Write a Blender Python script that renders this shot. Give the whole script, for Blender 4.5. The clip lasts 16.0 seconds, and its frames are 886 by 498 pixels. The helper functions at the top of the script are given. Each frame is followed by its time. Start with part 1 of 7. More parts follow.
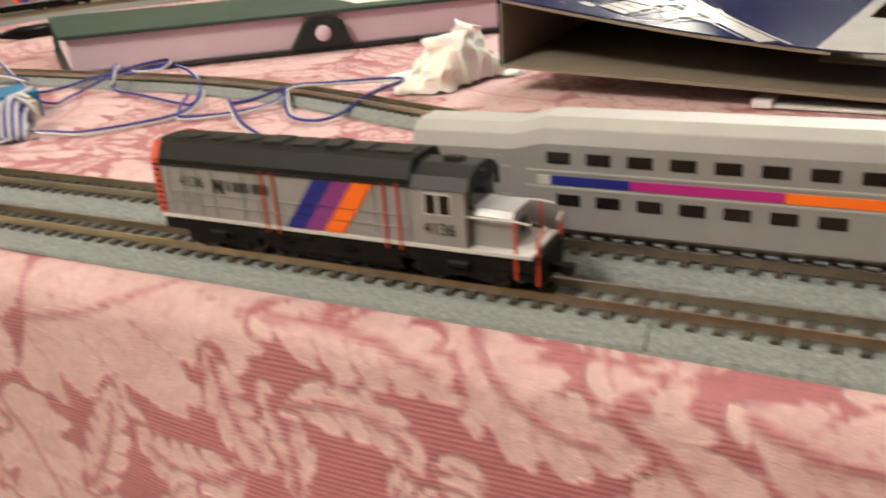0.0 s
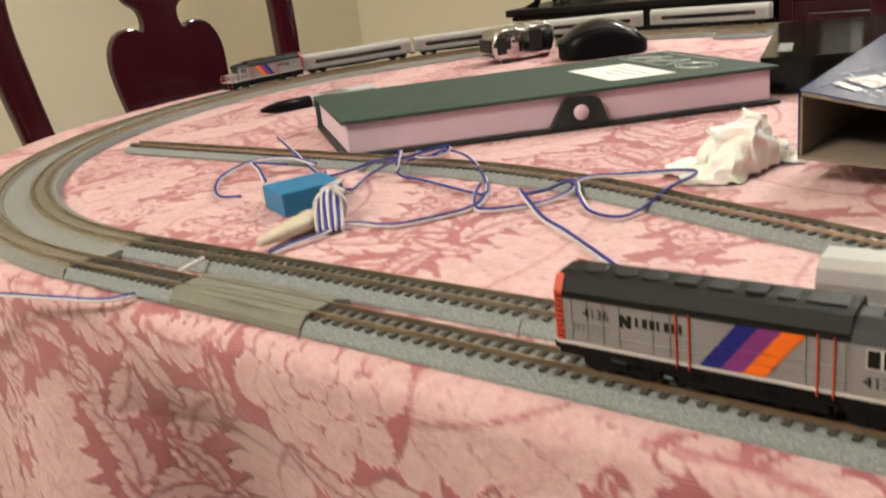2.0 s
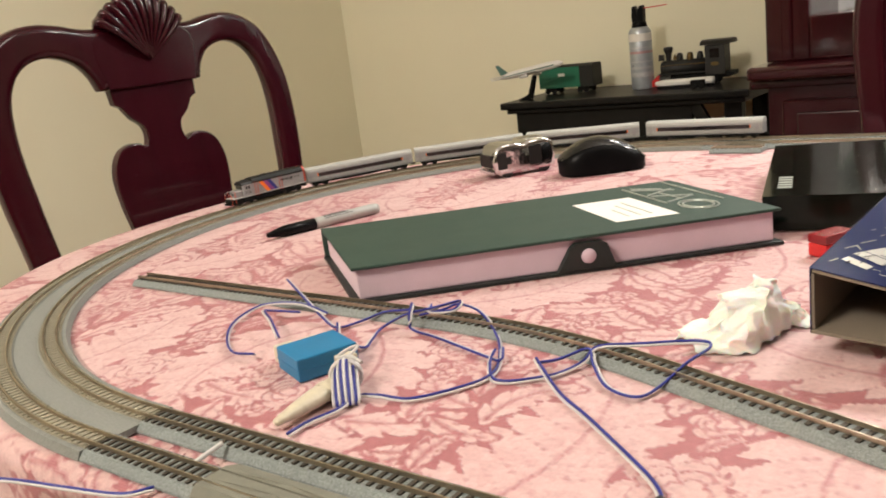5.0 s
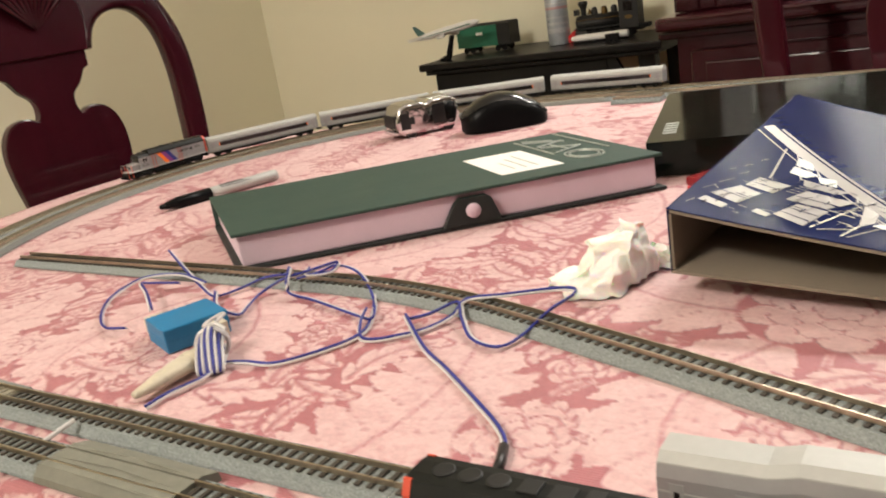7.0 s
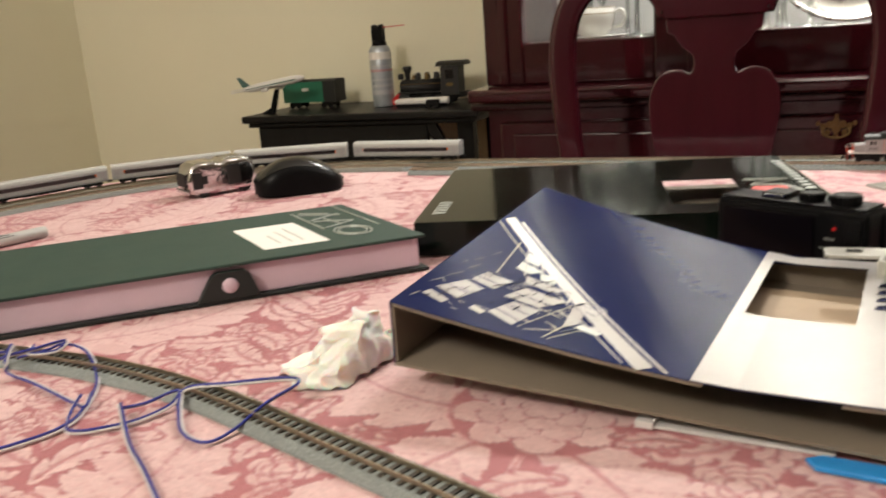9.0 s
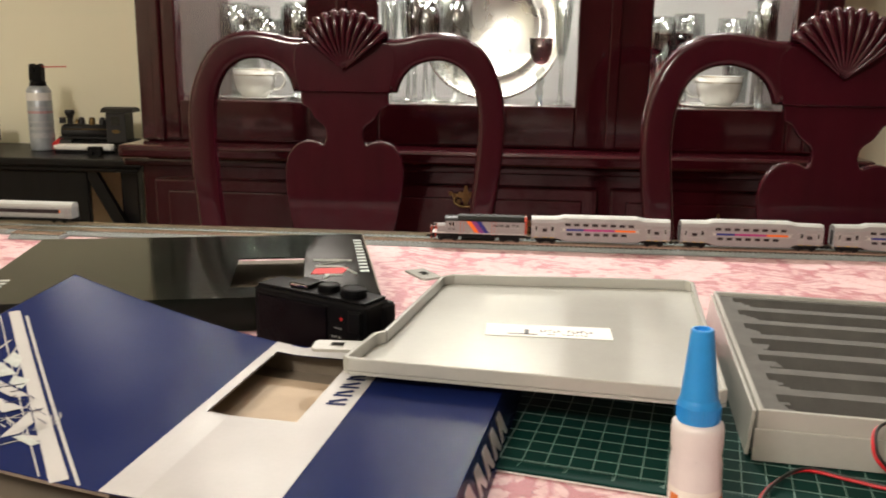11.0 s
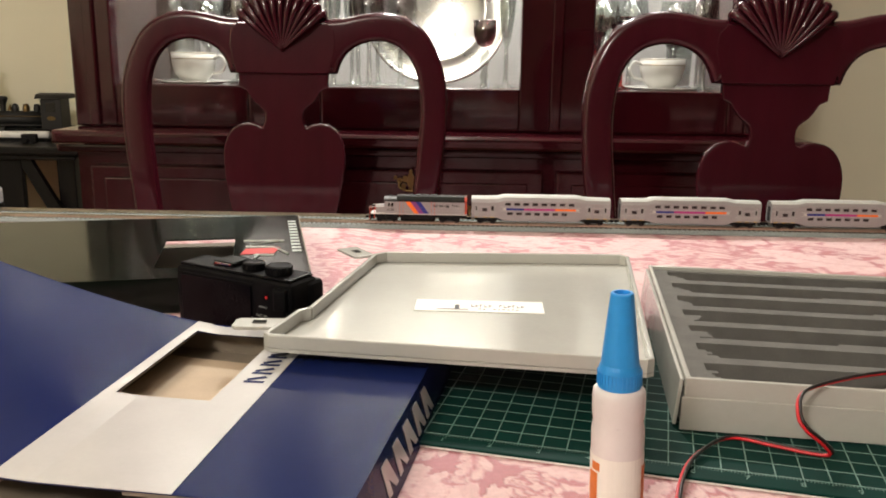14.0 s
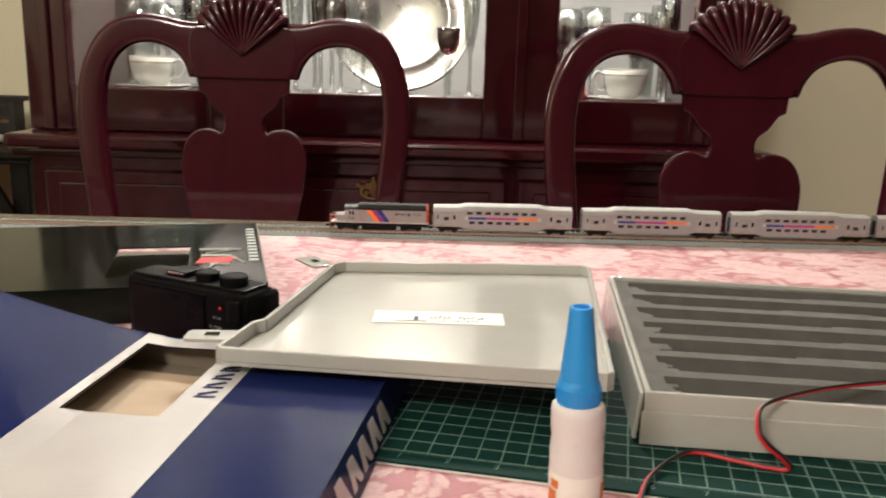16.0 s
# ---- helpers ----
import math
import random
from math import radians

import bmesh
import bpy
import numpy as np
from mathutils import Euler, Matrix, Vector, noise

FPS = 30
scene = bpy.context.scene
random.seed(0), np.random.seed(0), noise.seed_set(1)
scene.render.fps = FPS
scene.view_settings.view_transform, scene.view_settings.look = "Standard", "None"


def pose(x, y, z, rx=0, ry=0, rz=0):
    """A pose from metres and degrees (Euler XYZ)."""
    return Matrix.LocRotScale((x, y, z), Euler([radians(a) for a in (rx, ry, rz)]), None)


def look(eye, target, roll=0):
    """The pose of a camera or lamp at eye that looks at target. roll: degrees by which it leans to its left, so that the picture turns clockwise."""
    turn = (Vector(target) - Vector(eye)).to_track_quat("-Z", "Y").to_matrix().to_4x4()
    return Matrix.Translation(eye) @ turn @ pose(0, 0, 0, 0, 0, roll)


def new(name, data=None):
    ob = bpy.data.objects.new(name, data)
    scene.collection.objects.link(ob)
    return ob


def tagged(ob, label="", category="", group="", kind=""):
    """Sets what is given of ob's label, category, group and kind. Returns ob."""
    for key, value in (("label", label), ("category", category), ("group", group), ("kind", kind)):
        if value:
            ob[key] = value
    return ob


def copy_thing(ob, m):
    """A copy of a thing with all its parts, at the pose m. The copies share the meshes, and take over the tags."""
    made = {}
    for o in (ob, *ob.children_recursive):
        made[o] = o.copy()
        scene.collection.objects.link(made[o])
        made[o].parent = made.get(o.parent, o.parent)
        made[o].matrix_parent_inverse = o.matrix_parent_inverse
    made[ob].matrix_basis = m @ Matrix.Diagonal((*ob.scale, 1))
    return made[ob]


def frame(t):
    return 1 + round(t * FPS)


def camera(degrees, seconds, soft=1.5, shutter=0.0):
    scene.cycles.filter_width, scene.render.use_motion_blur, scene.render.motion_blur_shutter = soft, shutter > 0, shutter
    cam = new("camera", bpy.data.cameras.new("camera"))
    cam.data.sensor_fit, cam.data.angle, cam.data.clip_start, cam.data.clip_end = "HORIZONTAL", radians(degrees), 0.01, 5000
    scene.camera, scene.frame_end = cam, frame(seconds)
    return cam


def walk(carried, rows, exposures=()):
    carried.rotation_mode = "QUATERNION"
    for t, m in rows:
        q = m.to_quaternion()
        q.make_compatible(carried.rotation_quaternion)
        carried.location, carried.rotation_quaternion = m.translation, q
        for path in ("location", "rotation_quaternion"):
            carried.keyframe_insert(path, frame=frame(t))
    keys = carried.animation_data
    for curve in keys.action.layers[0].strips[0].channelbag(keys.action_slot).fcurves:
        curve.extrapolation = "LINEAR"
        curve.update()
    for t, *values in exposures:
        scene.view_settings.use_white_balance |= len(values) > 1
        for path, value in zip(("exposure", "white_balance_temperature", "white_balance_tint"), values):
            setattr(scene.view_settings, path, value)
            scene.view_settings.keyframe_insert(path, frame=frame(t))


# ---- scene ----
cam = camera(54.93, 16.0, soft=1.8, shutter=0.5)
PATH = [
    (0, (0.0025, -0.0186, 0.8531), (-0.4329, 0.7991, 0.4765), -4.26),
    (0.5, (-0.0199, -0.0319, 0.8597), (-0.5250, 0.7516, 0.4979), -5.09),
    (1, (-0.0350, -0.0465, 0.8567), (-0.6017, 0.6923, 0.4921), -5.14),
    (1.5, (-0.0418, -0.0538, 0.8712), (-0.6338, 0.6748, 0.5266), -6.42),
    (2, (-0.0503, -0.0528, 0.8884), (-0.6504, 0.6808, 0.5693), -7.09),
    (2.5, (-0.0625, -0.0565, 0.9072), (-0.6825, 0.6767, 0.6278), -7.39),
    (3, (-0.0709, -0.0588, 0.9218), (-0.7071, 0.6685, 0.6641), -6.96),
    (3.5, (-0.0740, -0.0584, 0.9289), (-0.7017, 0.6773, 0.6745), -6.08),
    (4, (-0.0721, -0.0560, 0.9335), (-0.6883, 0.6888, 0.6774), -6.09),
    (4.2, (-0.0722, -0.0547, 0.9373), (-0.6867, 0.6940, 0.6885), -6.15),
    (6.3, (-0.0388, -0.0253, 0.9442), (-0.6023, 0.7620, 0.6938), -9.16),
    (6.5, (-0.0380, -0.0221, 0.9408), (-0.5959, 0.7651, 0.6781), -9.34),
    (7, (-0.0322, -0.0180, 0.9297), (-0.5756, 0.7696, 0.6393), -9.29),
    (7.5, (-0.0210, -0.0100, 0.9249), (-0.5401, 0.7879, 0.6184), -9.25),
    (8, (-0.0169, -0.0064, 0.9237), (-0.5242, 0.7987, 0.6163), -9.65),
    (8.5, (0.0020, 0.0093, 0.9320), (-0.4293, 0.8681, 0.6554), -6.71),
    (9, (0.0178, 0.0177, 0.9415), (-0.3641, 0.9059, 0.6859), -4.24),
    (9.5, (0.0517, 0.0215, 0.9650), (-0.2443, 0.9460, 0.7248), -1.21),
    (10, (0.1000, 0.0240, 0.9771), (-0.0871, 0.9778, 0.7418), 0.16),
    (10.2, (0.1161, 0.0255, 0.9799), (-0.0408, 0.9859, 0.7497), 0.39),
    (12.5, (0.1741, 0.0482, 0.9700), (0.1522, 1.0247, 0.7556), 0.05),
    (13, (0.1756, 0.0518, 0.9680), (0.1610, 1.0272, 0.7479), -0.40),
    (13.5, (0.1796, 0.0523, 0.9634), (0.1780, 1.0271, 0.7402), 0.38),
    (14, (0.1756, 0.0463, 0.9632), (0.1497, 1.0194, 0.7344), 0.78),
    (14.5, (0.1710, 0.0510, 0.9645), (0.1508, 1.0255, 0.7412), 1.10),
    (15, (0.1716, 0.0505, 0.9651), (0.1544, 1.0239, 0.7367), 1.05),
    (15.5, (0.1708, 0.0555, 0.9596), (0.1562, 1.0280, 0.7270), 0.96),
    (16, (0.1787, 0.0559, 0.9635), (0.1946, 1.0312, 0.7435), 1.62),
]
walk(cam, [(t, look(eye, target, roll)) for t, eye, target, roll in PATH], exposures=[(0, 0.04), (1, -0.2), (1.5, -0.15), (3, 0.0), (7, -0.04), (8.5, -0.26), (9.5, -0.11), (12.5, -0.05), (16, -0.06)])

# ---- light ----
world = bpy.data.worlds.new("room_air")
scene.world = world
world.use_nodes = True
world.node_tree.nodes["Background"].inputs[0].default_value = (1.0, 0.86, 0.68, 1)
world.node_tree.nodes["Background"].inputs[1].default_value = 0.05


def area_lamp(name, m, size, power, colour):
    data = bpy.data.lights.new(name, "AREA")
    data.shape, data.size, data.energy, data.color = "DISK", size, power, colour
    ob = new(name, data)
    ob.matrix_world = m
    return ob


def bulb(name, place, radius, power, colour):
    data = bpy.data.lights.new(name, "POINT")
    data.shadow_soft_size, data.energy, data.color = radius, power, colour
    ob = new(name, data)
    ob.location = place
    return ob


WARM = (1.0, 0.905, 0.80)
bulb("chandelier_light", (0.10, 0.84, 1.95), 0.2, 12, WARM)
bulb("room_ceiling_light", (-0.80, -1.20, 2.26), 0.2, 107, WARM)
for lamp_x, lamp_power in ((-0.36, 7), (0.09, 26), (0.54, 7)):
    area_lamp("cabinet_light", look((lamp_x, 1.74, 1.88), (lamp_x, 1.78, 0.8)), 0.2, lamp_power, (1.0, 0.95, 0.88))


# ---- materials ----
def node_material(name):
    m = bpy.data.materials.new(name)
    m.use_nodes = True
    return m, m.node_tree.nodes, m.node_tree.links, m.node_tree.nodes["Principled BSDF"]


def mat(name, colour, rough=0.5, metal=0.0, var=0.12, scale=40.0, fine=400.0, bump=0.06, depth=0.001, coat=0.0, piece=0.0, spec=0.5):
    """A surface with colour variation at two scales, fine relief, uneven gloss, and an optional change from piece to piece."""
    m, nodes, links, shader = node_material(name)
    coords = nodes.new("ShaderNodeTexCoord")
    big, small = nodes.new("ShaderNodeTexNoise"), nodes.new("ShaderNodeTexNoise")
    big.inputs["Scale"].default_value, small.inputs["Scale"].default_value = scale, fine
    big.inputs["Detail"].default_value, small.inputs["Detail"].default_value = 4, 3
    for n in (big, small):
        links.new(coords.outputs["Object"], n.inputs["Vector"])
    add = nodes.new("ShaderNodeMath")
    add.operation = "MULTIPLY_ADD"
    links.new(small.outputs["Fac"], add.inputs[0])
    add.inputs[1].default_value = 0.5
    links.new(big.outputs["Fac"], add.inputs[2])
    ramp = nodes.new("ShaderNodeMapRange")
    ramp.inputs["From Min"].default_value, ramp.inputs["From Max"].default_value = 0.4, 1.1
    ramp.inputs["To Min"].default_value, ramp.inputs["To Max"].default_value = 1 - var, 1 + var
    links.new(add.outputs[0], ramp.inputs["Value"])
    value = ramp.outputs["Result"]
    if piece:
        info, spread = nodes.new("ShaderNodeObjectInfo"), nodes.new("ShaderNodeMapRange")
        spread.inputs["To Min"].default_value, spread.inputs["To Max"].default_value = 1 - piece, 1 + piece
        links.new(info.outputs["Random"], spread.inputs["Value"])
        both = nodes.new("ShaderNodeMath")
        both.operation = "MULTIPLY"
        links.new(value, both.inputs[0])
        links.new(spread.outputs["Result"], both.inputs[1])
        value = both.outputs[0]
    tint = nodes.new("ShaderNodeVectorMath")
    tint.operation = "SCALE"
    tint.inputs[0].default_value = colour
    links.new(value, tint.inputs["Scale"])
    links.new(tint.outputs[0], shader.inputs["Base Color"])
    gloss = nodes.new("ShaderNodeMapRange")
    gloss.inputs["To Min"].default_value, gloss.inputs["To Max"].default_value = max(0.02, rough - 0.08), min(1, rough + 0.08)
    links.new(big.outputs["Fac"], gloss.inputs["Value"])
    links.new(gloss.outputs["Result"], shader.inputs["Roughness"])
    shader.inputs["Metallic"].default_value = metal
    shader.inputs["Coat Weight"].default_value = coat
    shader.inputs["Coat Roughness"].default_value = 0.08
    shader.inputs["Specular IOR Level"].default_value = spec
    if bump:
        relief = nodes.new("ShaderNodeBump")
        relief.inputs["Strength"].default_value, relief.inputs["Distance"].default_value = bump, depth
        links.new(small.outputs["Fac"], relief.inputs["Height"])
        links.new(relief.outputs["Normal"], shader.inputs["Normal"])
    return m


def wood(name, dark, light, rough=0.25, coat=0.5, scale=6.0):
    """Stained and lacquered wood with long grain along the object's z axis."""
    m, nodes, links, shader = node_material(name)
    coords, stretch = nodes.new("ShaderNodeTexCoord"), nodes.new("ShaderNodeMapping")
    stretch.inputs["Scale"].default_value = (1, 1, 0.12)
    links.new(coords.outputs["Object"], stretch.inputs["Vector"])
    grain, fine = nodes.new("ShaderNodeTexNoise"), nodes.new("ShaderNodeTexNoise")
    grain.inputs["Scale"].default_value, grain.inputs["Detail"].default_value, grain.inputs["Distortion"].default_value = scale * 8, 5, 0.3
    fine.inputs["Scale"].default_value = 3.0
    links.new(stretch.outputs[0], grain.inputs["Vector"])
    links.new(coords.outputs["Object"], fine.inputs["Vector"])
    mixed = nodes.new("ShaderNodeMath")
    mixed.operation = "MULTIPLY_ADD"
    mixed.inputs[1].default_value = 0.6
    links.new(fine.outputs["Fac"], mixed.inputs[0])
    links.new(grain.outputs["Fac"], mixed.inputs[2])
    ramp = nodes.new("ShaderNodeValToRGB")
    ramp.color_ramp.elements[0].position, ramp.color_ramp.elements[1].position = 0.5, 1.05
    ramp.color_ramp.elements[0].color, ramp.color_ramp.elements[1].color = (*dark, 1), (*light, 1)
    links.new(mixed.outputs[0], ramp.inputs["Fac"])
    links.new(ramp.outputs[0], shader.inputs["Base Color"])
    shader.inputs["Roughness"].default_value = rough
    shader.inputs["Specular IOR Level"].default_value = 0.12
    shader.inputs["Coat Weight"].default_value, shader.inputs["Coat Roughness"].default_value = coat, 0.07
    relief = nodes.new("ShaderNodeBump")
    relief.inputs["Strength"].default_value, relief.inputs["Distance"].default_value = 0.02, 0.001
    links.new(grain.outputs["Fac"], relief.inputs["Height"])
    links.new(relief.outputs["Normal"], shader.inputs["Normal"])
    return m


def clear(name, tint, gloss):
    """Thin clear glass: mostly see-through, with a part of the light mirrored."""
    m, nodes, links, shader = node_material(name)
    seen, shine, both = nodes.new("ShaderNodeBsdfTransparent"), nodes.new("ShaderNodeBsdfGlossy"), nodes.new("ShaderNodeMixShader")
    seen.inputs["Color"].default_value = (*tint, 1)
    shine.inputs["Roughness"].default_value = 0.03
    both.inputs["Fac"].default_value = gloss
    links.new(seen.outputs[0], both.inputs[1])
    links.new(shine.outputs[0], both.inputs[2])
    links.new(both.outputs[0], nodes["Material Output"].inputs["Surface"])
    nodes.remove(shader)
    return m


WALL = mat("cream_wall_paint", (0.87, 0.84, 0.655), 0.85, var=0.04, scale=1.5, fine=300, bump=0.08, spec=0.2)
# Dark colour for the unseen walls, added to cut bounce and reflections.
WALL_UNSEEN = mat("dark_low_bounce_wall", (0.20, 0.165, 0.13), 0.85, var=0.06, scale=1.5, fine=300, bump=0.08, spec=0.2)
CEILING = mat("white_ceiling_paint", (0.86, 0.84, 0.78), 0.9, var=0.03, scale=2, bump=0.1)
FLOOR = wood("oak_floor", (0.10, 0.05, 0.025), (0.24, 0.13, 0.07), 0.35, 0.2)
MAHOGANY = wood("mahogany_lacquer", (0.030, 0.0024, 0.0062), (0.037, 0.0031, 0.0078), 0.24, 0.6)
MAHOGANY_DEEP = wood("mahogany_cabinet_lacquer", (0.017, 0.0014, 0.0030), (0.034, 0.0029, 0.0056), 0.22, 0.85)
BLACK_WOOD = wood("black_stained_wood", (0.003, 0.003, 0.0035), (0.007, 0.0065, 0.007), 0.4, 0.15)
BALLAST = mat("grey_plastic_ballast", (0.25, 0.28, 0.275), 0.9, var=0.4, scale=900, fine=1800, bump=0.8, depth=0.0006, spec=0.2)
CONCRETE = mat("grey_plastic_slab", (0.215, 0.225, 0.21), 0.8, var=0.28, scale=700, fine=1700, bump=0.5, depth=0.0004)
CONCRETE_TIE = mat("beige_plastic_ties", (0.27, 0.25, 0.19), 0.7, var=0.12, scale=200)
TIE = mat("dark_brown_plastic_ties", (0.05, 0.042, 0.033), 0.6, var=0.2, scale=300, piece=0.25)
RAIL = mat("nickel_silver_rail", (0.50, 0.43, 0.33), 0.31, 1.0, var=0.25, scale=90, fine=900, bump=0.02)
RERAIL = mat("weathered_grey_rerailer", (0.18, 0.18, 0.145), 0.7, var=0.15, scale=120)


# ---- mesh helpers ----
def mesh_of(name, bm, material, smooth=False):
    data = bpy.data.meshes.new(name)
    bm.normal_update()
    bm.to_mesh(data)
    bm.free()
    if material:
        data.materials.append(material)
    if smooth:
        data.shade_smooth()
    return data


def part(name, bm, material, parent, label="", smooth=False, m=None, kind=""):
    ob = new(name, mesh_of(name, bm, material, smooth))
    ob.parent = parent
    if m is not None:
        ob.matrix_local = m
    return tagged(ob, label=label, kind=kind)


def thing(name, m, label, category, group="", kind=""):
    ob = new(name)
    ob.empty_display_size = 0.05
    ob.matrix_world = m
    return tagged(ob, label, category, group, kind)


def solid(name, bm, material, label, category, m=None, group="", kind="", smooth=False):
    ob = new(name, mesh_of(name, bm, material, smooth))
    if m is not None:
        ob.matrix_world = m
    return tagged(ob, label, category, group, kind)


def box(x0, x1, y0, y1, z0, z1, bevel=0.0, bm=None, segments=2):
    own = bmesh.new()
    bmesh.ops.create_cube(own, size=1, matrix=Matrix.LocRotScale(((x0 + x1) / 2, (y0 + y1) / 2, (z0 + z1) / 2), None, (x1 - x0, y1 - y0, z1 - z0)))
    if bevel:
        bmesh.ops.bevel(own, geom=own.edges[:], offset=bevel, segments=segments, affect="EDGES", profile=0.6)
    return join(bm, own) if bm else own


def join(bm, other):
    data = bpy.data.meshes.new("joined")
    other.to_mesh(data)
    other.free()
    bm.from_mesh(data)
    bpy.data.meshes.remove(data)
    return bm


def prism(points, a, b, axis="z", bevel=0.0, bm=None, segments=2):
    """A flat outline pushed from a to b along an axis. Outline coordinates are the other two axes in order."""
    own = bmesh.new()
    at = {"z": lambda u, v, w: (u, v, w), "y": lambda u, v, w: (u, w, v), "x": lambda u, v, w: (w, u, v)}[axis]
    low = [own.verts.new(at(u, v, a)) for u, v in points]
    high = [own.verts.new(at(u, v, b)) for u, v in points]
    n = len(points)
    own.faces.new(low[::-1]), own.faces.new(high)
    for i in range(n):
        own.faces.new((low[i], low[(i + 1) % n], high[(i + 1) % n], high[i]))
    bmesh.ops.recalc_face_normals(own, faces=own.faces[:])
    if bevel:
        rim = [e for e in own.edges if len(e.link_faces) == 2 and any(len(f.verts) > 4 or f.normal.dot(Vector(at(0, 0, 1))) ** 2 > 0.9 for f in e.link_faces)]
        bmesh.ops.bevel(own, geom=rim, offset=bevel, segments=segments, affect="EDGES", profile=0.6)
    bmesh.ops.triangulate(own, faces=[f for f in own.faces if len(f.verts) > 4])
    return join(bm, own) if bm else own


def lathe(profile, n=24, bm=None):
    own = bmesh.new()
    rings = []
    for r, z in profile:
        rings.append([own.verts.new((r * math.cos(2 * math.pi * i / n), r * math.sin(2 * math.pi * i / n), z)) for i in range(n)] if r > 1e-6 else [own.verts.new((0, 0, z))])
    for a, b in zip(rings, rings[1:]):
        for i in range(n):
            j = (i + 1) % n
            if len(a) > 1 and len(b) > 1:
                own.faces.new((a[i], a[j], b[j], b[i]))
            elif len(b) > 1:
                own.faces.new((a[0], b[j], b[i]))
            elif len(a) > 1:
                own.faces.new((a[i], a[j], b[0]))
    bmesh.ops.recalc_face_normals(own, faces=own.faces[:])
    return join(bm, own) if bm else own


def smooth_line(points, steps=6):
    """A Catmull-Rom line through the points."""
    p = [Vector(q) for q in points]
    p = [2 * p[0] - p[1], *p, 2 * p[-1] - p[-2]]
    out = []
    for i in range(1, len(p) - 2):
        a, b, c, d = p[i - 1 : i + 3]
        for s in range(steps):
            t = s / steps
            out.append(0.5 * (2 * b + (c - a) * t + (2 * a - 5 * b + 4 * c - d) * t * t + (3 * b - a - 3 * c + d) * t ** 3))
    return out + [p[-2]]


def tube(points, radius, n=8, bm=None, flat=1.0):
    """A round rod along points; radius may be a number or one for each point."""
    own = bmesh.new()
    p = [Vector(q) for q in points]
    radii = radius if isinstance(radius, (list, tuple)) else [radius] * len(p)
    side, rings = None, []
    for i, q in enumerate(p):
        ahead = (p[min(i + 1, len(p) - 1)] - p[max(i - 1, 0)]).normalized()
        side = (side - ahead * side.dot(ahead)) if side else ahead.orthogonal()
        side = side.normalized() if side.length > 1e-6 else ahead.orthogonal().normalized()
        up = ahead.cross(side)
        rings.append([own.verts.new(q + radii[i] * (math.cos(2 * math.pi * k / n) * side + flat * math.sin(2 * math.pi * k / n) * up)) for k in range(n)])
    for a, b in zip(rings, rings[1:]):
        for k in range(n):
            own.faces.new((a[k], a[(k + 1) % n], b[(k + 1) % n], b[k]))
    own.faces.new(rings[0][::-1]), own.faces.new(rings[-1])
    bmesh.ops.recalc_face_normals(own, faces=own.faces[:])
    return join(bm, own) if bm else own


def sweep(path, profile, bm=None):
    """A profile of (side, up) pairs along a level path of (x, y, z, bank)."""
    own = bmesh.new()
    rings = []
    for i, (x, y, z, bank) in enumerate(path):
        a, b = path[max(i - 1, 0)], path[min(i + 1, len(path) - 1)]
        ahead = Vector((b[0] - a[0], b[1] - a[1], 0)).normalized()
        left = Vector((-ahead.y, ahead.x, 0))
        rings.append([own.verts.new(Vector((x, y, z)) + left * s + Vector((0, 0, u + bank * s))) for s, u in profile])
    n = len(profile)
    for a, b in zip(rings, rings[1:]):
        for k in range(n):
            own.faces.new((a[k], a[(k + 1) % n], b[(k + 1) % n], b[k]))
    own.faces.new(rings[0][::-1]), own.faces.new(rings[-1])
    bmesh.ops.recalc_face_normals(own, faces=own.faces[:])
    return join(bm, own) if bm else own


# ---- room ----
TOP = 0.76
# Y0 is set far back so the unseen south wall reflects darker.
X0, X1, Y0, Y1, HIGH = -2.10, 2.3, -4.6, 2.16, 2.5


def setting(name, bm, material, label, category):
    return solid(name, bm, material, label, category, kind="structure")


setting("floor", box(X0 - 0.1, X1 + 0.1, Y0 - 0.1, Y1 + 0.1, -0.05, 0), FLOOR, "dark brown wooden floor of the dining room", "floor")
setting("ceiling", box(X0 - 0.1, X1 + 0.1, Y0 - 0.1, Y1 + 0.1, HIGH, HIGH + 0.05), CEILING, "plain white painted ceiling", "ceiling")
setting("wall_west", box(X0 - 0.1, X0, Y0 - 0.1, Y1 + 0.1, 0, HIGH), WALL, "plain cream painted wall beside the table", "wall")
setting("wall_north", box(X0, X1, Y1, Y1 + 0.1, 0, HIGH), WALL, "plain cream painted wall behind the china cabinet", "wall")
# Two unseen walls, coloured dark to keep bounce off the glossy wood.
setting("wall_east", box(X1, X1 + 0.1, Y0 - 0.1, Y1 + 0.1, 0, HIGH), WALL_UNSEEN, "plain unseen wall, coloured dark to cut bounced light", "wall")
setting("wall_south", box(X0, X1, Y0 - 0.1, Y0, 0, HIGH), WALL_UNSEEN, "plain unseen wall, coloured dark to cut bounced light", "wall")

# ---- table and cloth ----
MID, HALF, LEFT, RIGHT, END = 0.6075, 0.4775, -0.45, 0.85, 0.55
CLOTH_PITCH = (0.36, 0.50)


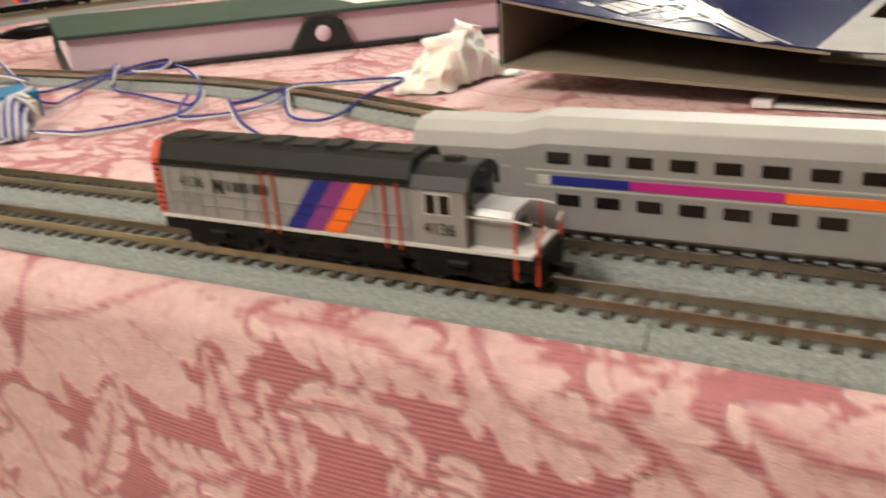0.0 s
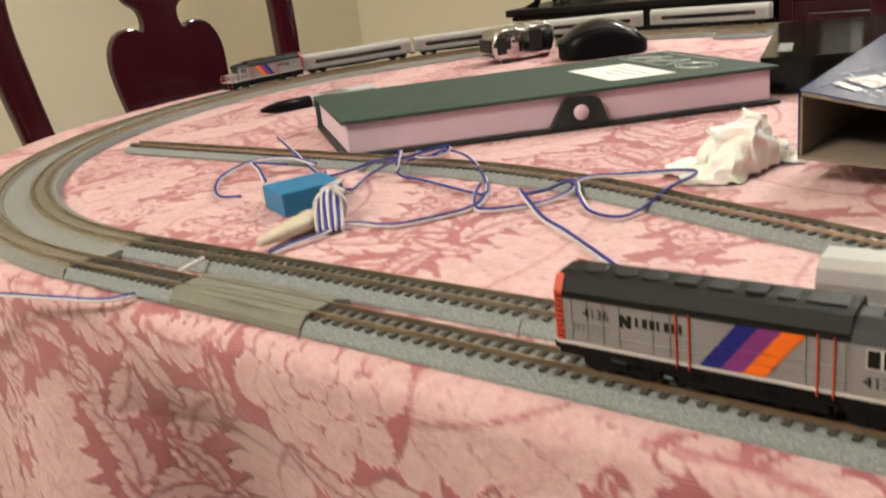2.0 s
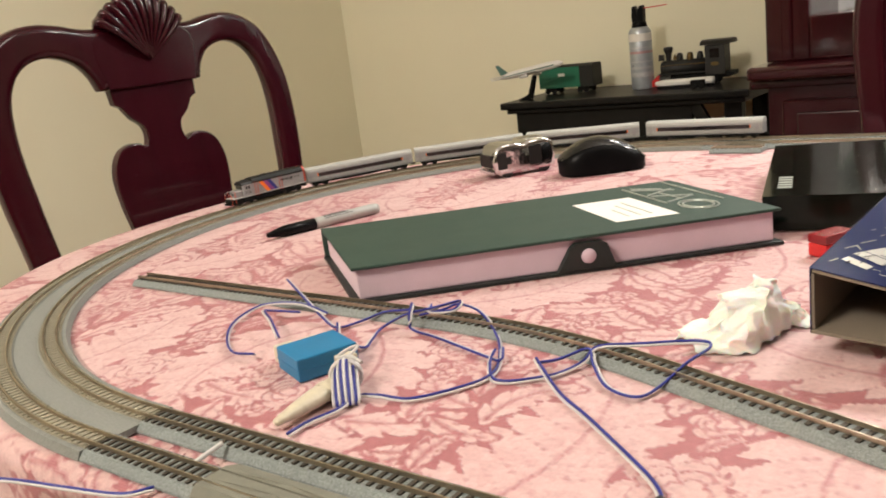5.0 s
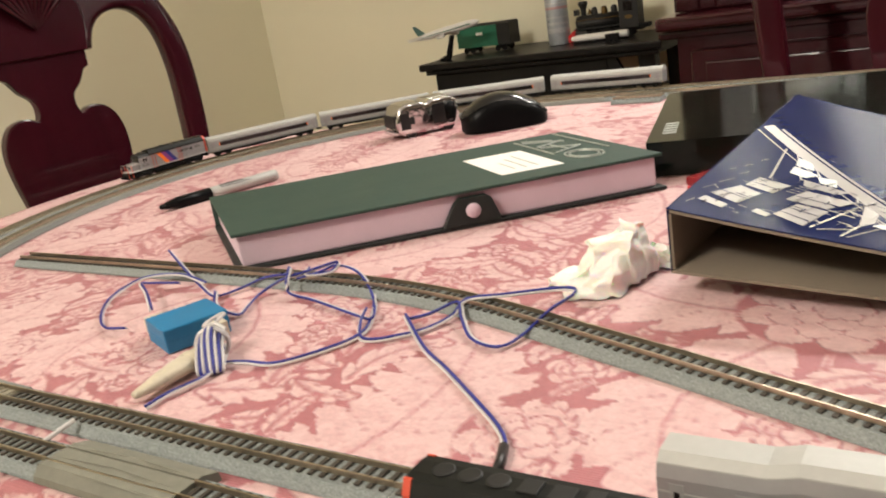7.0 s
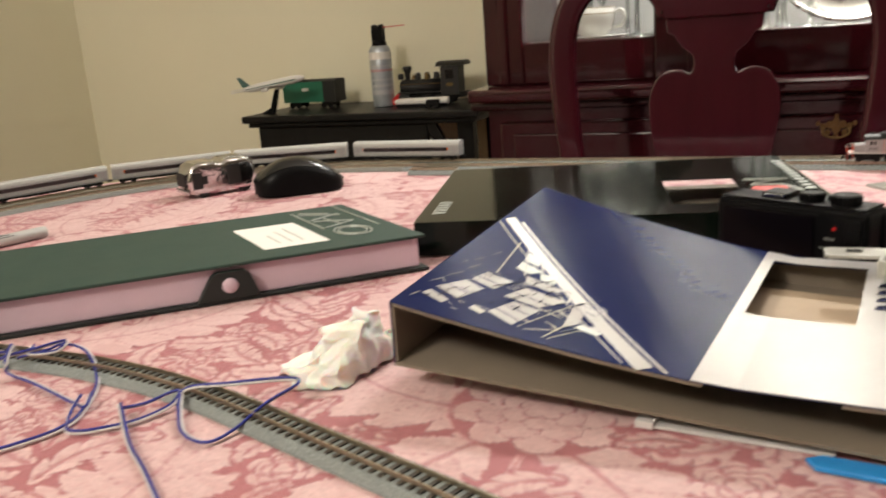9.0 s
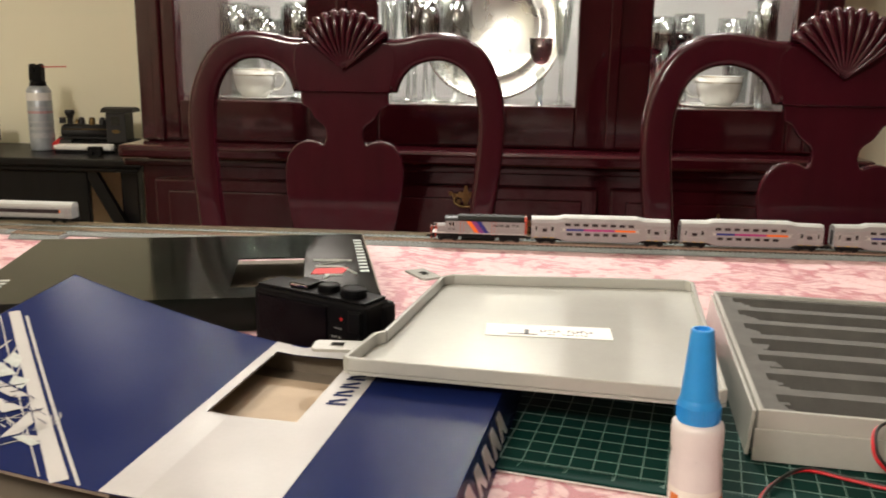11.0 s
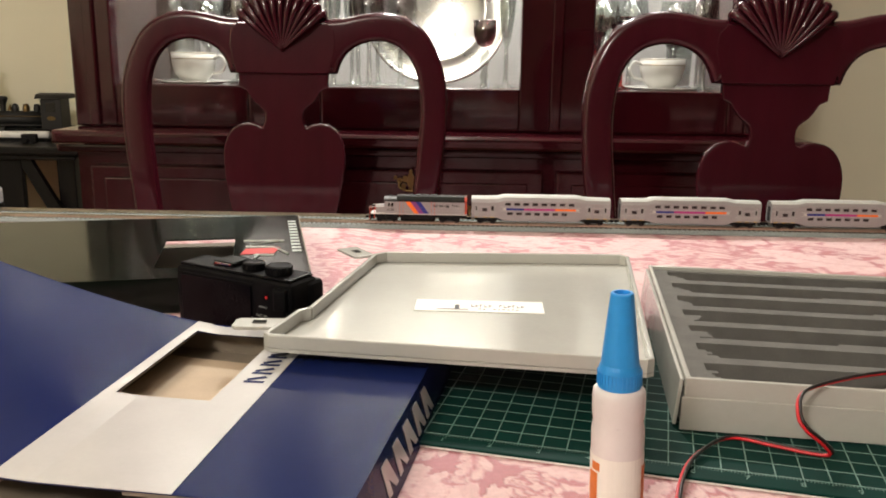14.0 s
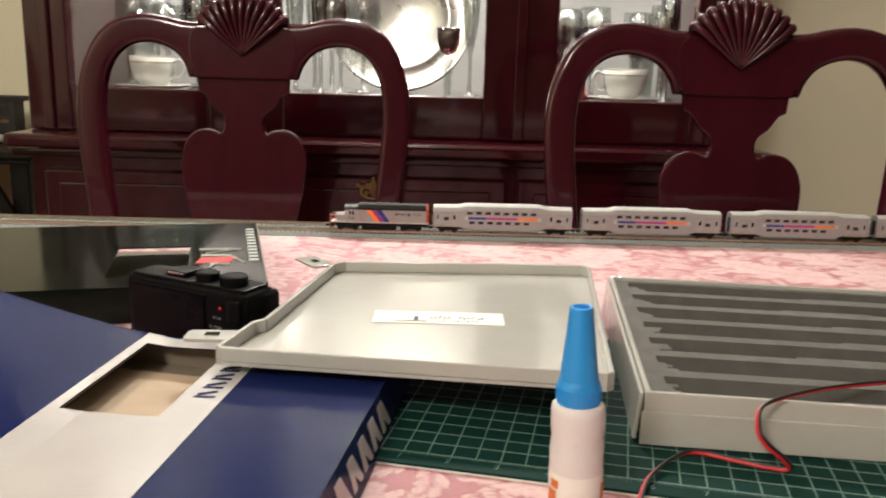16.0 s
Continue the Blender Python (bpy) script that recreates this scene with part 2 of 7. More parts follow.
def damask(nx=300, ny=416):
    """One repeat of the woven pattern: lobed leaves, layered flowers and scrolls, from 0 (ground) to 1 (motif)."""
    rng = random.Random(23)
    w, h = CLOTH_PITCH
    out = np.zeros((ny, nx))
    cell = w / nx

    def window(xs, ys, margin):
        """Indices into the repeat and places for the cells round some points."""
        i = np.arange(int((min(xs) - margin) / cell), int((max(xs) + margin) / cell) + 2)
        j = np.arange(int((min(ys) - margin) / cell), int((max(ys) + margin) / cell) + 2)
        return np.ix_(j % ny, i % nx), *np.meshgrid((i + 0.5) * cell, (j + 0.5) * cell)

    def put(at, mask, cut):
        out[at] = np.maximum(out[at] * (1 - cut), mask)

    def leaf(x, y, turn, length, wide, bend, lobes):
        """A leaf with deep swept lobes, toothed edges, sunk rib and sunk lines between the lobes."""
        t = np.linspace(0, 1, 64)
        a = turn + bend * t ** 1.4
        cx = x + np.concatenate([[0], np.cumsum(np.cos(a[:-1]))]) * length / 63
        cy = y + np.concatenate([[0], np.cumsum(np.sin(a[:-1]))]) * length / 63
        at, gx, gy = window(cx, cy, wide + 0.005)
        d2 = (gx[..., None] - cx) ** 2 + (gy[..., None] - cy) ** 2
        k = d2.argmin(-1)
        d = np.sqrt(np.take_along_axis(d2, k[..., None], -1)[..., 0])
        s = t[k]
        side = ((gx - cx[k]) * -np.sin(a[k]) + (gy - cy[k]) * np.cos(a[k])) > 0
        width = wide * np.sin(np.pi * np.clip(s * 0.90 + 0.07, 0, 1)) ** 0.65
        f = (s * lobes - 1.0 * d / wide + 0.3 * side) % 1
        gap = np.minimum(f, 1 - f)
        rim = width * (0.97 - 0.40 * np.exp(-(gap / 0.12) ** 2) + 0.05 * np.cos(6 * np.pi * f))
        body = np.clip((rim - d) / 0.0016 + 0.5, 0, 1) * (0.66 + 0.34 * np.clip(0.55 * f + 0.75 * d / np.maximum(rim, 1e-4), 0, 1))
        rib = np.clip(1.5 - d / (0.0009 + 0.0005 * (1 - s)), 0, 1) * (s < 0.9)
        between = np.clip(1.5 - gap * length / lobes / 0.0010, 0, 1) * (d > 0.18 * width)
        vein = np.clip(1.4 - np.abs(f - 0.5) * length / lobes / 0.0011, 0, 1) * (d > 0.1 * width) * (d < 0.62 * width)
        put(at, np.clip(body - 0.50 * rib - 0.38 * between - 0.22 * vein, 0, 1), np.clip((rim + 0.0030 - d) / 0.0020, 0, 1))

    def flower(x, y, size, petals):
        at, gx, gy = window([x], [y], size * 1.1)
        r, a = np.hypot(gx - x, gy - y), np.arctan2(gy - y, gx - x)
        m = np.zeros_like(r)
        for ring, scale in enumerate((1.0, 0.74, 0.50, 0.28)):
            wave = np.abs(np.cos((petals - ring) * a / 2 + ring * 1.1))
            rim = size * scale * (0.70 + 0.28 * wave ** 0.6 + 0.03 * np.cos(9 * petals * a))
            fill = np.clip((rim - r) / 0.0016 + 0.5, 0, 1)
            edge = np.clip((rim + 0.0022 - r) / 0.0012, 0, 1)
            fold = 0.55 * np.clip(1.4 - wave * size * scale / 0.0032, 0, 1) * (r > size * scale * 0.5)
            m = np.maximum(m * (1 - 0.85 * edge), fill - fold)
        put(at, np.clip(m, 0, 1), np.clip((size * 1.04 - r) / 0.003, 0, 1))

    def stem(x, y, turn, length, bend):
        leaf(x, y, turn, length, 0.0036, bend, 0.01)

    for k in range(2):
        x, y, f = 0.09 + 0.18 * k, 0.12 + 0.25 * k, 1 - 2 * k
        stem(x, y - 0.02, -1.5, 0.17, 0.9 * f)
        stem(x + 0.03, y + 0.1, 1.2, 0.13, 2.4 * f)
        leaf(x + 0.005 * f, y + 0.035, 1.57 - 0.45 * f, 0.185, 0.046, 1.0 * f, 8)
        leaf(x - 0.02 * f, y + 0.02, 1.57 + 1.15 * f, 0.155, 0.038, -1.3 * f, 7)
        leaf(x + 0.02 * f, y, 1.57 - 1.6 * f, 0.155, 0.038, 1.5 * f, 7)
        leaf(x - 0.02 * f, y - 0.03, -1.57 - 0.9 * f, 0.145, 0.036, 1.4 * f, 7)
        leaf(x + 0.02 * f, y - 0.03, -1.57 + 0.6 * f, 0.145, 0.036, -1.5 * f, 7)
        flower(x, y + 0.01, 0.047, 9)
        flower(x + 0.090 * f, y + 0.115, 0.032, 7)

    def emptiest():
        soft = out.copy()
        for axis in (0, 1):
            soft = sum(np.roll(soft, d, axis) for d in range(-11, 12)) / 23
        j, i = np.unravel_index(np.argmin(soft), soft.shape)
        return (i + 0.5) * cell, (j + 0.5) * cell

    n = 0
    while (out > 0.5).mean() < 0.68 and n < 120:
        x, y = emptiest()
        a, l = rng.uniform(0, 6.3), rng.uniform(0.030, 0.070) * (1 - 0.004 * n)
        if n % 6 == 4:
            flower(x, y, rng.uniform(0.014, 0.022), rng.choice((5, 6, 7)))
        else:
            leaf(x - math.cos(a) * l / 2, y - math.sin(a) * l / 2, a, l, l * rng.uniform(0.18, 0.26), rng.choice((-1, 1)) * rng.uniform(0.6, 1.7), rng.choice((4, 5)))
        n += 1
    return out


def outline():
    """Points of the table's edge, outward normals, and the points of its long axis that they face; finer where the camera is near."""
    pts = []
    x = RIGHT
    while x > LEFT:
        pts.append((x, MID - HALF, 0, -1, x, MID))
        x -= 0.0017 if x < 0.42 else 0.010
    for k in range(560):
        a = -math.pi / 2 - math.pi * k / 560
        e = 2 / 2.15
        c, s = math.cos(a), math.sin(a)
        px, py = LEFT + END * math.copysign(abs(c) ** e, c), MID + HALF * math.copysign(abs(s) ** e, s)
        n = Vector((c * abs(c) ** (1 - e + 0.0) / END, s * abs(s) ** (1 - e + 0.0) / HALF, 0)).normalized()
        pts.append((px, py, n.x, n.y, LEFT, MID))
    x = LEFT
    while x < RIGHT:
        pts.append((x, MID + HALF, 0, 1, x, MID))
        x += 0.005
    for k in range(80):
        a = math.pi / 2 - math.pi * k / 80
        c, s = math.cos(a), math.sin(a)
        n = Vector((c / END, s / HALF, 0)).normalized()
        pts.append((RIGHT + END * c, MID + HALF * s, n.x, n.y, RIGHT, MID))
    return np.array(pts)


def fold(s, d):
    """How far the hanging cloth stands out, at s along the edge and d below it."""
    swell = 0.12 * np.exp(-((s - 0.97) / 0.09) ** 2) - 0.42 * min(1.0, d / 0.05) * np.exp(-((s - 1.20) / 0.075) ** 2) + 0.10 * np.exp(-((s - 1.36) / 0.05) ** 2)
    return d * (0.06 + swell + 0.05 * np.sin(s * 17 + 0.6 * np.sin(s * 5)) + 0.03 * np.sin(s * 39 + 1.3)) + 0.02 * d * d


def build_cloth():
    edge = outline()
    n = len(edge)
    step = np.hypot(*np.diff(np.vstack([edge, edge[:1]])[:, :2], axis=0).T)
    s = np.concatenate([[0], np.cumsum(step)[:-1]])
    rings, flat, r = [], [], 0.012
    for f in np.concatenate([np.linspace(0, 0.55, 150, endpoint=False), np.linspace(0.55, 1, 125)]):
        q = edge[:, 4:6] + (edge[:, :2] - edge[:, 4:6]) * f * (1 - 0.012 / HALF)
        z = TOP + 0.0006 * np.sin(q[:, 0] * 9 + q[:, 1] * 14) * f
        rings.append(np.c_[q, z])
        flat.append(q)
    start = rings[-1][:, :2].copy()
    for d in np.concatenate([np.linspace(0.002, 0.2, 110), np.linspace(0.203, 0.32, 40)]):
        bend = min(d / r, math.pi / 2)
        out, down = r * math.sin(bend), r * (1 - math.cos(bend))
        hang = max(0.0, d - r * math.pi / 2)
        q = start + edge[:, 2:4] * (out + fold(s, hang))[:, None]
        rings.append(np.c_[q, np.full(n, TOP - down - hang * 0.985)])
        flat.append(start + edge[:, 2:4] * d)
    verts, flat = np.vstack(rings), np.vstack(flat)
    m = len(rings)
    a = np.arange(n)
    b = (a + 1) % n
    faces = np.concatenate([np.c_[i * n + a, i * n + b, (i + 1) * n + b, (i + 1) * n + a] for i in range(m - 1)])
    data = bpy.data.meshes.new("tablecloth")
    data.from_pydata(verts.tolist(), [], faces[:, ::-1].tolist())
    data.shade_smooth()
    tile = damask()
    ny, nx = tile.shape
    u, v = flat[:, 0] / CLOTH_PITCH[0] % 1 * nx - 0.5, flat[:, 1] / CLOTH_PITCH[1] % 1 * ny - 0.5
    i, j = np.floor(u).astype(int), np.floor(v).astype(int)
    fu, fv = u - i, v - j
    get = lambda jj, ii: tile[jj % ny, ii % nx]  # noqa: E731
    weave = (get(j, i) * (1 - fu) + get(j, i + 1) * fu) * (1 - fv) + (get(j + 1, i) * (1 - fu) + get(j + 1, i + 1) * fu) * fv
    data.attributes.new("weave", "FLOAT", "POINT").data.foreach_set("value", weave.astype(np.float32))
    where = data.attributes.new("cloth_plane", "FLOAT_VECTOR", "POINT")
    where.data.foreach_set("vector", np.c_[flat, np.zeros(len(flat))].astype(np.float32).ravel())
    return data


def cloth_material():
    m, nodes, links, shader = node_material("pink_damask")
    weave, plane = nodes.new("ShaderNodeAttribute"), nodes.new("ShaderNodeAttribute")
    weave.attribute_name, plane.attribute_name = "weave", "cloth_plane"
    fray, soft, thread = nodes.new("ShaderNodeTexNoise"), nodes.new("ShaderNodeTexNoise"), nodes.new("ShaderNodeTexNoise")
    fray.inputs["Scale"].default_value, fray.inputs["Detail"].default_value = 260, 3
    soft.inputs["Scale"].default_value, soft.inputs["Detail"].default_value, soft.inputs["Roughness"].default_value = 9, 7, 0.68
    thread.inputs["Scale"].default_value, thread.inputs["Detail"].default_value = 1600, 2
    for node in (fray, soft, thread):
        links.new(plane.outputs["Vector"], node.inputs["Vector"])
    edge = nodes.new("ShaderNodeMath")
    edge.operation = "MULTIPLY_ADD"
    links.new(fray.outputs["Fac"], edge.inputs[0])
    edge.inputs[1].default_value = 0.3
    links.new(weave.outputs["Fac"], edge.inputs[2])
    sharp = nodes.new("ShaderNodeMapRange")
    sharp.inputs["From Min"].default_value, sharp.inputs["From Max"].default_value = 0.40, 0.92
    links.new(edge.outputs[0], sharp.inputs["Value"])
    # lobes and veins inside the woven leaves
    lobes, fold, figure = nodes.new("ShaderNodeTexNoise"), nodes.new("ShaderNodeMapRange"), nodes.new("ShaderNodeMath")
    lobes.inputs["Scale"].default_value, lobes.inputs["Detail"].default_value, lobes.inputs["Distortion"].default_value = 46, 2, 2.2
    links.new(plane.outputs["Vector"], lobes.inputs["Vector"])
    fold.inputs["From Min"].default_value, fold.inputs["From Max"].default_value = 0.38, 0.54
    fold.inputs["To Min"].default_value, fold.inputs["To Max"].default_value = 0.80, 1.0
    links.new(lobes.outputs["Fac"], fold.inputs["Value"])
    figure.operation = "MULTIPLY"
    links.new(sharp.outputs["Result"], figure.inputs[0])
    links.new(fold.outputs["Result"], figure.inputs[1])
    colours = nodes.new("ShaderNodeMix")
    colours.data_type = "RGBA"
    colours.inputs["A"].default_value, colours.inputs["B"].default_value = (0.402, 0.139, 0.156, 1), (0.632, 0.433, 0.427, 1)
    links.new(figure.outputs[0], colours.inputs["Factor"])
    shade, tone = nodes.new("ShaderNodeMapRange"), nodes.new("ShaderNodeVectorMath")
    shade.inputs["To Min"].default_value, shade.inputs["To Max"].default_value = 0.90, 1.10
    links.new(soft.outputs["Fac"], shade.inputs["Value"])
    tone.operation = "SCALE"
    links.new(colours.outputs["Result"], tone.inputs[0])
    nap, mottle, both = nodes.new("ShaderNodeTexNoise"), nodes.new("ShaderNodeMapRange"), nodes.new("ShaderNodeMath")
    nap.inputs["Scale"].default_value, nap.inputs["Detail"].default_value, nap.inputs["Roughness"].default_value = 300, 4, 0.7
    links.new(plane.outputs["Vector"], nap.inputs["Vector"])
    mottle.inputs["From Min"].default_value, mottle.inputs["From Max"].default_value = 0.3, 0.7
    mottle.inputs["To Min"].default_value, mottle.inputs["To Max"].default_value = 0.88, 1.10
    links.new(nap.outputs["Fac"], mottle.inputs["Value"])
    both.operation = "MULTIPLY"
    links.new(shade.outputs["Result"], both.inputs[0])
    links.new(mottle.outputs["Result"], both.inputs[1])
    links.new(both.outputs[0], tone.inputs["Scale"])
    links.new(tone.outputs[0], shader.inputs["Base Color"])
    gloss = nodes.new("ShaderNodeMapRange")
    gloss.inputs["To Min"].default_value, gloss.inputs["To Max"].default_value = 0.5, 0.75
    links.new(sharp.outputs["Result"], gloss.inputs["Value"])
    links.new(gloss.outputs["Result"], shader.inputs["Roughness"])
    shader.inputs["Sheen Weight"].default_value = 0.15
    # ribbed threads of the ground between the leaves
    rib, bare, ribs = nodes.new("ShaderNodeTexWave"), nodes.new("ShaderNodeMath"), nodes.new("ShaderNodeMath")
    rib.bands_direction = "Y"
    rib.inputs["Scale"].default_value, rib.inputs["Distortion"].default_value = 2 * math.pi / 20 / 0.0014, 0.4
    rib.inputs["Detail"].default_value, rib.inputs["Detail Scale"].default_value = 1, 0.05
    links.new(plane.outputs["Vector"], rib.inputs["Vector"])
    bare.operation, bare.inputs[0].default_value = "SUBTRACT", 1.0
    links.new(sharp.outputs["Result"], bare.inputs[1])
    ribs.operation = "MULTIPLY"
    links.new(rib.outputs["Fac"], ribs.inputs[0])
    links.new(bare.outputs[0], ribs.inputs[1])
    heap = nodes.new("ShaderNodeMath")
    heap.operation, heap.inputs[1].default_value = "MULTIPLY_ADD", 0.17
    links.new(ribs.outputs[0], heap.inputs[0])
    links.new(figure.outputs[0], heap.inputs[2])
    raise_, relief = nodes.new("ShaderNodeMath"), nodes.new("ShaderNodeBump")
    raise_.operation = "MULTIPLY_ADD"
    links.new(thread.outputs["Fac"], raise_.inputs[0])
    raise_.inputs[1].default_value = 0.35
    links.new(heap.outputs[0], raise_.inputs[2])
    relief.inputs["Strength"].default_value, relief.inputs["Distance"].default_value = 0.55, 0.0013
    links.new(raise_.outputs[0], relief.inputs["Height"])
    links.new(relief.outputs["Normal"], shader.inputs["Normal"])
    return m


cloth_mesh = build_cloth()
cloth_mesh.materials.append(cloth_material())
tagged(new("tablecloth", cloth_mesh), "pink damask tablecloth with woven leaves, draped over the dining table", "tablecloth")

table = thing("dining_table", pose(0, 0, 0), "long mahogany dining table with rounded ends under a cloth", "table")
table_top = [(float(x), float(y)) for x, y in (lambda e: e[:, 4:6] + (e[:, :2] - e[:, 4:6]) * 0.965)(outline()[::12])]
part("tabletop", prism(table_top, TOP - 0.035, TOP - 0.004), MAHOGANY, table)
for lx in (-0.45, 0.85):
    for ly in (0.32, 0.90):
        leg = [(0.03, 0), (0.03, 0.02), (0.022, 0.05), (0.026, 0.30), (0.04, 0.55), (0.045, 0.70), (0.045, TOP - 0.036)]
        part("leg", lathe(leg, 16), MAHOGANY, table, smooth=True, m=pose(lx, ly, 0))

# ---- tracks ----
BED = 0.0046
INNER, OUTER = 0.187, 0.154
FAR_INNER, FAR_OUTER = 1.015, 1.048
PLAIN_TIE = mesh_of("tie", box(-0.00105, 0.00105, -0.0078, 0.0078, 0, 0.0011), TIE)


def line_points(a, b, n=2):
    return [(a[0] + (b[0] - a[0]) * i / (n - 1), a[1] + (b[1] - a[1]) * i / (n - 1), TOP + 0.0004, 0.0) for i in range(n)]


def arc_points(cx, cy, r, a0, a1, n=14, bank=0.0):
    return [(cx + r * math.cos(math.radians(a0 + (a1 - a0) * i / (n - 1))), cy + r * math.sin(math.radians(a0 + (a1 - a0) * i / (n - 1))), TOP + 0.0004, bank) for i in range(n)]


def along(path, spacing):
    """Places and headings at even steps along a path."""
    p = [Vector(q[:3]) for q in path]
    left, out = spacing / 2, []
    for a, b in zip(p, p[1:]):
        d = (b - a).length
        while left < d:
            out.append((a + (b - a) * (left / d), math.degrees(math.atan2(b.y - a.y, b.x - a.x))))
            left += spacing
        left -= d
    return out


def rail_profile(side, base):
    return [(side - 0.0006, base), (side + 0.0006, base), (side + 0.00045, base + 0.0021), (side - 0.00045, base + 0.0021)]


def track(path, single_ties, label="straight model railway track with brown ties on grey ballast", spacing=0.0056):
    ob = thing("track_section", pose(0, 0, 0), label, "toy track", "model railway track")
    h = BED
    part("roadbed", sweep(path, [(-0.0125, 0), (0.0125, 0), (0.0122, 0.0012), (0.0092, h), (-0.0092, h), (-0.0122, 0.0012)]), BALLAST, ob)
    for side in (-0.0045, 0.0045):
        part("rail", sweep(path, rail_profile(side, h + 0.0008)), RAIL, ob)
    places = along(path, spacing)
    if single_ties:
        for q, turn in places:
            tie = new("tie", PLAIN_TIE)
            tie.parent = ob
            tie.matrix_local = pose(q.x, q.y, q.z + h - 0.0002, 0, 0, turn)
    else:
        bm = bmesh.new()
        for q, turn in places:
            own = bmesh.new()
            bmesh.ops.create_cube(own, size=1, matrix=pose(q.x, q.y, q.z + h + 0.0003, 0, 0, turn) @ Matrix.Diagonal((0.0021, 0.0156, 0.0011, 1)))
            join(bm, own)
        part("tie_strip", bm, TIE, ob, kind="stuff")
    return ob


def double_curve(cx, a0, a1):
    """A curved piece of concrete-tie track for both lines on one slab."""
    ob = thing("curved_track_section", pose(0, 0, 0), "curved double model railway track on a grey slab", "toy track", "model railway curves")
    cy, h = (INNER + FAR_INNER) / 2, BED
    mid = arc_points(cx, cy, 0.4305, a0, a1)
    part("slab", sweep(mid, [(-0.0295, 0), (0.0295, 0), (0.0272, h), (0.0085, h), (0.0075, h - 0.0008), (-0.0075, h - 0.0008), (-0.0085, h), (-0.0272, h)]), CONCRETE, ob)
    for r in (0.414, 0.447):
        path = arc_points(cx, cy, r, a0, a1)
        part("tie_bed", sweep(path, [(-0.0078, h - 0.0004), (0.0078, h - 0.0004), (0.0076, h + 0.0009), (-0.0076, h + 0.0009)]), CONCRETE_TIE, ob)
        for side in (-0.0045, 0.0045):
            part("rail", sweep(path, rail_profile(side, h + 0.0009)), RAIL, ob)
        bm = bmesh.new()
        for q, turn in along(path, 0.0056):
            own = bmesh.new()
            bmesh.ops.create_cube(own, size=1, matrix=pose(q.x, q.y, q.z + h + 0.0011, 0, 0, turn) @ Matrix.Diagonal((0.0022, 0.0146, 0.0008, 1)))
            join(bm, own)
        part("tie_strip", bm, CONCRETE_TIE, ob, kind="stuff")
    return ob


CURVE_L, CURVE_R = -0.455, 0.85
for k in range(8):
    double_curve(CURVE_L, -90 - 22.5 * k, -90 - 22.5 * (k + 1))
for k in range(4):
    double_curve(CURVE_R, 90 - 45 * k, 90 - 45 * (k + 1))
for y, joints in ((INNER, (-0.455, -0.207, 0.041, 0.289, 0.537, 0.85)), (OUTER, (-0.284, -0.036, 0.212, 0.46, 0.85))):
    for a, b in zip(joints, joints[1:]):
        track(line_points((a + 0.0002, y), (b - 0.0002, y)), b < 0.3)
track(line_points((-0.4548, OUTER), (-0.3662, OUTER)), True)
for y in (FAR_INNER, FAR_OUTER):
    for a, b in zip((-0.455, -0.207, 0.041, 0.289, 0.537), (-0.207, 0.041, 0.289, 0.537, 0.85)):
        track(line_points((a + 0.0002, y), (b - 0.0002, y)), False)
bend = arc_points(-0.405, 0.366 - 0.50, 0.50, 90, 70, 12)
track(line_points((-0.735, 0.372), (-0.487, 0.368)), True, "loose straight siding track ending on the cloth")
track([(-0.4866, 0.368, TOP + 0.0004, 0), (-0.405, 0.366, TOP + 0.0004, 0), *bend[1:8]], True, "gently curved siding track on grey ballast")
tail = Vector((bend[-1][0], bend[-1][1]))
track([*bend[7:], (tail.x + 0.27, tail.y - 0.0983, TOP + 0.0004, 0)], True, "gently curved siding track on grey ballast")
track(line_points((-0.435, 0.988), (-0.373, 0.988)), False, "short loose piece of grey track by the far line")

rerailer = thing("rerailer", pose(0, 0, 0), "grey plastic rerailer ramp set over the outer track", "toy track")
part("ramp", sweep([(-0.366, OUTER, TOP + 0.0004, 0), (-0.284, OUTER, TOP + 0.0004, 0)], [(-0.0128, 0), (0.0165, 0), (0.016, 0.004), (0.0085, 0.0068), (0.0060, 0.0068), (0.0060, 0.0056), (0.0048, 0.0056), (0.0048, 0.0068), (-0.0038, 0.0068), (-0.0038, 0.0056), (-0.0050, 0.0056), (-0.0050, 0.0068), (-0.0085, 0.0068), (-0.0122, 0.0030)]), RERAIL, rerailer)
for side in (-0.0045, 0.0045):
    part("rail", sweep([(-0.366, OUTER, TOP + 0.0004, 0), (-0.284, OUTER, TOP + 0.0004, 0)], rail_profile(side, 0.0046)), RAIL, rerailer)
# tapered guides that lead the wheels on
for x0, x1, y0, y1 in ((-0.360, -0.318, -0.0018, 0.0010), (-0.332, -0.290, 0.0006, -0.0016), (-0.355, -0.325, 0.0068, 0.0088), (-0.325, -0.292, 0.0090, 0.0070), (-0.352, -0.300, -0.0082, -0.0094)):
    own = bmesh.new()
    ring = [[own.verts.new((x, OUTER + y + dy, TOP + 0.0004 + z)) for dy, z in ((-0.0011 * w, 0.0066), (0.0011 * w, 0.0066), (0.0006 * w, 0.0066 + 0.0011 * w), (-0.0006 * w, 0.0066 + 0.0011 * w))] for x, y, w in ((x0, y0, 0.25), ((x0 + x1) / 2, (y0 + y1) / 2, 1.0), (x1, y1, 0.25))]
    for a, b in zip(ring, ring[1:]):
        for k in range(4):
            own.faces.new((a[k], a[(k + 1) % 4], b[(k + 1) % 4], b[k]))
    own.faces.new(ring[0][::-1]), own.faces.new(ring[-1])
    bmesh.ops.recalc_face_normals(own, faces=own.faces[:])
    part("guide", own, RERAIL, rerailer)

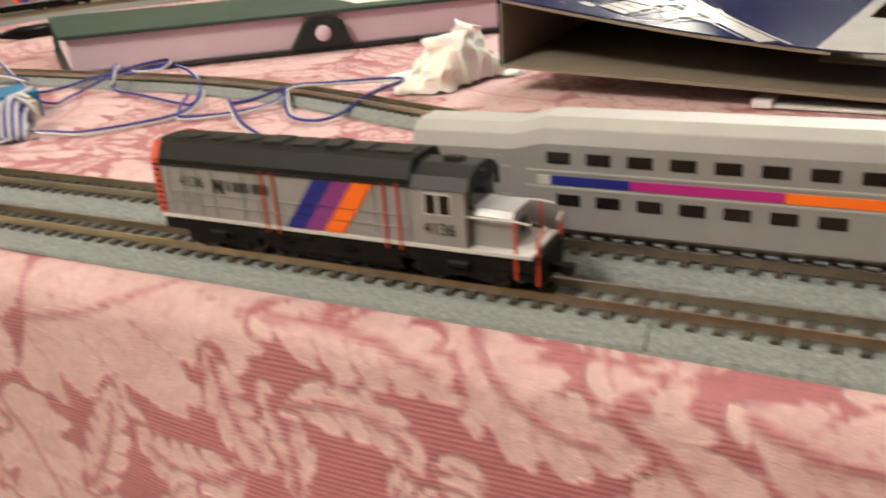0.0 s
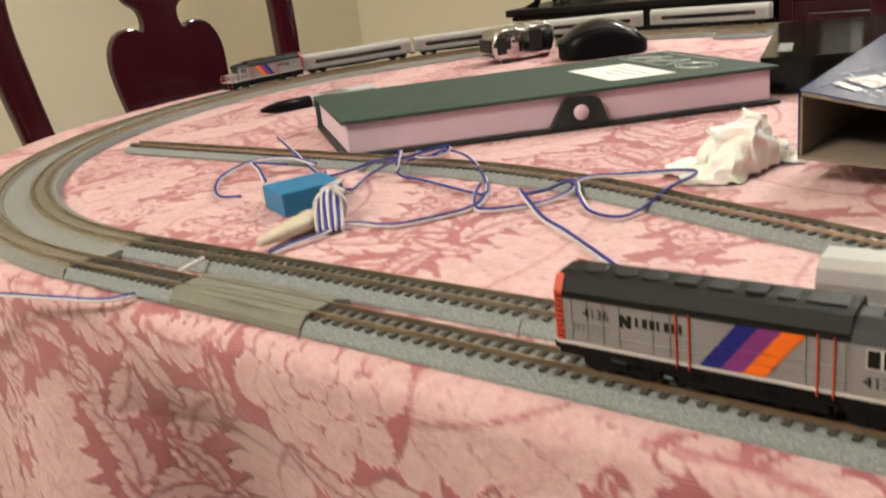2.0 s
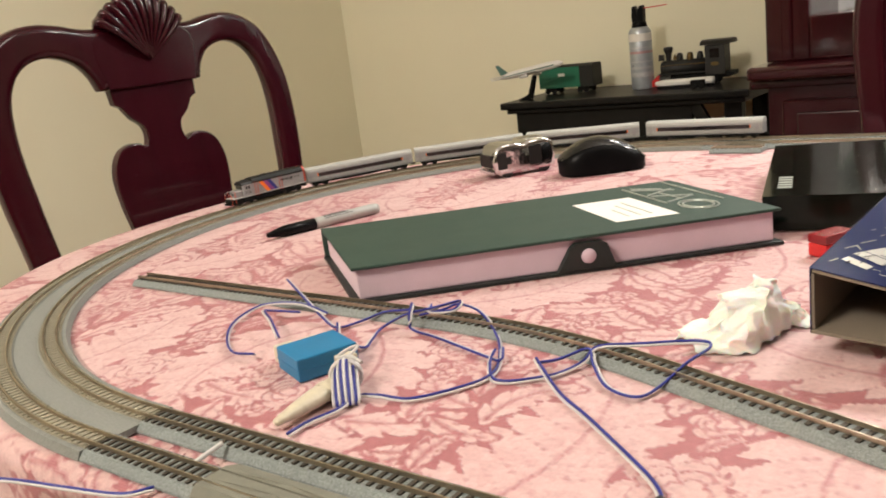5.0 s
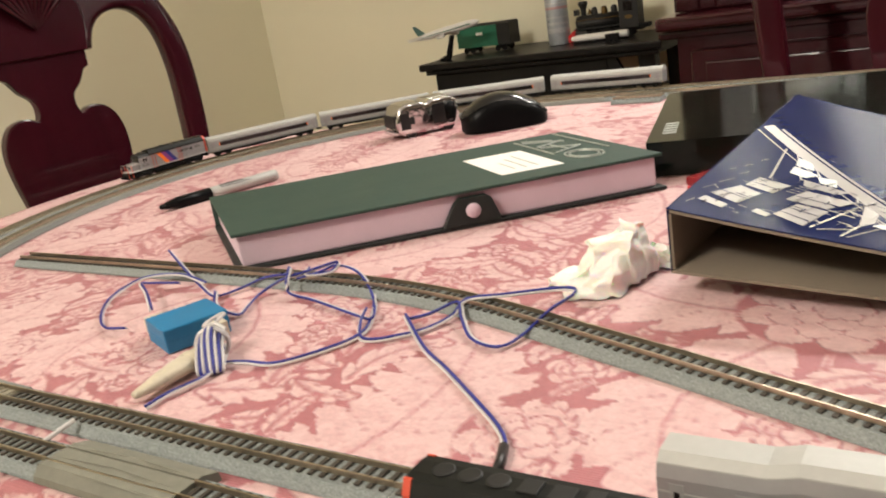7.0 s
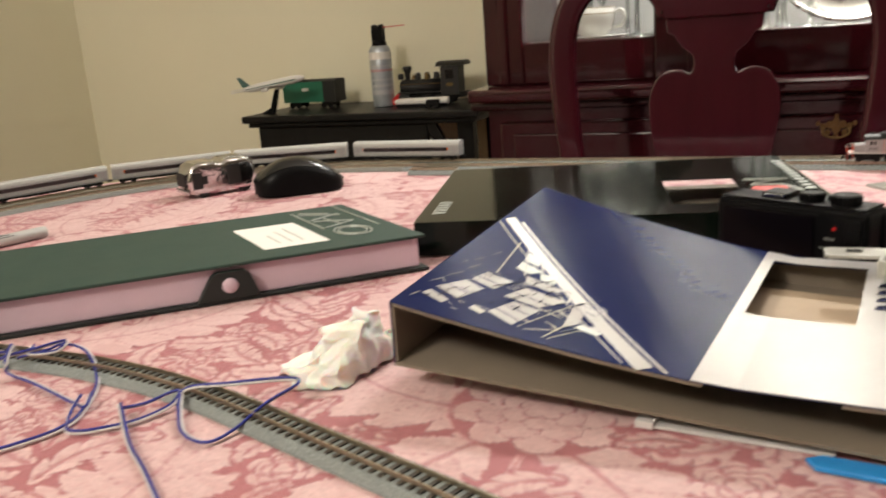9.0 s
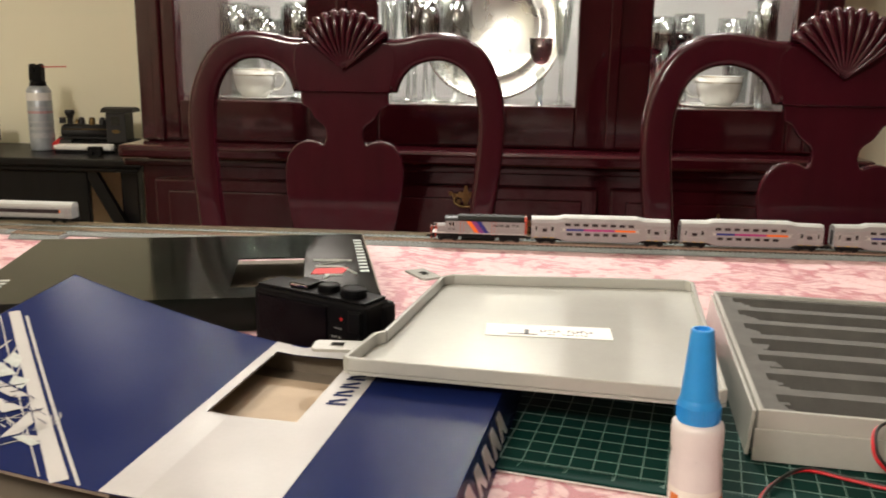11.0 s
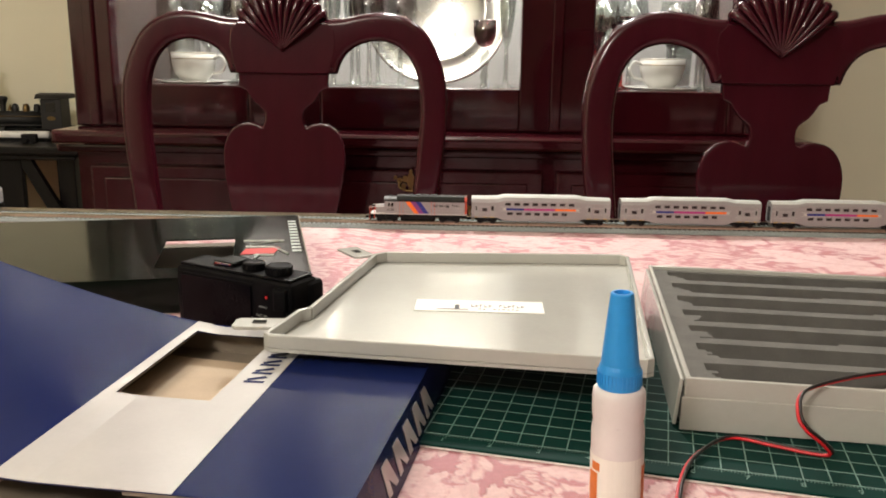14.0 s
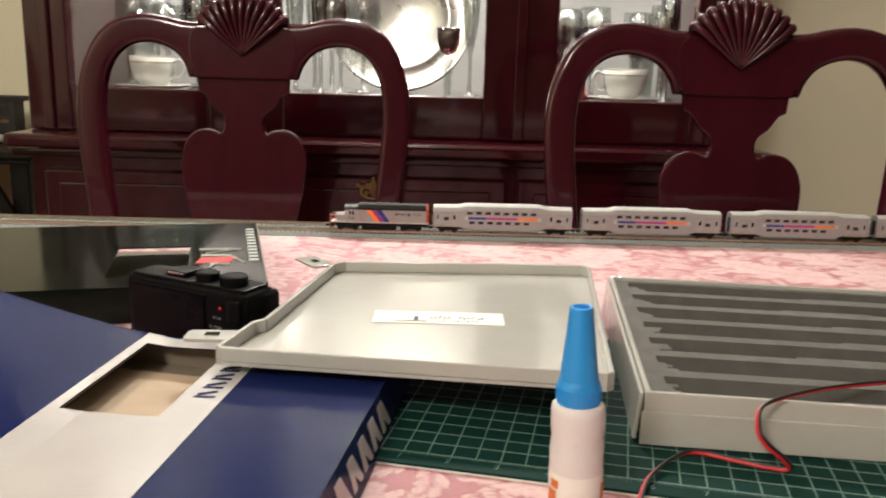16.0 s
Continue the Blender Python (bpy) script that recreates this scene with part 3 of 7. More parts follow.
# ---- boxes and cases on the table ----
GREEN_COVER = mat("dark_green_cloth_cover", (0.022, 0.052, 0.040), 0.6, var=0.12, scale=30, fine=1500, bump=0.25, depth=0.0003)
GREEN_BLACK = mat("black_green_board", (0.008, 0.014, 0.013), 0.5, var=0.15, scale=60)
PAGES = mat("lilac_white_foam_edge", (0.66, 0.52, 0.60), 0.8, var=0.05, scale=40, fine=900, bump=0.1)
PAPER = mat("white_paper", (0.80, 0.78, 0.74), 0.7, var=0.03, scale=60)
SILVER_INK = mat("silver_print", (0.42, 0.45, 0.42), 0.4, 0.3, var=0.2, scale=300)
BLUE_CARD = mat("glossy_navy_card", (0.007, 0.0135, 0.070), 0.17, var=0.10, scale=12, fine=700, bump=0.0, spec=0.085)
WHITE_CARD = mat("glossy_white_card", (0.49, 0.48, 0.47), 0.2, var=0.04, scale=40, bump=0.02, coat=0.4)
CARD = mat("raw_grey_cardboard", (0.205, 0.17, 0.128), 0.85, var=0.12, scale=40, fine=900, bump=0.15)
BLACK_GLOSS = mat("glossy_black_card", (0.004, 0.007, 0.005), 0.09, var=0.2, scale=20, fine=500, bump=0.02, spec=0.17)
BLACK_PLASTIC = mat("black_plastic", (0.004, 0.004, 0.0045), 0.36, var=0.2, scale=80, spec=0.10)
TRAY = mat("pale_grey_moulded_plastic", (0.44, 0.443, 0.41), 0.15, var=0.05, scale=25, fine=300, bump=0.04, coat=0.3)
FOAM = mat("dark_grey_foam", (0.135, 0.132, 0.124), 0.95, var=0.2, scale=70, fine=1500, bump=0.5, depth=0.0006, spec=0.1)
# Recess shade put into the colour: slot bottoms and latch openings.
SLOT_SHADE = mat("slot_shade", (0.015, 0.0142, 0.0130), 0.95, var=0.2, scale=90, fine=1500, bump=0.5, spec=0.1)
MAT_GREEN = mat("green_cutting_mat", (0.0022, 0.027, 0.0215), 0.6, var=0.18, scale=30, fine=1200, bump=0.2, depth=0.0003, spec=0.08)
MAT_LINE = mat("pale_mat_print", (0.15, 0.245, 0.212), 0.6, var=0.2, scale=200)
RED_INK = mat("red_print", (0.55, 0.03, 0.03), 0.4, var=0.1)
CLOUDY = mat("cloudy_white_plastic", (0.68, 0.64, 0.645), 0.3, var=0.05, scale=60)
BLUE_PLASTIC = mat("bright_blue_plastic", (0.025, 0.27, 0.68), 0.35, var=0.08, scale=60)
TURQUOISE = mat("blue_plastic_housing", (0.012, 0.17, 0.36), 0.45, var=0.1, scale=60, fine=800)
CONNECTOR = mat("yellowed_clear_plastic", (0.60, 0.55, 0.42), 0.3, var=0.15, scale=80)
ORANGE_INK = mat("orange_label_print", (0.62, 0.17, 0.03), 0.5, var=0.15, scale=150)


def rect(x0, x1, y0, y1, z, bm=None, thick=0.0003):
    return box(x0, x1, y0, y1, z, z + thick, bm=bm)


# green ring-binder style case, lying shut
W, D, H = 0.314, 0.152, 0.0285
case = thing("storage_case", pose(-0.482, 0.381, TOP, 0, 0, 41.5), "dark green book-shaped storage case with pale lilac edges, lying shut", "storage case")
part("back_cover", box(-0.004, W + 0.004, -0.005, D, 0.0005, 0.0032, 0.0008), GREEN_BLACK, case)
part("page_block", box(0.001, W - 0.001, 0.0, D - 0.004, 0.0032, H - 0.0025, 0.0015), PAGES, case, "pale lilac foam edge")
part("front_cover", box(-0.003, W + 0.003, -0.004, D, H - 0.0025, H, 0.0008), GREEN_COVER, case)
part("spine", box(-0.003, W + 0.003, D - 0.003, D, 0.0032, H - 0.0025, 0.0008), GREEN_COVER, case)
flap = part("flap", prism([(0.146, 0.0033), (0.190, 0.0033), (0.184, 0.021), (0.180, 0.0235), (0.161, 0.0235), (0.157, 0.021)], -0.0062, -0.0012, "y", 0.0006), GREEN_BLACK, case, "dark green closing flap")
part("snap", lathe([(0, 0.0), (0.0052, 0.0), (0.0056, 0.0006), (0.0050, 0.0014), (0, 0.0017)], 20), PAGES, flap, "pale round snap button", smooth=True, m=pose(0.1705, -0.0062, 0.0135, 90, 0, 0))
part("label", rect(0.2045, 0.254, 0.021, 0.101, H), PAPER, case, "blank white paper label")
mark = bmesh.new()
for cy, r in ((0.043, 0.017), (0.043, 0.013)):
    ring = [(0.281 + r * 0.8 * math.cos(a), cy + r * math.sin(a), H + 0.0004) for a in [2 * math.pi * k / 28 for k in range(29)]]
    tube(ring, 0.0007, 5, bm=mark)
for y0, y1, x0, x1 in ((0.064, 0.078, 0.268, 0.296), (0.078, 0.092, 0.296, 0.268), (0.070, 0.100, 0.283, 0.280), (0.098, 0.112, 0.268, 0.296), (0.106, 0.126, 0.296, 0.268), (0.116, 0.132, 0.290, 0.270), (0.060, 0.135, 0.2645, 0.2645)):
    tube([(x0, y0, H + 0.0004), (x1, y1, H + 0.0004)], 0.0008, 5, bm=mark)
tube([(0.3055, 0.05, H + 0.0004), (0.3055, 0.146, H + 0.0004)], 0.0007, 5, bm=mark)
part("printed_mark", mark, SILVER_INK, case, "faded silver printed mark")
lines = bmesh.new()
for k, l in enumerate((0.050, 0.042, 0.03)):
    rect(0.238 - 0.009 * k, 0.2392 - 0.009 * k, 0.034, 0.034 + l, H + 0.0003, lines)
part("writing", lines, SILVER_INK, case, "illegible pencil writing")
# the soft case has slumped a little out of square
for bit in case.children_recursive:
    for v in bit.data.vertices:
        if bit.name.split(".")[0] != "snap":
            v.co.x -= 0.19 * v.co.y

# flat black gloss box
W, D, H = 0.328, 0.242, 0.029
flat_box = thing("flat_box", pose(-0.265, 0.620, TOP, 0, 0, 13.5), "flat glossy black model train box with a cut-out window", "box")
hole = (0.205, 0.266, 0.032, 0.138)
lid = bmesh.new()
for x0, x1, y0, y1 in ((0, hole[0], 0, D), (hole[1], W, 0, D), (hole[0], hole[1], 0, hole[2]), (hole[0], hole[1], hole[3], D)):
    box(x0, x1, y0, y1, H - 0.0015, H, bm=lid)
part("top_panel", lid, BLACK_GLOSS, flat_box)
for x0, x1, y0, y1 in ((0, W, 0, 0.0015), (0, 0.0015, 0.0015, D), (W - 0.0015, W, 0.0015, D)):
    part("side_panel", box(x0, x1, y0, y1, 0.0015, H - 0.0015), BLACK_GLOSS, flat_box)
part("bottom_panel", box(0.002, W - 0.002, 0.002, D - 0.002, 0.0005, 0.0020), CARD, flat_box)
part("worn_edge", box(W - 0.0007, W + 0.0003, 0.004, D - 0.004, H - 0.0010, H + 0.0003), CARD, flat_box, "worn pale cardboard edge")
part("printed_sign", prism([(0.272, 0.070), (0.300, 0.070), (0.306, 0.090), (0.276, 0.090)], H, H + 0.0004), RED_INK, flat_box, "small red printed block")
stripes = bmesh.new()
for x0, y0, x1, y1 in ((0.274, 0.122, 0.310, 0.118), (0.280, 0.104, 0.306, 0.118), (0.276, 0.098, 0.300, 0.094), (0.300, 0.094, 0.312, 0.066), (0.284, 0.066, 0.300, 0.064), (0.284, 0.054, 0.288, 0.066)):
    tube([(x0, y0, H + 0.0003), (x1, y1, H + 0.0003)], 0.0011, 5, bm=stripes)
part("printed_mark", stripes, SILVER_INK, flat_box, "silver printed strokes")
small = bmesh.new()
for k in range(11):
    rect(0.316, 0.324, 0.074 + 0.013 * k, 0.081 + 0.013 * k, H, small)
part("printed_line", small, SILVER_INK, flat_box, "thin silver line of print")
word = bmesh.new()
for k in range(5):
    rect(0.010, 0.021, 0.030 + 0.0098 * k, 0.0355 + 0.0098 * k, H, word)
part("printed_word", word, SILVER_INK, flat_box, "small pale printed bars")

# blue card sleeve with an open end, slightly sprung out of shape
SL_W, SL_D, WALLT = 0.305, 0.21, 0.0016


def sleeve_top(u, v):
    """Height of the sleeve's bowed top at u across and v back, both 0 to 1."""
    return 0.0255 - 0.002 * v * u + (0.0225 + 0.017 * v) * max(0.0, 1 - u / 0.56) ** 1.35


def sleeve_base(u, v):
    return 0.0006 + 0.0125 * (1 - u) + 0.012 * v * max(0.0, 1 - u / 0.5) ** 1.2


def sleeve_x(u, v):
    """Place across the sleeve; its closed side runs slightly out of square."""
    return u * SL_W + max(0.0, (u - 0.757) / 0.243) * 0.0068 * v


def patch(height, u0, u1, v0, v1, lift, thick, n=16):
    """A bowed sheet of card over part of the sleeve."""
    bm = bmesh.new()
    rows = []
    for top in (0, 1):
        rows.append([[bm.verts.new((sleeve_x(u0 + (u1 - u0) * i / n, v0 + (v1 - v0) * j / n), (v0 + (v1 - v0) * j / n) * SL_D, height(u0 + (u1 - u0) * i / n, v0 + (v1 - v0) * j / n) + lift + thick * top)) for j in range(n + 1)] for i in range(n + 1)])
    low, high = rows
    for i in range(n):
        for j in range(n):
            bm.faces.new((high[i][j], high[i + 1][j], high[i + 1][j + 1], high[i][j + 1]))
            bm.faces.new((low[i][j], low[i][j + 1], low[i + 1][j + 1], low[i + 1][j]))
    for i in range(n):
        bm.faces.new((low[i][0], low[i + 1][0], high[i + 1][0], high[i][0]))
        bm.faces.new((low[i + 1][n], low[i][n], high[i][n], high[i + 1][n]))
        bm.faces.new((low[0][i + 1], low[0][i], high[0][i], high[0][i + 1]))
        bm.faces.new((low[n][i], low[n][i + 1], high[n][i + 1], high[n][i]))
    return bm


def holed(height, us, vs, hole, lift, thick):
    """A bowed sheet of card on a grid of us by vs, with the cells inside the hole left out."""
    bm = bmesh.new()
    low, high = ([[bm.verts.new((sleeve_x(u, v), v * SL_D, height(u, v) + lift + z)) for v in vs] for u in us] for z in (0, thick))
    inside = lambda i, j: hole[0] - 1e-6 <= us[i] and us[i + 1] <= hole[1] + 1e-6 and hole[2] - 1e-6 <= vs[j] and vs[j + 1] <= hole[3] + 1e-6  # noqa: E731
    cells = {(i, j) for i in range(len(us) - 1) for j in range(len(vs) - 1) if not inside(i, j)}
    for i, j in cells:
        bm.faces.new((high[i][j], high[i + 1][j], high[i + 1][j + 1], high[i][j + 1]))
        bm.faces.new((low[i][j], low[i][j + 1], low[i + 1][j + 1], low[i + 1][j]))
        for (di, dj), (a, b) in (((-1, 0), ((i, j + 1), (i, j))), ((1, 0), ((i + 1, j), (i + 1, j + 1))), ((0, -1), ((i, j), (i + 1, j))), ((0, 1), ((i + 1, j + 1), (i, j + 1)))):
            if (i + di, j + dj) not in cells:
                bm.faces.new((low[a[0]][a[1]], low[b[0]][b[1]], high[b[0]][b[1]], high[a[0]][a[1]]))
    bmesh.ops.delete(bm, geom=[v for v in bm.verts if not v.link_faces], context="VERTS")
    return bm


def steps(*marks):
    """Even steps between marks, each as (from, to, count)."""
    return [a + (b - a) * k / n for a, b, n in marks for k in range(n)] + [marks[-1][1]]


sleeve = thing("card_sleeve", pose(-0.171, 0.383, TOP, 0, 0, -6.5), "navy blue and white card box sleeve with an open end, bowed", "box")
HU, HV = (0.512, 0.682), (0.442, 0.925)
BAND = (0.492, 0.757)
HOLE = (*HU, *HV)
part("top_panel", holed(sleeve_top, steps((0, HU[0], 18), (*HU, 4), (HU[1], 1, 8)), steps((0, HV[0], 8), (*HV, 8), (HV[1], 1, 3)), HOLE, -0.0005, 0.0005), BLUE_CARD, sleeve)
part("white_band", holed(sleeve_top, steps((BAND[0], HU[0], 2), (*HU, 4), (HU[1], BAND[1], 3)), steps((0, HV[0], 8), (*HV, 8), (HV[1], 1, 3)), HOLE, 0.00005, 0.0003), WHITE_CARD, sleeve, "white printed band round the window")
part("bottom_panel", patch(sleeve_base, 0, 1, 0, 1, 0, WALLT), CARD, sleeve, "raw grey cardboard")
for name, u, material in (("left_panel", 0.0, BLUE_CARD), ("right_panel", 1.0, BLUE_CARD)):
    bm = bmesh.new()
    n = 10
    quads = []
    for j in range(n + 1):
        v = j / n
        x = sleeve_x(u, v)
        foot = x + 0.0065 * u
        inward = 0.0005 if u == 0 else -0.0005
        quads.append([bm.verts.new((foot, v * SL_D, sleeve_base(u, v))), bm.verts.new((x, v * SL_D, sleeve_top(u, v))), bm.verts.new((x + inward, v * SL_D, sleeve_top(u, v))), bm.verts.new((foot + inward, v * SL_D, sleeve_base(u, v)))])
    for a, b in zip(quads, quads[1:]):
        for k in range(4):
            bm.faces.new((a[k], a[(k + 1) % 4], b[(k + 1) % 4], b[k]))
    bm.faces.new(quads[0]), bm.faces.new(quads[-1][::-1])
    bmesh.ops.recalc_face_normals(bm, faces=bm.faces[:])
    part(name, bm, material, sleeve)
part("lining", patch(lambda u, v: sleeve_top(u, v), 0.004, HU[0] - 0.004, 0.002, 0.998, -WALLT - 0.0008, WALLT), CARD, sleeve, "raw grey cardboard")
part("lining", patch(lambda u, v: sleeve_top(u, v), HU[1] + 0.004, 0.996, 0.002, 0.998, -WALLT - 0.0008, WALLT), CARD, sleeve, "raw grey cardboard")
for u, s_ in ((0.0, 1), (1.0, -1)):
    bm = bmesh.new()
    rows = []
    for j in range(11):
        v = j / 10
        x = sleeve_x(u, v) + s_ * 0.0006
        rows.append([bm.verts.new((x + s_ * t * 0.0014, v * SL_D + (0.0006 if j == 0 else 0), z)) for t, z in ((0, sleeve_base(u, v) + 0.002), (0, sleeve_top(u, v) - 0.0036), (1, sleeve_top(u, v) - 0.0036), (1, sleeve_base(u, v) + 0.002))])
    for a, b in zip(rows, rows[1:]):
        for k in range(4):
            bm.faces.new((a[k], a[(k + 1) % 4], b[(k + 1) % 4], b[k]))
    bm.faces.new(rows[0]), bm.faces.new(rows[-1][::-1])
    bmesh.ops.recalc_face_normals(bm, faces=bm.faces[:])
    part("lining", bm, CARD, sleeve, "raw grey cardboard")
back = bmesh.new()
for k in range(12):
    u0, u1 = k / 12, (k + 1) / 12
    prism([(sleeve_x(u0, 1), sleeve_base(u0, 1)), (sleeve_x(u1, 1), sleeve_base(u1, 1)), (sleeve_x(u1, 1), sleeve_top(u1, 1)), (sleeve_x(u0, 1), sleeve_top(u0, 1))], SL_D - WALLT, SL_D, "y", bm=back)
bmesh.ops.remove_doubles(back, verts=back.verts[:], dist=1e-5)
part("back_panel", back, BLUE_CARD, sleeve)
part("lining", box(0.40 * SL_W, 0.99 * SL_W, SL_D - WALLT - 0.0008, SL_D - WALLT - 0.0002, 0.0030, 0.0200), CARD, sleeve, "raw grey cardboard")

INSERT = mat("beige_card_insert", (0.46, 0.36, 0.255), 0.8, var=0.10, scale=45, fine=800, bump=0.1)
part("insert", patch(sleeve_base, 0.46, 0.775, 0.30, 0.90, WALLT + 0.0004, 0.0010, 8), INSERT, sleeve, "beige card insert behind the window")


def ink_line(points, width, bm, lift=0.0003):
    """A printed stroke laid over the sleeve's top, from (u, v) to (u, v)."""
    for (ua, va), (ub, vb) in zip(points, points[1:]):
        n = max(2, int(math.hypot((ub - ua) * SL_W, (vb - va) * SL_D) / 0.012))
        du, dv = (ub - ua) * SL_W, (vb - va) * SL_D
        l = math.hypot(du, dv) or 1
        ox, oy = -dv / l * width / 2, du / l * width / 2
        prev = None
        for i in range(n + 1):
            u, v = ua + (ub - ua) * i / n, va + (vb - va) * i / n
            row = [bm.verts.new((u * SL_W + s * ox, v * SL_D + s * oy, sleeve_top(u, v) + lift)) for s in (-1, 1)]
            if prev:
                bm.faces.new((prev[0], row[0], row[1], prev[1]))
            prev = row


ink = bmesh.new()
ink_line([(0.012, 0.665), (0.427, 0.004)], 0.0084, ink)
ink_line([(0.042, 0.668), (0.459, 0.004)], 0.0016, ink)
ink_line([(0.004, 0.625), (0.394, 0.004)], 0.0007, ink)
part("white_stripe", ink, WHITE_CARD, sleeve, "diagonal white stripe")
sketch = bmesh.new()
rng = random.Random(4)


def blot(points, lift=0.0004):
    """A printed patch on the sleeve's top."""
    face = [sketch.verts.new((u * SL_W, v * SL_D, sleeve_top(u, v) + lift)) for u, v in points]
    sketch.faces.new(face)


# printed machine: pale panels broken by dark gaps, thin outlines, louvres and a mast
for quad in (
    ((0.038, 0.135), (0.090, 0.105), (0.110, 0.190), (0.070, 0.215)), ((0.075, 0.225), (0.125, 0.205), (0.140, 0.275), (0.085, 0.290)),
    ((0.030, 0.085), (0.075, 0.062), (0.080, 0.088), (0.036, 0.112)), ((0.152, 0.085), (0.205, 0.050), (0.222, 0.160), (0.172, 0.170)),
    ((0.150, 0.185), (0.215, 0.172), (0.250, 0.245), (0.168, 0.262)), ((0.158, 0.290), (0.212, 0.275), (0.228, 0.300), (0.150, 0.330)),
    ((0.120, 0.075), (0.146, 0.062), (0.150, 0.082), (0.124, 0.098)), ((0.275, 0.105), (0.292, 0.140), (0.288, 0.200), (0.262, 0.240)), ((0.305, 0.110), (0.335, 0.135), (0.320, 0.150), (0.295, 0.135))):
    blot(quad, 0.0004)
for k in range(5):
    ink_line([(0.140 + 0.004 * k, 0.235 + 0.016 * k), (0.165 + 0.004 * k, 0.228 + 0.016 * k)], 0.0006, sketch, 0.0005)
for a, b, wide in (
    ((0.100, 0.300), (0.080, 0.525), 0.0011), ((0.145, 0.330), (0.105, 0.500), 0.0010), ((0.118, 0.520), (0.190, 0.310), 0.0008), ((0.145, 0.330), (0.225, 0.300), 0.0012),
    ((0.215, 0.050), (0.262, 0.240), 0.0009), ((0.225, 0.045), (0.275, 0.085), 0.0010), ((0.262, 0.030), (0.290, 0.190), 0.0010), ((0.215, 0.170), (0.262, 0.150), 0.0008), ((0.222, 0.160), (0.285, 0.225), 0.0007),
    ((0.240, 0.300), (0.250, 0.245), 0.0010), ((0.228, 0.300), (0.256, 0.290), 0.0008), ((0.245, 0.110), (0.266, 0.100), 0.0006), ((0.270, 0.030), (0.305, 0.115), 0.0008), ((0.018, 0.055), (0.026, 0.085), 0.0009),
    ((0.020, 0.150), (0.034, 0.190), 0.0007), ((0.034, 0.205), (0.050, 0.250), 0.0007), ((0.050, 0.280), (0.062, 0.315), 0.0006), ((0.045, 0.340), (0.055, 0.365), 0.0005), ((0.030, 0.300), (0.036, 0.320), 0.0005), ((0.062, 0.400), (0.070, 0.425), 0.0005)):
    ink_line([a, b], wide, sketch, 0.0005)
for k in range(26):
    u, v = rng.uniform(0.028, 0.26), rng.uniform(0.045, 0.30)
    ink_line([(u, v), (u + rng.uniform(0.006, 0.022), v - rng.uniform(0.0, 0.018))], rng.choice((0.0004, 0.0006, 0.0009)), sketch, 0.00055)
for k in range(9):
    u = 0.250 + 0.007 * k
    ink_line([(u, 0.185 - 0.005 * k), (u + 0.008, 0.165 - 0.005 * k)], 0.0006, sketch, 0.0006)
for k in range(4):
    arc = [(0.292 + (0.010 + 0.006 * k) * math.cos(a), 0.215 + (0.020 + 0.012 * k) * math.sin(a)) for a in (-1.2, -0.6, 0.0, 0.6, 1.1)]
    ink_line(arc, 0.0007, sketch, 0.0006)
for quad in (((0.120, 0.360), (0.150, 0.345), (0.165, 0.380), (0.118, 0.410)), ((0.118, 0.420), (0.152, 0.405), (0.142, 0.455), (0.112, 0.475)), ((0.290, 0.120), (0.330, 0.105), (0.338, 0.125), (0.300, 0.140)), ((0.176, 0.330), (0.205, 0.320), (0.196, 0.372), (0.166, 0.368))):
    shade = bmesh.new()
    shade.faces.new([shade.verts.new((u * SL_W, v * SL_D, sleeve_top(u, v) + 0.00045)) for u, v in quad])
    part("printed_shading", shade, SILVER_INK, sleeve, "grey printed patch")
dark_lines = bmesh.new()
for a, b in (((0.155, 0.110), (0.208, 0.080)), ((0.162, 0.140), (0.214, 0.118)), ((0.160, 0.215), (0.232, 0.200)), ((0.045, 0.165), (0.098, 0.140)), ((0.082, 0.250), (0.132, 0.232))):
    ink_line([a, b], 0.0007, dark_lines, 0.00062)
for k in range(60):
    u, v = rng.uniform(0.035, 0.29), rng.uniform(0.06, 0.31)
    a = rng.choice((-0.35, -0.35, 0.95, 0.95, 1.4))
    l = rng.uniform(0.010, 0.034)
    ink_line([(u, v), (u + l * math.cos(a), v + l * math.sin(a) * 1.45)], rng.choice((0.0004, 0.0006, 0.0010)), dark_lines, 0.00064)
part("printed_outline", dark_lines, BLUE_CARD, sleeve)
part("printed_drawing", sketch, WHITE_CARD, sleeve, "white line drawing of a machine")
lean = math.degrees(math.atan2(0.0065, 0.0245))
for k in range(5):
    y = 0.045 + 0.022 * k
    mark = prism([(y, 0.005), (y + 0.006, 0.005), (y + 0.006, 0.012), (y + 0.013, 0.005), (y + 0.018, 0.005), (y + 0.010, 0.0205), (y, 0.0205)], 0.0001, 0.0004, "x")
    part("printed_mark", mark, WHITE_CARD, sleeve, "white printed block", m=pose(SL_W + 0.0065, 0, 0.0006, 0, -lean, -math.degrees(math.atan2(0.0068, SL_D))))
word = bmesh.new()
for k in range(4):
    v = 0.575 + 0.062 * k
    ink_line([(0.705, v), (0.742, v + 0.004)], 0.0030, word, 0.0006)
    ink_line([(0.708, v + 0.014), (0.738, v + 0.040)], 0.0034, word, 0.0006)
part("printed_word", word, BLUE_CARD, sleeve, "dark printed bars")

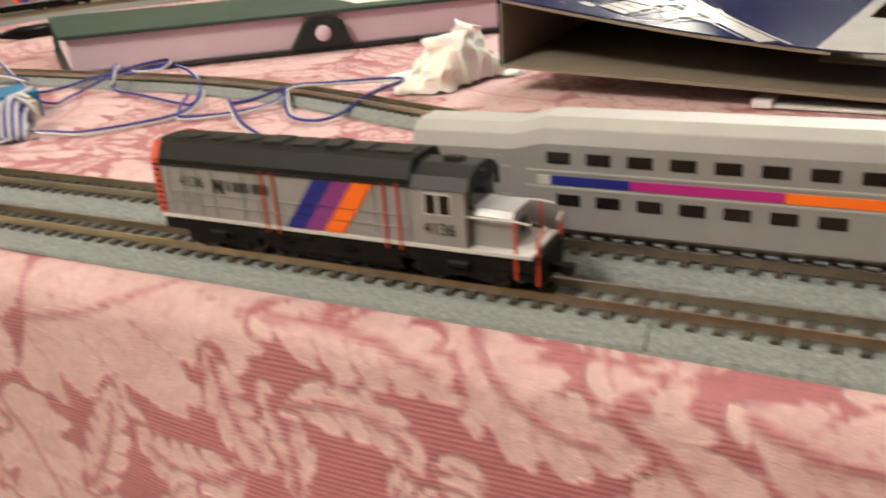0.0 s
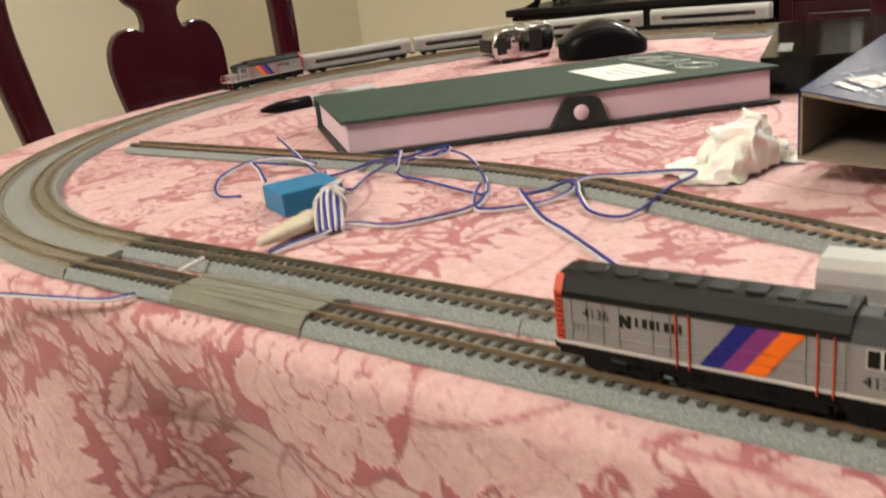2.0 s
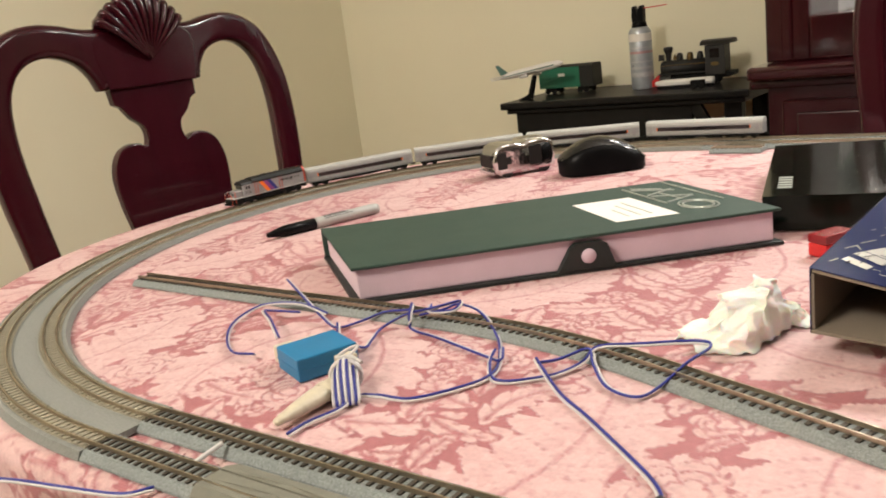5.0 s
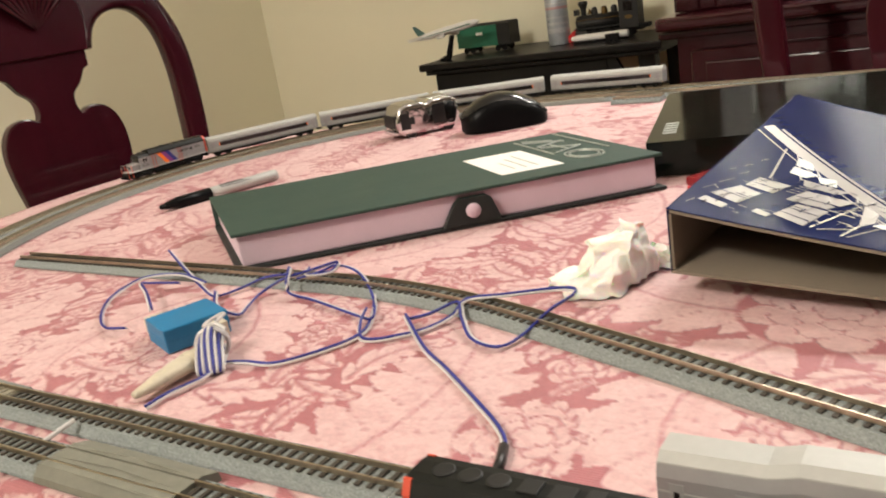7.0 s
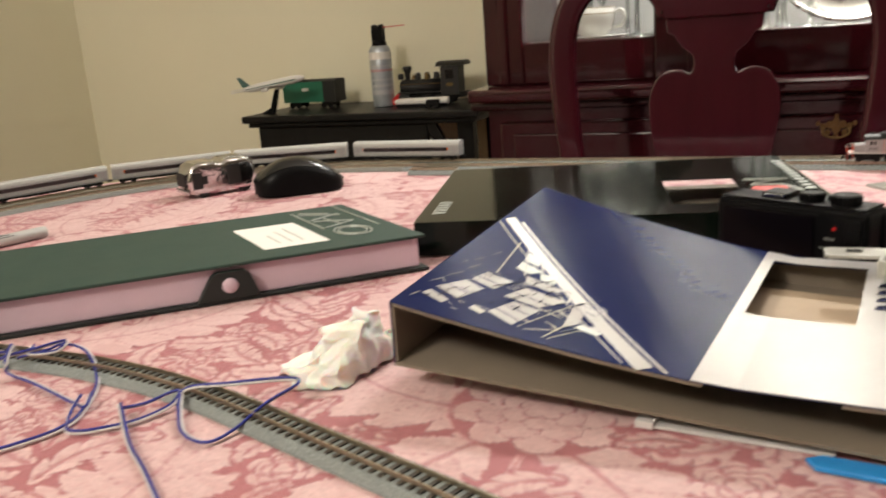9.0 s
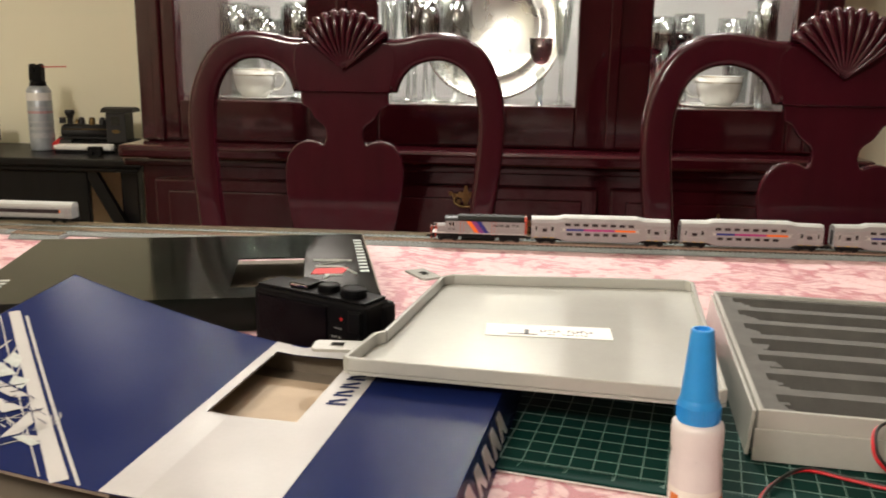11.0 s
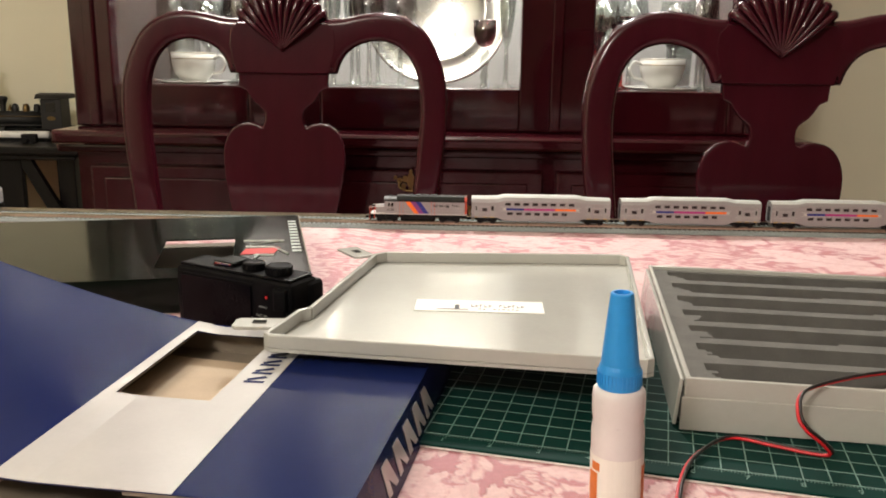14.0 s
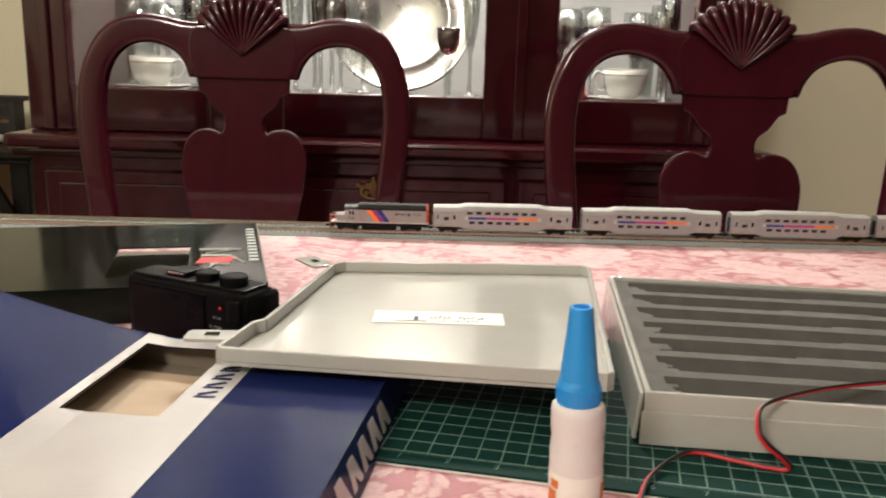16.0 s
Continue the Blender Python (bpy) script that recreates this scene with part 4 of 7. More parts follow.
# opened plastic case: lid and foam-filled base
lid_case = thing("case_lid", pose(0.062, 0.512, 0.7905, 0, 0, -4), "pale grey plastic lid lying open and upside down", "case lid")
LID = [(-0.003, 0.003), (0.001, -0.0005), (0.215, -0.0128), (0.2192, -0.0095), (0.2318, 0.228), (0.226, 0.2355), (0.034, 0.2152), (0.0255, 0.206), (0.0100, 0.0560), (0.0045, 0.0500)]
part("panel", prism(LID, 0.0, 0.002), TRAY, lid_case)
for a, b in zip(LID, LID[1:] + LID[:1]):
    d = (Vector(b) - Vector(a)).normalized()
    inner = Vector((-d.y, d.x)) * 0.003
    part("rim", prism([a, b, tuple(Vector(b) + inner), tuple(Vector(a) + inner)], 0.002, 0.0105, bevel=0.0008), TRAY, lid_case)
for x, y, turn in ((-0.0150, 0.0335, 6), (0.007, 0.227, 128)):
    tab = prism([(-0.016, -0.006), (-0.0135, -0.009), (0.018, -0.009), (0.018, 0.009), (-0.0135, 0.009), (-0.016, 0.006)], 0.0040, 0.0062, bevel=0.0005)
    box(-0.004, 0.004, -0.003, 0.003, 0.0062, 0.0066, bm=tab)
    latch = part("latch", tab, TRAY, lid_case, m=pose(x, y, 0, 0, 0, turn))
    # Dark plate on the tab stands in for the shade inside its opening.
    part("latch_slot", box(-0.0042, 0.0042, -0.0028, 0.0028, 0.0067, 0.0069), SLOT_SHADE, latch, "dark patch for the shaded latch opening")
note = thing("paper_note", pose(0.1425, 0.6005, 0.7927, 0, 0, -1), "narrow white paper strip with illegible handwriting", "note")
part("paper", box(0, 0.087, -0.010, 0.016, 0, 0.0003), PAPER, note)
INK = mat("black_ink", (0.02, 0.02, 0.025), 0.6, var=0.1)
scrawl = bmesh.new()
for k in range(11):
    x = 0.038 + 0.0030 * k + (0.004 if k > 4 else 0)
    rect(x, x + 0.0005, 0.0005, 0.0055 - 0.001 * (k % 2), 0.0003, scrawl)
    rect(x + 0.0005, x + 0.0020, 0.0005 + 0.0022 * (k % 3), 0.0010 + 0.0022 * (k % 3), 0.0003, scrawl)
    if k > 2:
        rect(x - 0.004, x - 0.0022, -0.0052 + 0.0006 * (k % 2), -0.0047 + 0.0006 * (k % 2), 0.0003, scrawl)
rect(0.015, 0.036, -0.006, -0.0052, 0.0003, scrawl), rect(0.027, 0.030, -0.006, 0.004, 0.0003, scrawl)
part("writing", scrawl, INK, note, "illegible black handwriting")

FX, FY, FH = 0.34, 0.2505, 0.030
foam_case = thing("foam_case", pose(0.2955, 0.4795, TOP + 0.003, 0, 0, -7), "open pale grey case with dark foam cut into seven slots", "storage case")
part("base", box(0, FX, 0, FY, 0.0, 0.002), TRAY, foam_case)
for x0, x1, y0, y1 in ((0, FX, 0, 0.003), (0, FX, FY - 0.003, FY), (0, 0.003, 0.003, FY - 0.003), (FX - 0.003, FX, 0.003, FY - 0.003)):
    part("wall", box(x0, x1, y0, y1, 0.002, FH, 0.0008), TRAY, foam_case)
part("skirt", box(-0.0016, FX + 0.0016, -0.0016, -0.0002, 0.0005, FH - 0.0105, 0.0006), TRAY, foam_case, "stepped lower front")
flap = part("hinge_flap", box(0, 0.0022, 0.004, FY - 0.004, 0.0, 0.027, 0.0008), TRAY, foam_case, "thin flap leaning on the side", m=pose(-0.0048, 0, 0.001, 0, 5, 0))
for y in (0.05, 0.12, 0.19):
    part("hinge_knuckle", box(0.0023, 0.0045, y, y + 0.022, 0.012, 0.016, 0.0006), TRAY, flap)
# Slot bottom, coloured nearly black for the shade between the ribs.
part("slot_bed", box(0.0032, FX - 0.0032, 0.0032, FY - 0.0032, 0.0022, FH - 0.016), SLOT_SHADE, foam_case, "foam at the bottom of the slots, coloured dark for shade")
pitch = (FY - 0.006) / 7
cut = random.Random(4)
for k in range(8):
    y = 0.0032 + pitch * k
    lo, hi = (y - 0.0045 if k else y), (y + 0.0055 if k < 7 else FY - 0.0032)
    bm = box(0.014, FX - 0.03, lo, hi, FH - 0.0155, FH - 0.003)
    if k < 7:
        step = cut.uniform(0.09, 0.15)
        box(step, step + cut.uniform(0.06, 0.1), hi, hi + 0.003, FH - 0.0155, FH - 0.003, bm=bm)
        # ragged cuts at the slot's end
        for n in range(4):
            box(0.014, 0.014 + cut.uniform(0.002, 0.013), hi + 0.004 * n, hi + 0.004 * n + 0.0041, FH - 0.0155, FH - 0.0032 - 0.0003 * n, bm=bm)
    part("foam_rib", bm, FOAM, foam_case)
for x0, x1 in ((0.0032, 0.014), (FX - 0.03, FX - 0.0032)):
    part("foam_end", box(x0, x1, 0.0032, FY - 0.0032, FH - 0.0155, FH - 0.003), FOAM, foam_case)

# cutting mat
IN = 0.0254
mat_ob = thing("cutting_mat", pose(0.168 - 0.0254 * 0.976, 0.466 + 0.0254 * 0.2198, TOP, 0, 0, -12.7), "dark green cutting mat with a pale inch grid", "cutting mat")
part("sheet", box(-0.5 * IN, 12.5 * IN, -0.5 * IN, 8.5 * IN, 0.0004, 0.0028, 0.0006), MAT_GREEN, mat_ob)
part("core", box(-0.5 * IN - 0.0004, 12.5 * IN + 0.0004, -0.5 * IN - 0.0006, 8.5 * IN + 0.0004, 0.0006, 0.0014), PAPER, mat_ob, "pale core layer at the mat's edge")
grid = bmesh.new()
for k in range(25):
    rect(k * IN / 2 - 0.0003, k * IN / 2 + 0.0003, 0, 8 * IN, 0.0028, grid, 0.0002)
for k in range(17):
    rect(0, 12 * IN, k * IN / 2 - 0.0003, k * IN / 2 + 0.0003, 0.0028, grid, 0.0002)
for k in range(12 * 16):
    l = 0.0042 if k % 16 == 0 else 0.0032 if k % 8 == 0 else 0.0022
    rect(k * IN / 16 - 0.00015, k * IN / 16 + 0.00015, -l, 0, 0.0028, grid, 0.0002)
part("grid_print", grid, MAT_LINE, mat_ob, "pale printed inch grid and ruler ticks")


def lettering(text, size, m, material, parent, name="number"):
    curve = bpy.data.curves.new(name, "FONT")
    curve.body, curve.size, curve.align_x, curve.align_y = text, size, "CENTER", "CENTER"
    holder = bpy.data.objects.new(name, curve)
    data = bpy.data.meshes.new_from_object(holder)
    bpy.data.objects.remove(holder)
    data.materials.append(material)
    ob = new(name, data)
    ob.parent = parent
    ob.matrix_local = m
    return ob


for k in range(1, 12):
    lettering(str(k), 0.0055, pose(k * IN - 0.001, -0.0065, 0.0031), MAT_LINE, mat_ob)

# glue bottle
bottle = thing("glue_bottle", pose(0.2468, 0.402, TOP, 0, -1.7, 0), "small cloudy plastic glue bottle with a blue nozzle cap", "bottle")
part("bottle_body", lathe([(0, 0), (0.0108, 0), (0.0118, 0.002), (0.0118, 0.0385), (0.0115, 0.041), (0.0111, 0.0430), (0.0115, 0.0455), (0.0117, 0.048), (0.0117, 0.0545), (0.0114, 0.0575), (0.0098, 0.0592), (0, 0.0595)], 36), CLOUDY, bottle, smooth=True)
part("label", lathe([(0.01195, 0.004), (0.0120, 0.0042), (0.0120, 0.028), (0.01195, 0.0282)], 36), PAPER, bottle, "white paper label")
for start, stop, z0, z1 in ((186, 216, 0.004, 0.0205), (198, 222, 0.0215, 0.0255), (322, 352, 0.004, 0.024)):
    patches = bmesh.new()
    for a in range(start, stop, 6):
        c0, s0, c1, s1 = (0.0122 * f(math.radians(b)) for b in (a, a + 6) for f in (math.cos, math.sin))
        f = [patches.verts.new(q) for q in ((c0, s0, z0), (c1, s1, z0), (c1, s1, z1), (c0, s0, z1))]
        patches.faces.new(f)
    bmesh.ops.remove_doubles(patches, verts=patches.verts[:], dist=1e-6)
    part("label_print", patches, ORANGE_INK, bottle, "orange label print")
cap = bmesh.new()
lathe([(0, 0.0590), (0.0095, 0.0590), (0.0097, 0.060), (0.0095, 0.0665), (0.0090, 0.0685), (0.0084, 0.070), (0.0050, 0.1015), (0.0046, 0.102), (0.0035, 0.102), (0.0033, 0.099), (0, 0.099)], 36, cap)
part("cap", cap, BLUE_PLASTIC, bottle, "bright blue tapered nozzle cap", smooth=False)
for k in range(36):
    a = 2 * math.pi * k / 36
    part("cap_rib", box(0.0091, 0.0099, -0.0003, 0.0003, 0.0605, 0.0665), BLUE_PLASTIC, bottle, m=pose(0, 0, 0, 0, 0, k * 10))

# ---- trains (scale 1 to 160) ----
RAILTOP = TOP + 0.0004 + BED + 0.0029
SILVER = mat("silver_grey_train_paint", (0.31, 0.305, 0.305), 0.42, 0.25, var=0.06, scale=120, fine=900, bump=0.03, depth=0.0002)
SILVER_ROOF = mat("pale_grey_train_roof", (0.42, 0.43, 0.41), 0.5, 0.1, var=0.07, scale=90)
COMET_GREY = mat("fluted_aluminium_paint", (0.33, 0.34, 0.335), 0.4, 0.3, var=0.06, scale=100)
TRAIN_BLACK = mat("satin_black_train_paint", (0.006, 0.006, 0.006), 0.55, var=0.25, scale=150)
ROOF_BLACK = mat("weathered_black_roof_paint", (0.010, 0.011, 0.0095), 0.5, var=0.3, scale=160, spec=0.18)
UNDER_BLACK = mat("black_underframe_plastic", (0.006, 0.0055, 0.0055), 0.6, var=0.3, scale=200, spec=0.15)
WINDOW_BLACK = mat("smoked_window_plastic", (0.012, 0.010, 0.010), 0.15, var=0.1)
STRIPE_BLUE = mat("blue_stripe_paint", (0.012, 0.02, 0.20), 0.4, var=0.08)
STRIPE_PURPLE = mat("magenta_stripe_paint", (0.42, 0.02, 0.20), 0.4, var=0.08)
STRIPE_PLUM = mat("plum_stripe_paint", (0.22, 0.04, 0.20), 0.4, var=0.08)
STRIPE_ORANGE = mat("orange_stripe_paint", (0.90, 0.17, 0.015), 0.4, var=0.06)
SAFETY_ORANGE = mat("orange_red_handrail_paint", (0.56, 0.065, 0.03), 0.45, var=0.1)
RAIL_WHITE = mat("white_handrail_paint", (0.52, 0.51, 0.49), 0.45, var=0.08)
YELLOW = mat("yellow_marking_paint", (0.62, 0.40, 0.02), 0.5, var=0.1)
WHEEL = mat("darkened_wheel_metal", (0.10, 0.09, 0.08), 0.35, 0.9, var=0.2)


def loft(sections, bm=None):
    """A closed skin through outlines of equal length; each is (x, [(y, z), ...])."""
    own = bmesh.new()
    rings = [[own.verts.new((x, y, z)) for y, z in ring] for x, ring in sections]
    n = len(rings[0])
    for a, b in zip(rings, rings[1:]):
        for k in range(n):
            own.faces.new((a[k], a[(k + 1) % n], b[(k + 1) % n], b[k]))
    own.faces.new(rings[0][::-1]), own.faces.new(rings[-1])
    bmesh.ops.recalc_face_normals(own, faces=own.faces[:])
    return join(bm, own) if bm else own


def mirrored(half):
    return half + [(-y, z) for y, z in half[::-1]]


def bogie(parent, x, wheelbase, name="truck"):
    frame_bm = bmesh.new()
    for s in (-1, 1):
        y = 0.0066 * s
        prism([(x - wheelbase / 2 - 0.0035, 0.0030), (x - wheelbase / 2 - 0.002, 0.0062), (x - 0.003, 0.0062), (x, 0.0046), (x + 0.003, 0.0062), (x + wheelbase / 2 + 0.002, 0.0062), (x + wheelbase / 2 + 0.0035, 0.0030), (x + wheelbase / 2, 0.0016), (x + 0.002, 0.0028), (x - 0.002, 0.0028), (x - wheelbase / 2, 0.0016)], y - 0.0008, y + 0.0008, "y", bm=frame_bm)
        for d in (-1, 1):
            box(x + d * wheelbase / 2 - 0.001, x + d * wheelbase / 2 + 0.001, y + s * 0.0008 - 0.0005, y + s * 0.0008 + 0.0005, 0.0022, 0.0042, bm=frame_bm)
        box(x - 0.002, x + 0.002, y + s * 0.0008 - 0.0004, y + s * 0.0008 + 0.0004, 0.003, 0.0055, bm=frame_bm)
    box(x - 0.002, x + 0.002, -0.006, 0.006, 0.0035, 0.0078, bm=frame_bm)
    truck = part(name, frame_bm, UNDER_BLACK, parent)
    for d in (-1, 1):
        for s in (-1, 1):
            wheel = lathe([(0, -0.0006), (0.0030, -0.0006), (0.0034, -0.0004), (0.0030, 0.0006), (0, 0.0006)], 16)
            part("wheel", wheel, WHEEL, truck, m=pose(x + d * wheelbase / 2, s * 0.0044, 0.0030, 90 * s, 0, 0))


def coupler(parent, x, s):
    bm = box(min(x, x + s * 0.004), max(x, x + s * 0.004), -0.0012, 0.0012, 0.0038, 0.0058, 0.0003)
    box(min(x + s * 0.003, x + s * 0.0055), max(x + s * 0.003, x + s * 0.0055), -0.0018, 0.001, 0.0036, 0.006, 0.0003, bm=bm)
    part("coupler", bm, UNDER_BLACK, parent)


def locomotive(m, label, group):
    ob = thing("locomotive", m, label, "toy locomotive", group)
    side = 0.0087
    skirt = mirrored([(side, 0.0105), (side, 0.0255)])
    part("hood", loft([(-0.0555, skirt), (0.0245, skirt)]), SILVER, ob, "silver-grey panelled side")
    roof = mirrored([(side + 0.0001, 0.0246), (side + 0.0001, 0.0262), (0.0066, 0.0302), (0.0030, 0.0308)])
    part("roof", loft([(-0.0556, roof), (0.0246, roof)]), ROOF_BLACK, ob, "black roof with sloped edges")
    for x, w in ((-0.046, 0.006), (-0.037, 0.006), (-0.028, 0.006)):
        fan = lathe([(0, 0), (0.0036, 0), (0.0036, 0.0005), (0.0030, 0.0007), (0, 0.0007)], 18)
        part("roof_fan", fan, TRAIN_BLACK, ob, m=pose(x, 0, 0.0306))
    for x0, x1, h in ((-0.021, -0.015, 0.0315), (-0.012, -0.005, 0.0313), (-0.002, 0.003, 0.0317), (0.006, 0.0105, 0.0313), (0.013, 0.0225, 0.0312)):
        part("roof_hatch", box(x0, x1, -0.0034, 0.0034, 0.0305, h, 0.0003), TRAIN_BLACK, ob)
    for s in (-1, 1):
        part("roof_gutter", box(-0.0556, 0.0246, s * (side + 0.0003) - 0.0002, s * (side + 0.0003) + 0.0002, 0.0244, 0.0249), TRAIN_BLACK, ob)
        part("air_tank", lathe([(0, 0), (0.0016, 0.0004), (0.0018, 0.002), (0.0018, 0.016), (0.0016, 0.0176), (0, 0.018)], 14), UNDER_BLACK, ob, smooth=True, m=pose(-0.0230, s * 0.0066, 0.0078, 0, 90, 0))
    cab = mirrored([(side, 0.0105), (side, 0.0240), (0.0072, 0.0268), (0.0030, 0.0285)])
    part("cab", loft([(0.0246, cab), (0.0385, cab)]), SILVER, ob)
    cab_roof = mirrored([(side + 0.0004, 0.0243), (0.0075, 0.0272), (0.0030, 0.0290)])
    part("cab_roof", loft([(0.0247, cab_roof), (0.0395, cab_roof)]), TRAIN_BLACK, ob)
    part("windscreen", box(0.0386, 0.0391, -0.0066, 0.0066, 0.0190, 0.0240, 0.0004), WINDOW_BLACK, ob)
    nose = mirrored([(0.0062, 0.0105), (0.0062, 0.0180), (0.0050, 0.0196)])
    part("nose", loft([(0.0386, nose), (0.0490, mirrored([(0.0058, 0.0105), (0.0058, 0.0176), (0.0046, 0.0190)]))]), SILVER, ob)
    part("nose_mark", box(0.0491, 0.0493, -0.002, 0.002, 0.0130, 0.0165), TRAIN_BLACK, ob, "dark printed mark")
    part("sill", box(-0.0560, 0.0545, -0.0089, 0.0089, 0.0094, 0.0105, 0.0002), RAIL_WHITE, ob, "white running-board edge")
    part("fuel_tank", loft([(-0.019, mirrored([(0.006, 0.0018), (0.0078, 0.0040), (0.0078, 0.0092)])), (0.020, mirrored([(0.006, 0.0018), (0.0078, 0.0040), (0.0078, 0.0092)]))]), UNDER_BLACK, ob)
    part("pilot", loft([(0.0545, mirrored([(0.0070, 0.0020), (0.0084, 0.0040), (0.0084, 0.0100)])), (0.0560, mirrored([(0.0060, 0.0020), (0.0078, 0.0040), (0.0078, 0.0100)]))]), UNDER_BLACK, ob)
    part("underframe", box(-0.0555, 0.0545, -0.0080, 0.0080, 0.0058, 0.0094), UNDER_BLACK, ob)
    part("step", box(0.0500, 0.0545, -0.0084, 0.0084, 0.0040, 0.0052), UNDER_BLACK, ob)
    for x in (-0.036, 0.036):
        bogie(ob, x, 0.017)
        for s in (-1, 1):
            part("truck_side", box(x - 0.012, x + 0.012, s * 0.0070 - 0.0006, s * 0.0070 + 0.0006, 0.0034, 0.0074, 0.0004), UNDER_BLACK, ob)
            part("brake_cylinder", lathe([(0, 0), (0.0012, 0), (0.0012, 0.005), (0, 0.005)], 10), UNDER_BLACK, ob, m=pose(x - 0.0025, s * 0.0080, 0.0062, 0, 90, 0))
    coupler(ob, 0.056, 1), coupler(ob, -0.0555, -1)
    for s in (-1, 1):
        y = s * (side + 0.00015)
        lo, hi = (y - 0.00015, y + 0.00015)
        for k, material in enumerate((STRIPE_BLUE, STRIPE_PLUM, STRIPE_ORANGE)):
            x = -0.0124 + 0.0057 * k
            part("stripe", prism([(x, 0.0108), (x + 0.0057, 0.0108), (x + 0.0157, 0.0244), (x + 0.0100, 0.0244)], lo, hi, "y"), material, ob)
        for x in (-0.0505, -0.0455, -0.0405, -0.0355, -0.0255, -0.0205, 0.0145, 0.0235):
            part("panel_seam", box(x, x + 0.00018, lo, hi, 0.0112, 0.0240), COMET_GREY, ob)
        for z in (0.0140, 0.0172):
            part("panel_seam", box(-0.0520, 0.0240, lo, hi, z, z + 0.00014), COMET_GREY, ob)
        for k in range(6):
            part("louvre", box(-0.0508 + 0.0016 * k, -0.0500 + 0.0016 * k, y - 0.0002, y + 0.0002, 0.0146, 0.0168), COMET_GREY, ob)
        for x in (-0.0335, -0.0150, 0.0040, 0.0190):
            part("step_tread", box(x, x + 0.0034, s * 0.0086 - 0.0005, s * 0.0086 + 0.0005, 0.0066, 0.0071), UNDER_BLACK, ob)
        for x in (-0.0188, -0.0152, 0.0172, 0.0210):
            part("grab_rail", box(x, x + 0.00034, y - 0.0005, y + 0.0005, 0.0085, 0.0250), SAFETY_ORANGE, ob, "orange upright handrail")
        part("corner_band", box(-0.0557, -0.0532, lo, hi, 0.0108, 0.0262), SAFETY_ORANGE, ob, "orange corner band")
        part("corner_band", prism([(s * (side + 0.0004), 0.0262), (s * 0.0068, 0.0305), (s * 0.0060, 0.0306), (s * 0.0060, 0.0302), (s * (side - 0.0003), 0.0262)], -0.0557, -0.0530, "x"), SAFETY_ORANGE, ob, "orange corner band")
        for k in range(9):
            part("corner_rung", box(-0.0551, -0.0536 + 0.0004 * (k % 2), lo - 0.0001, hi + 0.0001, 0.0116 + 0.0016 * k, 0.0121 + 0.0016 * k), TRAIN_BLACK, ob, "dark printed bar")
        part("printed_block", prism([(-0.0352, 0.0178), (-0.0343, 0.0178), (-0.0343, 0.0198), (-0.0328, 0.0178), (-0.0318, 0.0178), (-0.0318, 0.0216), (-0.0328, 0.0216), (-0.0328, 0.0196), (-0.0343, 0.0216), (-0.0352, 0.0216)], lo, hi, "y"), TRAIN_BLACK, ob, "dark printed block")
        for k in range(7):
            x = -0.0304 + 0.0021 * k
            part("lettering_bar", box(x, x + (0.0013 if k % 3 else 0.0006), lo, hi, 0.0187, 0.0213), TRAIN_BLACK, ob, "dark printed bar")
        part("window_pane", box(0.0284, 0.0313, lo, hi, 0.0184, 0.0231, 0.0002), WINDOW_BLACK, ob)
        part("window_pane", box(0.0319, 0.0348, lo, hi, 0.0184, 0.0231, 0.0002), WINDOW_BLACK, ob)
        part("window_frame", box(0.0281, 0.0351, y - 0.0001, y + 0.0001, 0.0181, 0.0234), RAIL_WHITE, ob)
        for x, z in ((-0.0425, 0.0203), (0.0318, 0.0146)):
            spot = pose(x, s * (side + 0.0003), z, 90, 0, 0 if s < 0 else 180)
            lettering("4136", 0.0042, spot, TRAIN_BLACK, ob)
        rail = tube([(0.0385, s * 0.0078, 0.0180), (0.0505, s * 0.0078, 0.0180), (0.0540, s * 0.0078, 0.0176)], 0.00028, 6)
        part("handrail", rail, RAIL_WHITE, ob)
        part("handrail_post", tube([(0.0505, s * 0.0082, 0.0040), (0.0505, s * 0.0082, 0.0180)], 0.00042, 6), SAFETY_ORANGE, ob)
        part("handrail_post", tube([(0.0556, s * 0.0078, 0.0030), (0.0556, s * 0.0074, 0.0140), (0.0565, s * 0.0060, 0.0160)], 0.00042, 6), SAFETY_ORANGE, ob)
        part("handrail", tube([(0.0560, s * 0.0070, 0.0150), (0.0568, s * 0.0050, 0.0165), (0.0566, s * 0.0030, 0.0150)], 0.00028, 6), RAIL_WHITE, ob)
    part("horn", box(0.0300, 0.0350, -0.0010, 0.0010, 0.0287, 0.0302, 0.0003), TRAIN_BLACK, ob)
    part("headlight", box(0.0388, 0.0398, -0.0016, 0.0016, 0.0250, 0.0272, 0.0003), TRAIN_BLACK, ob)
    return ob


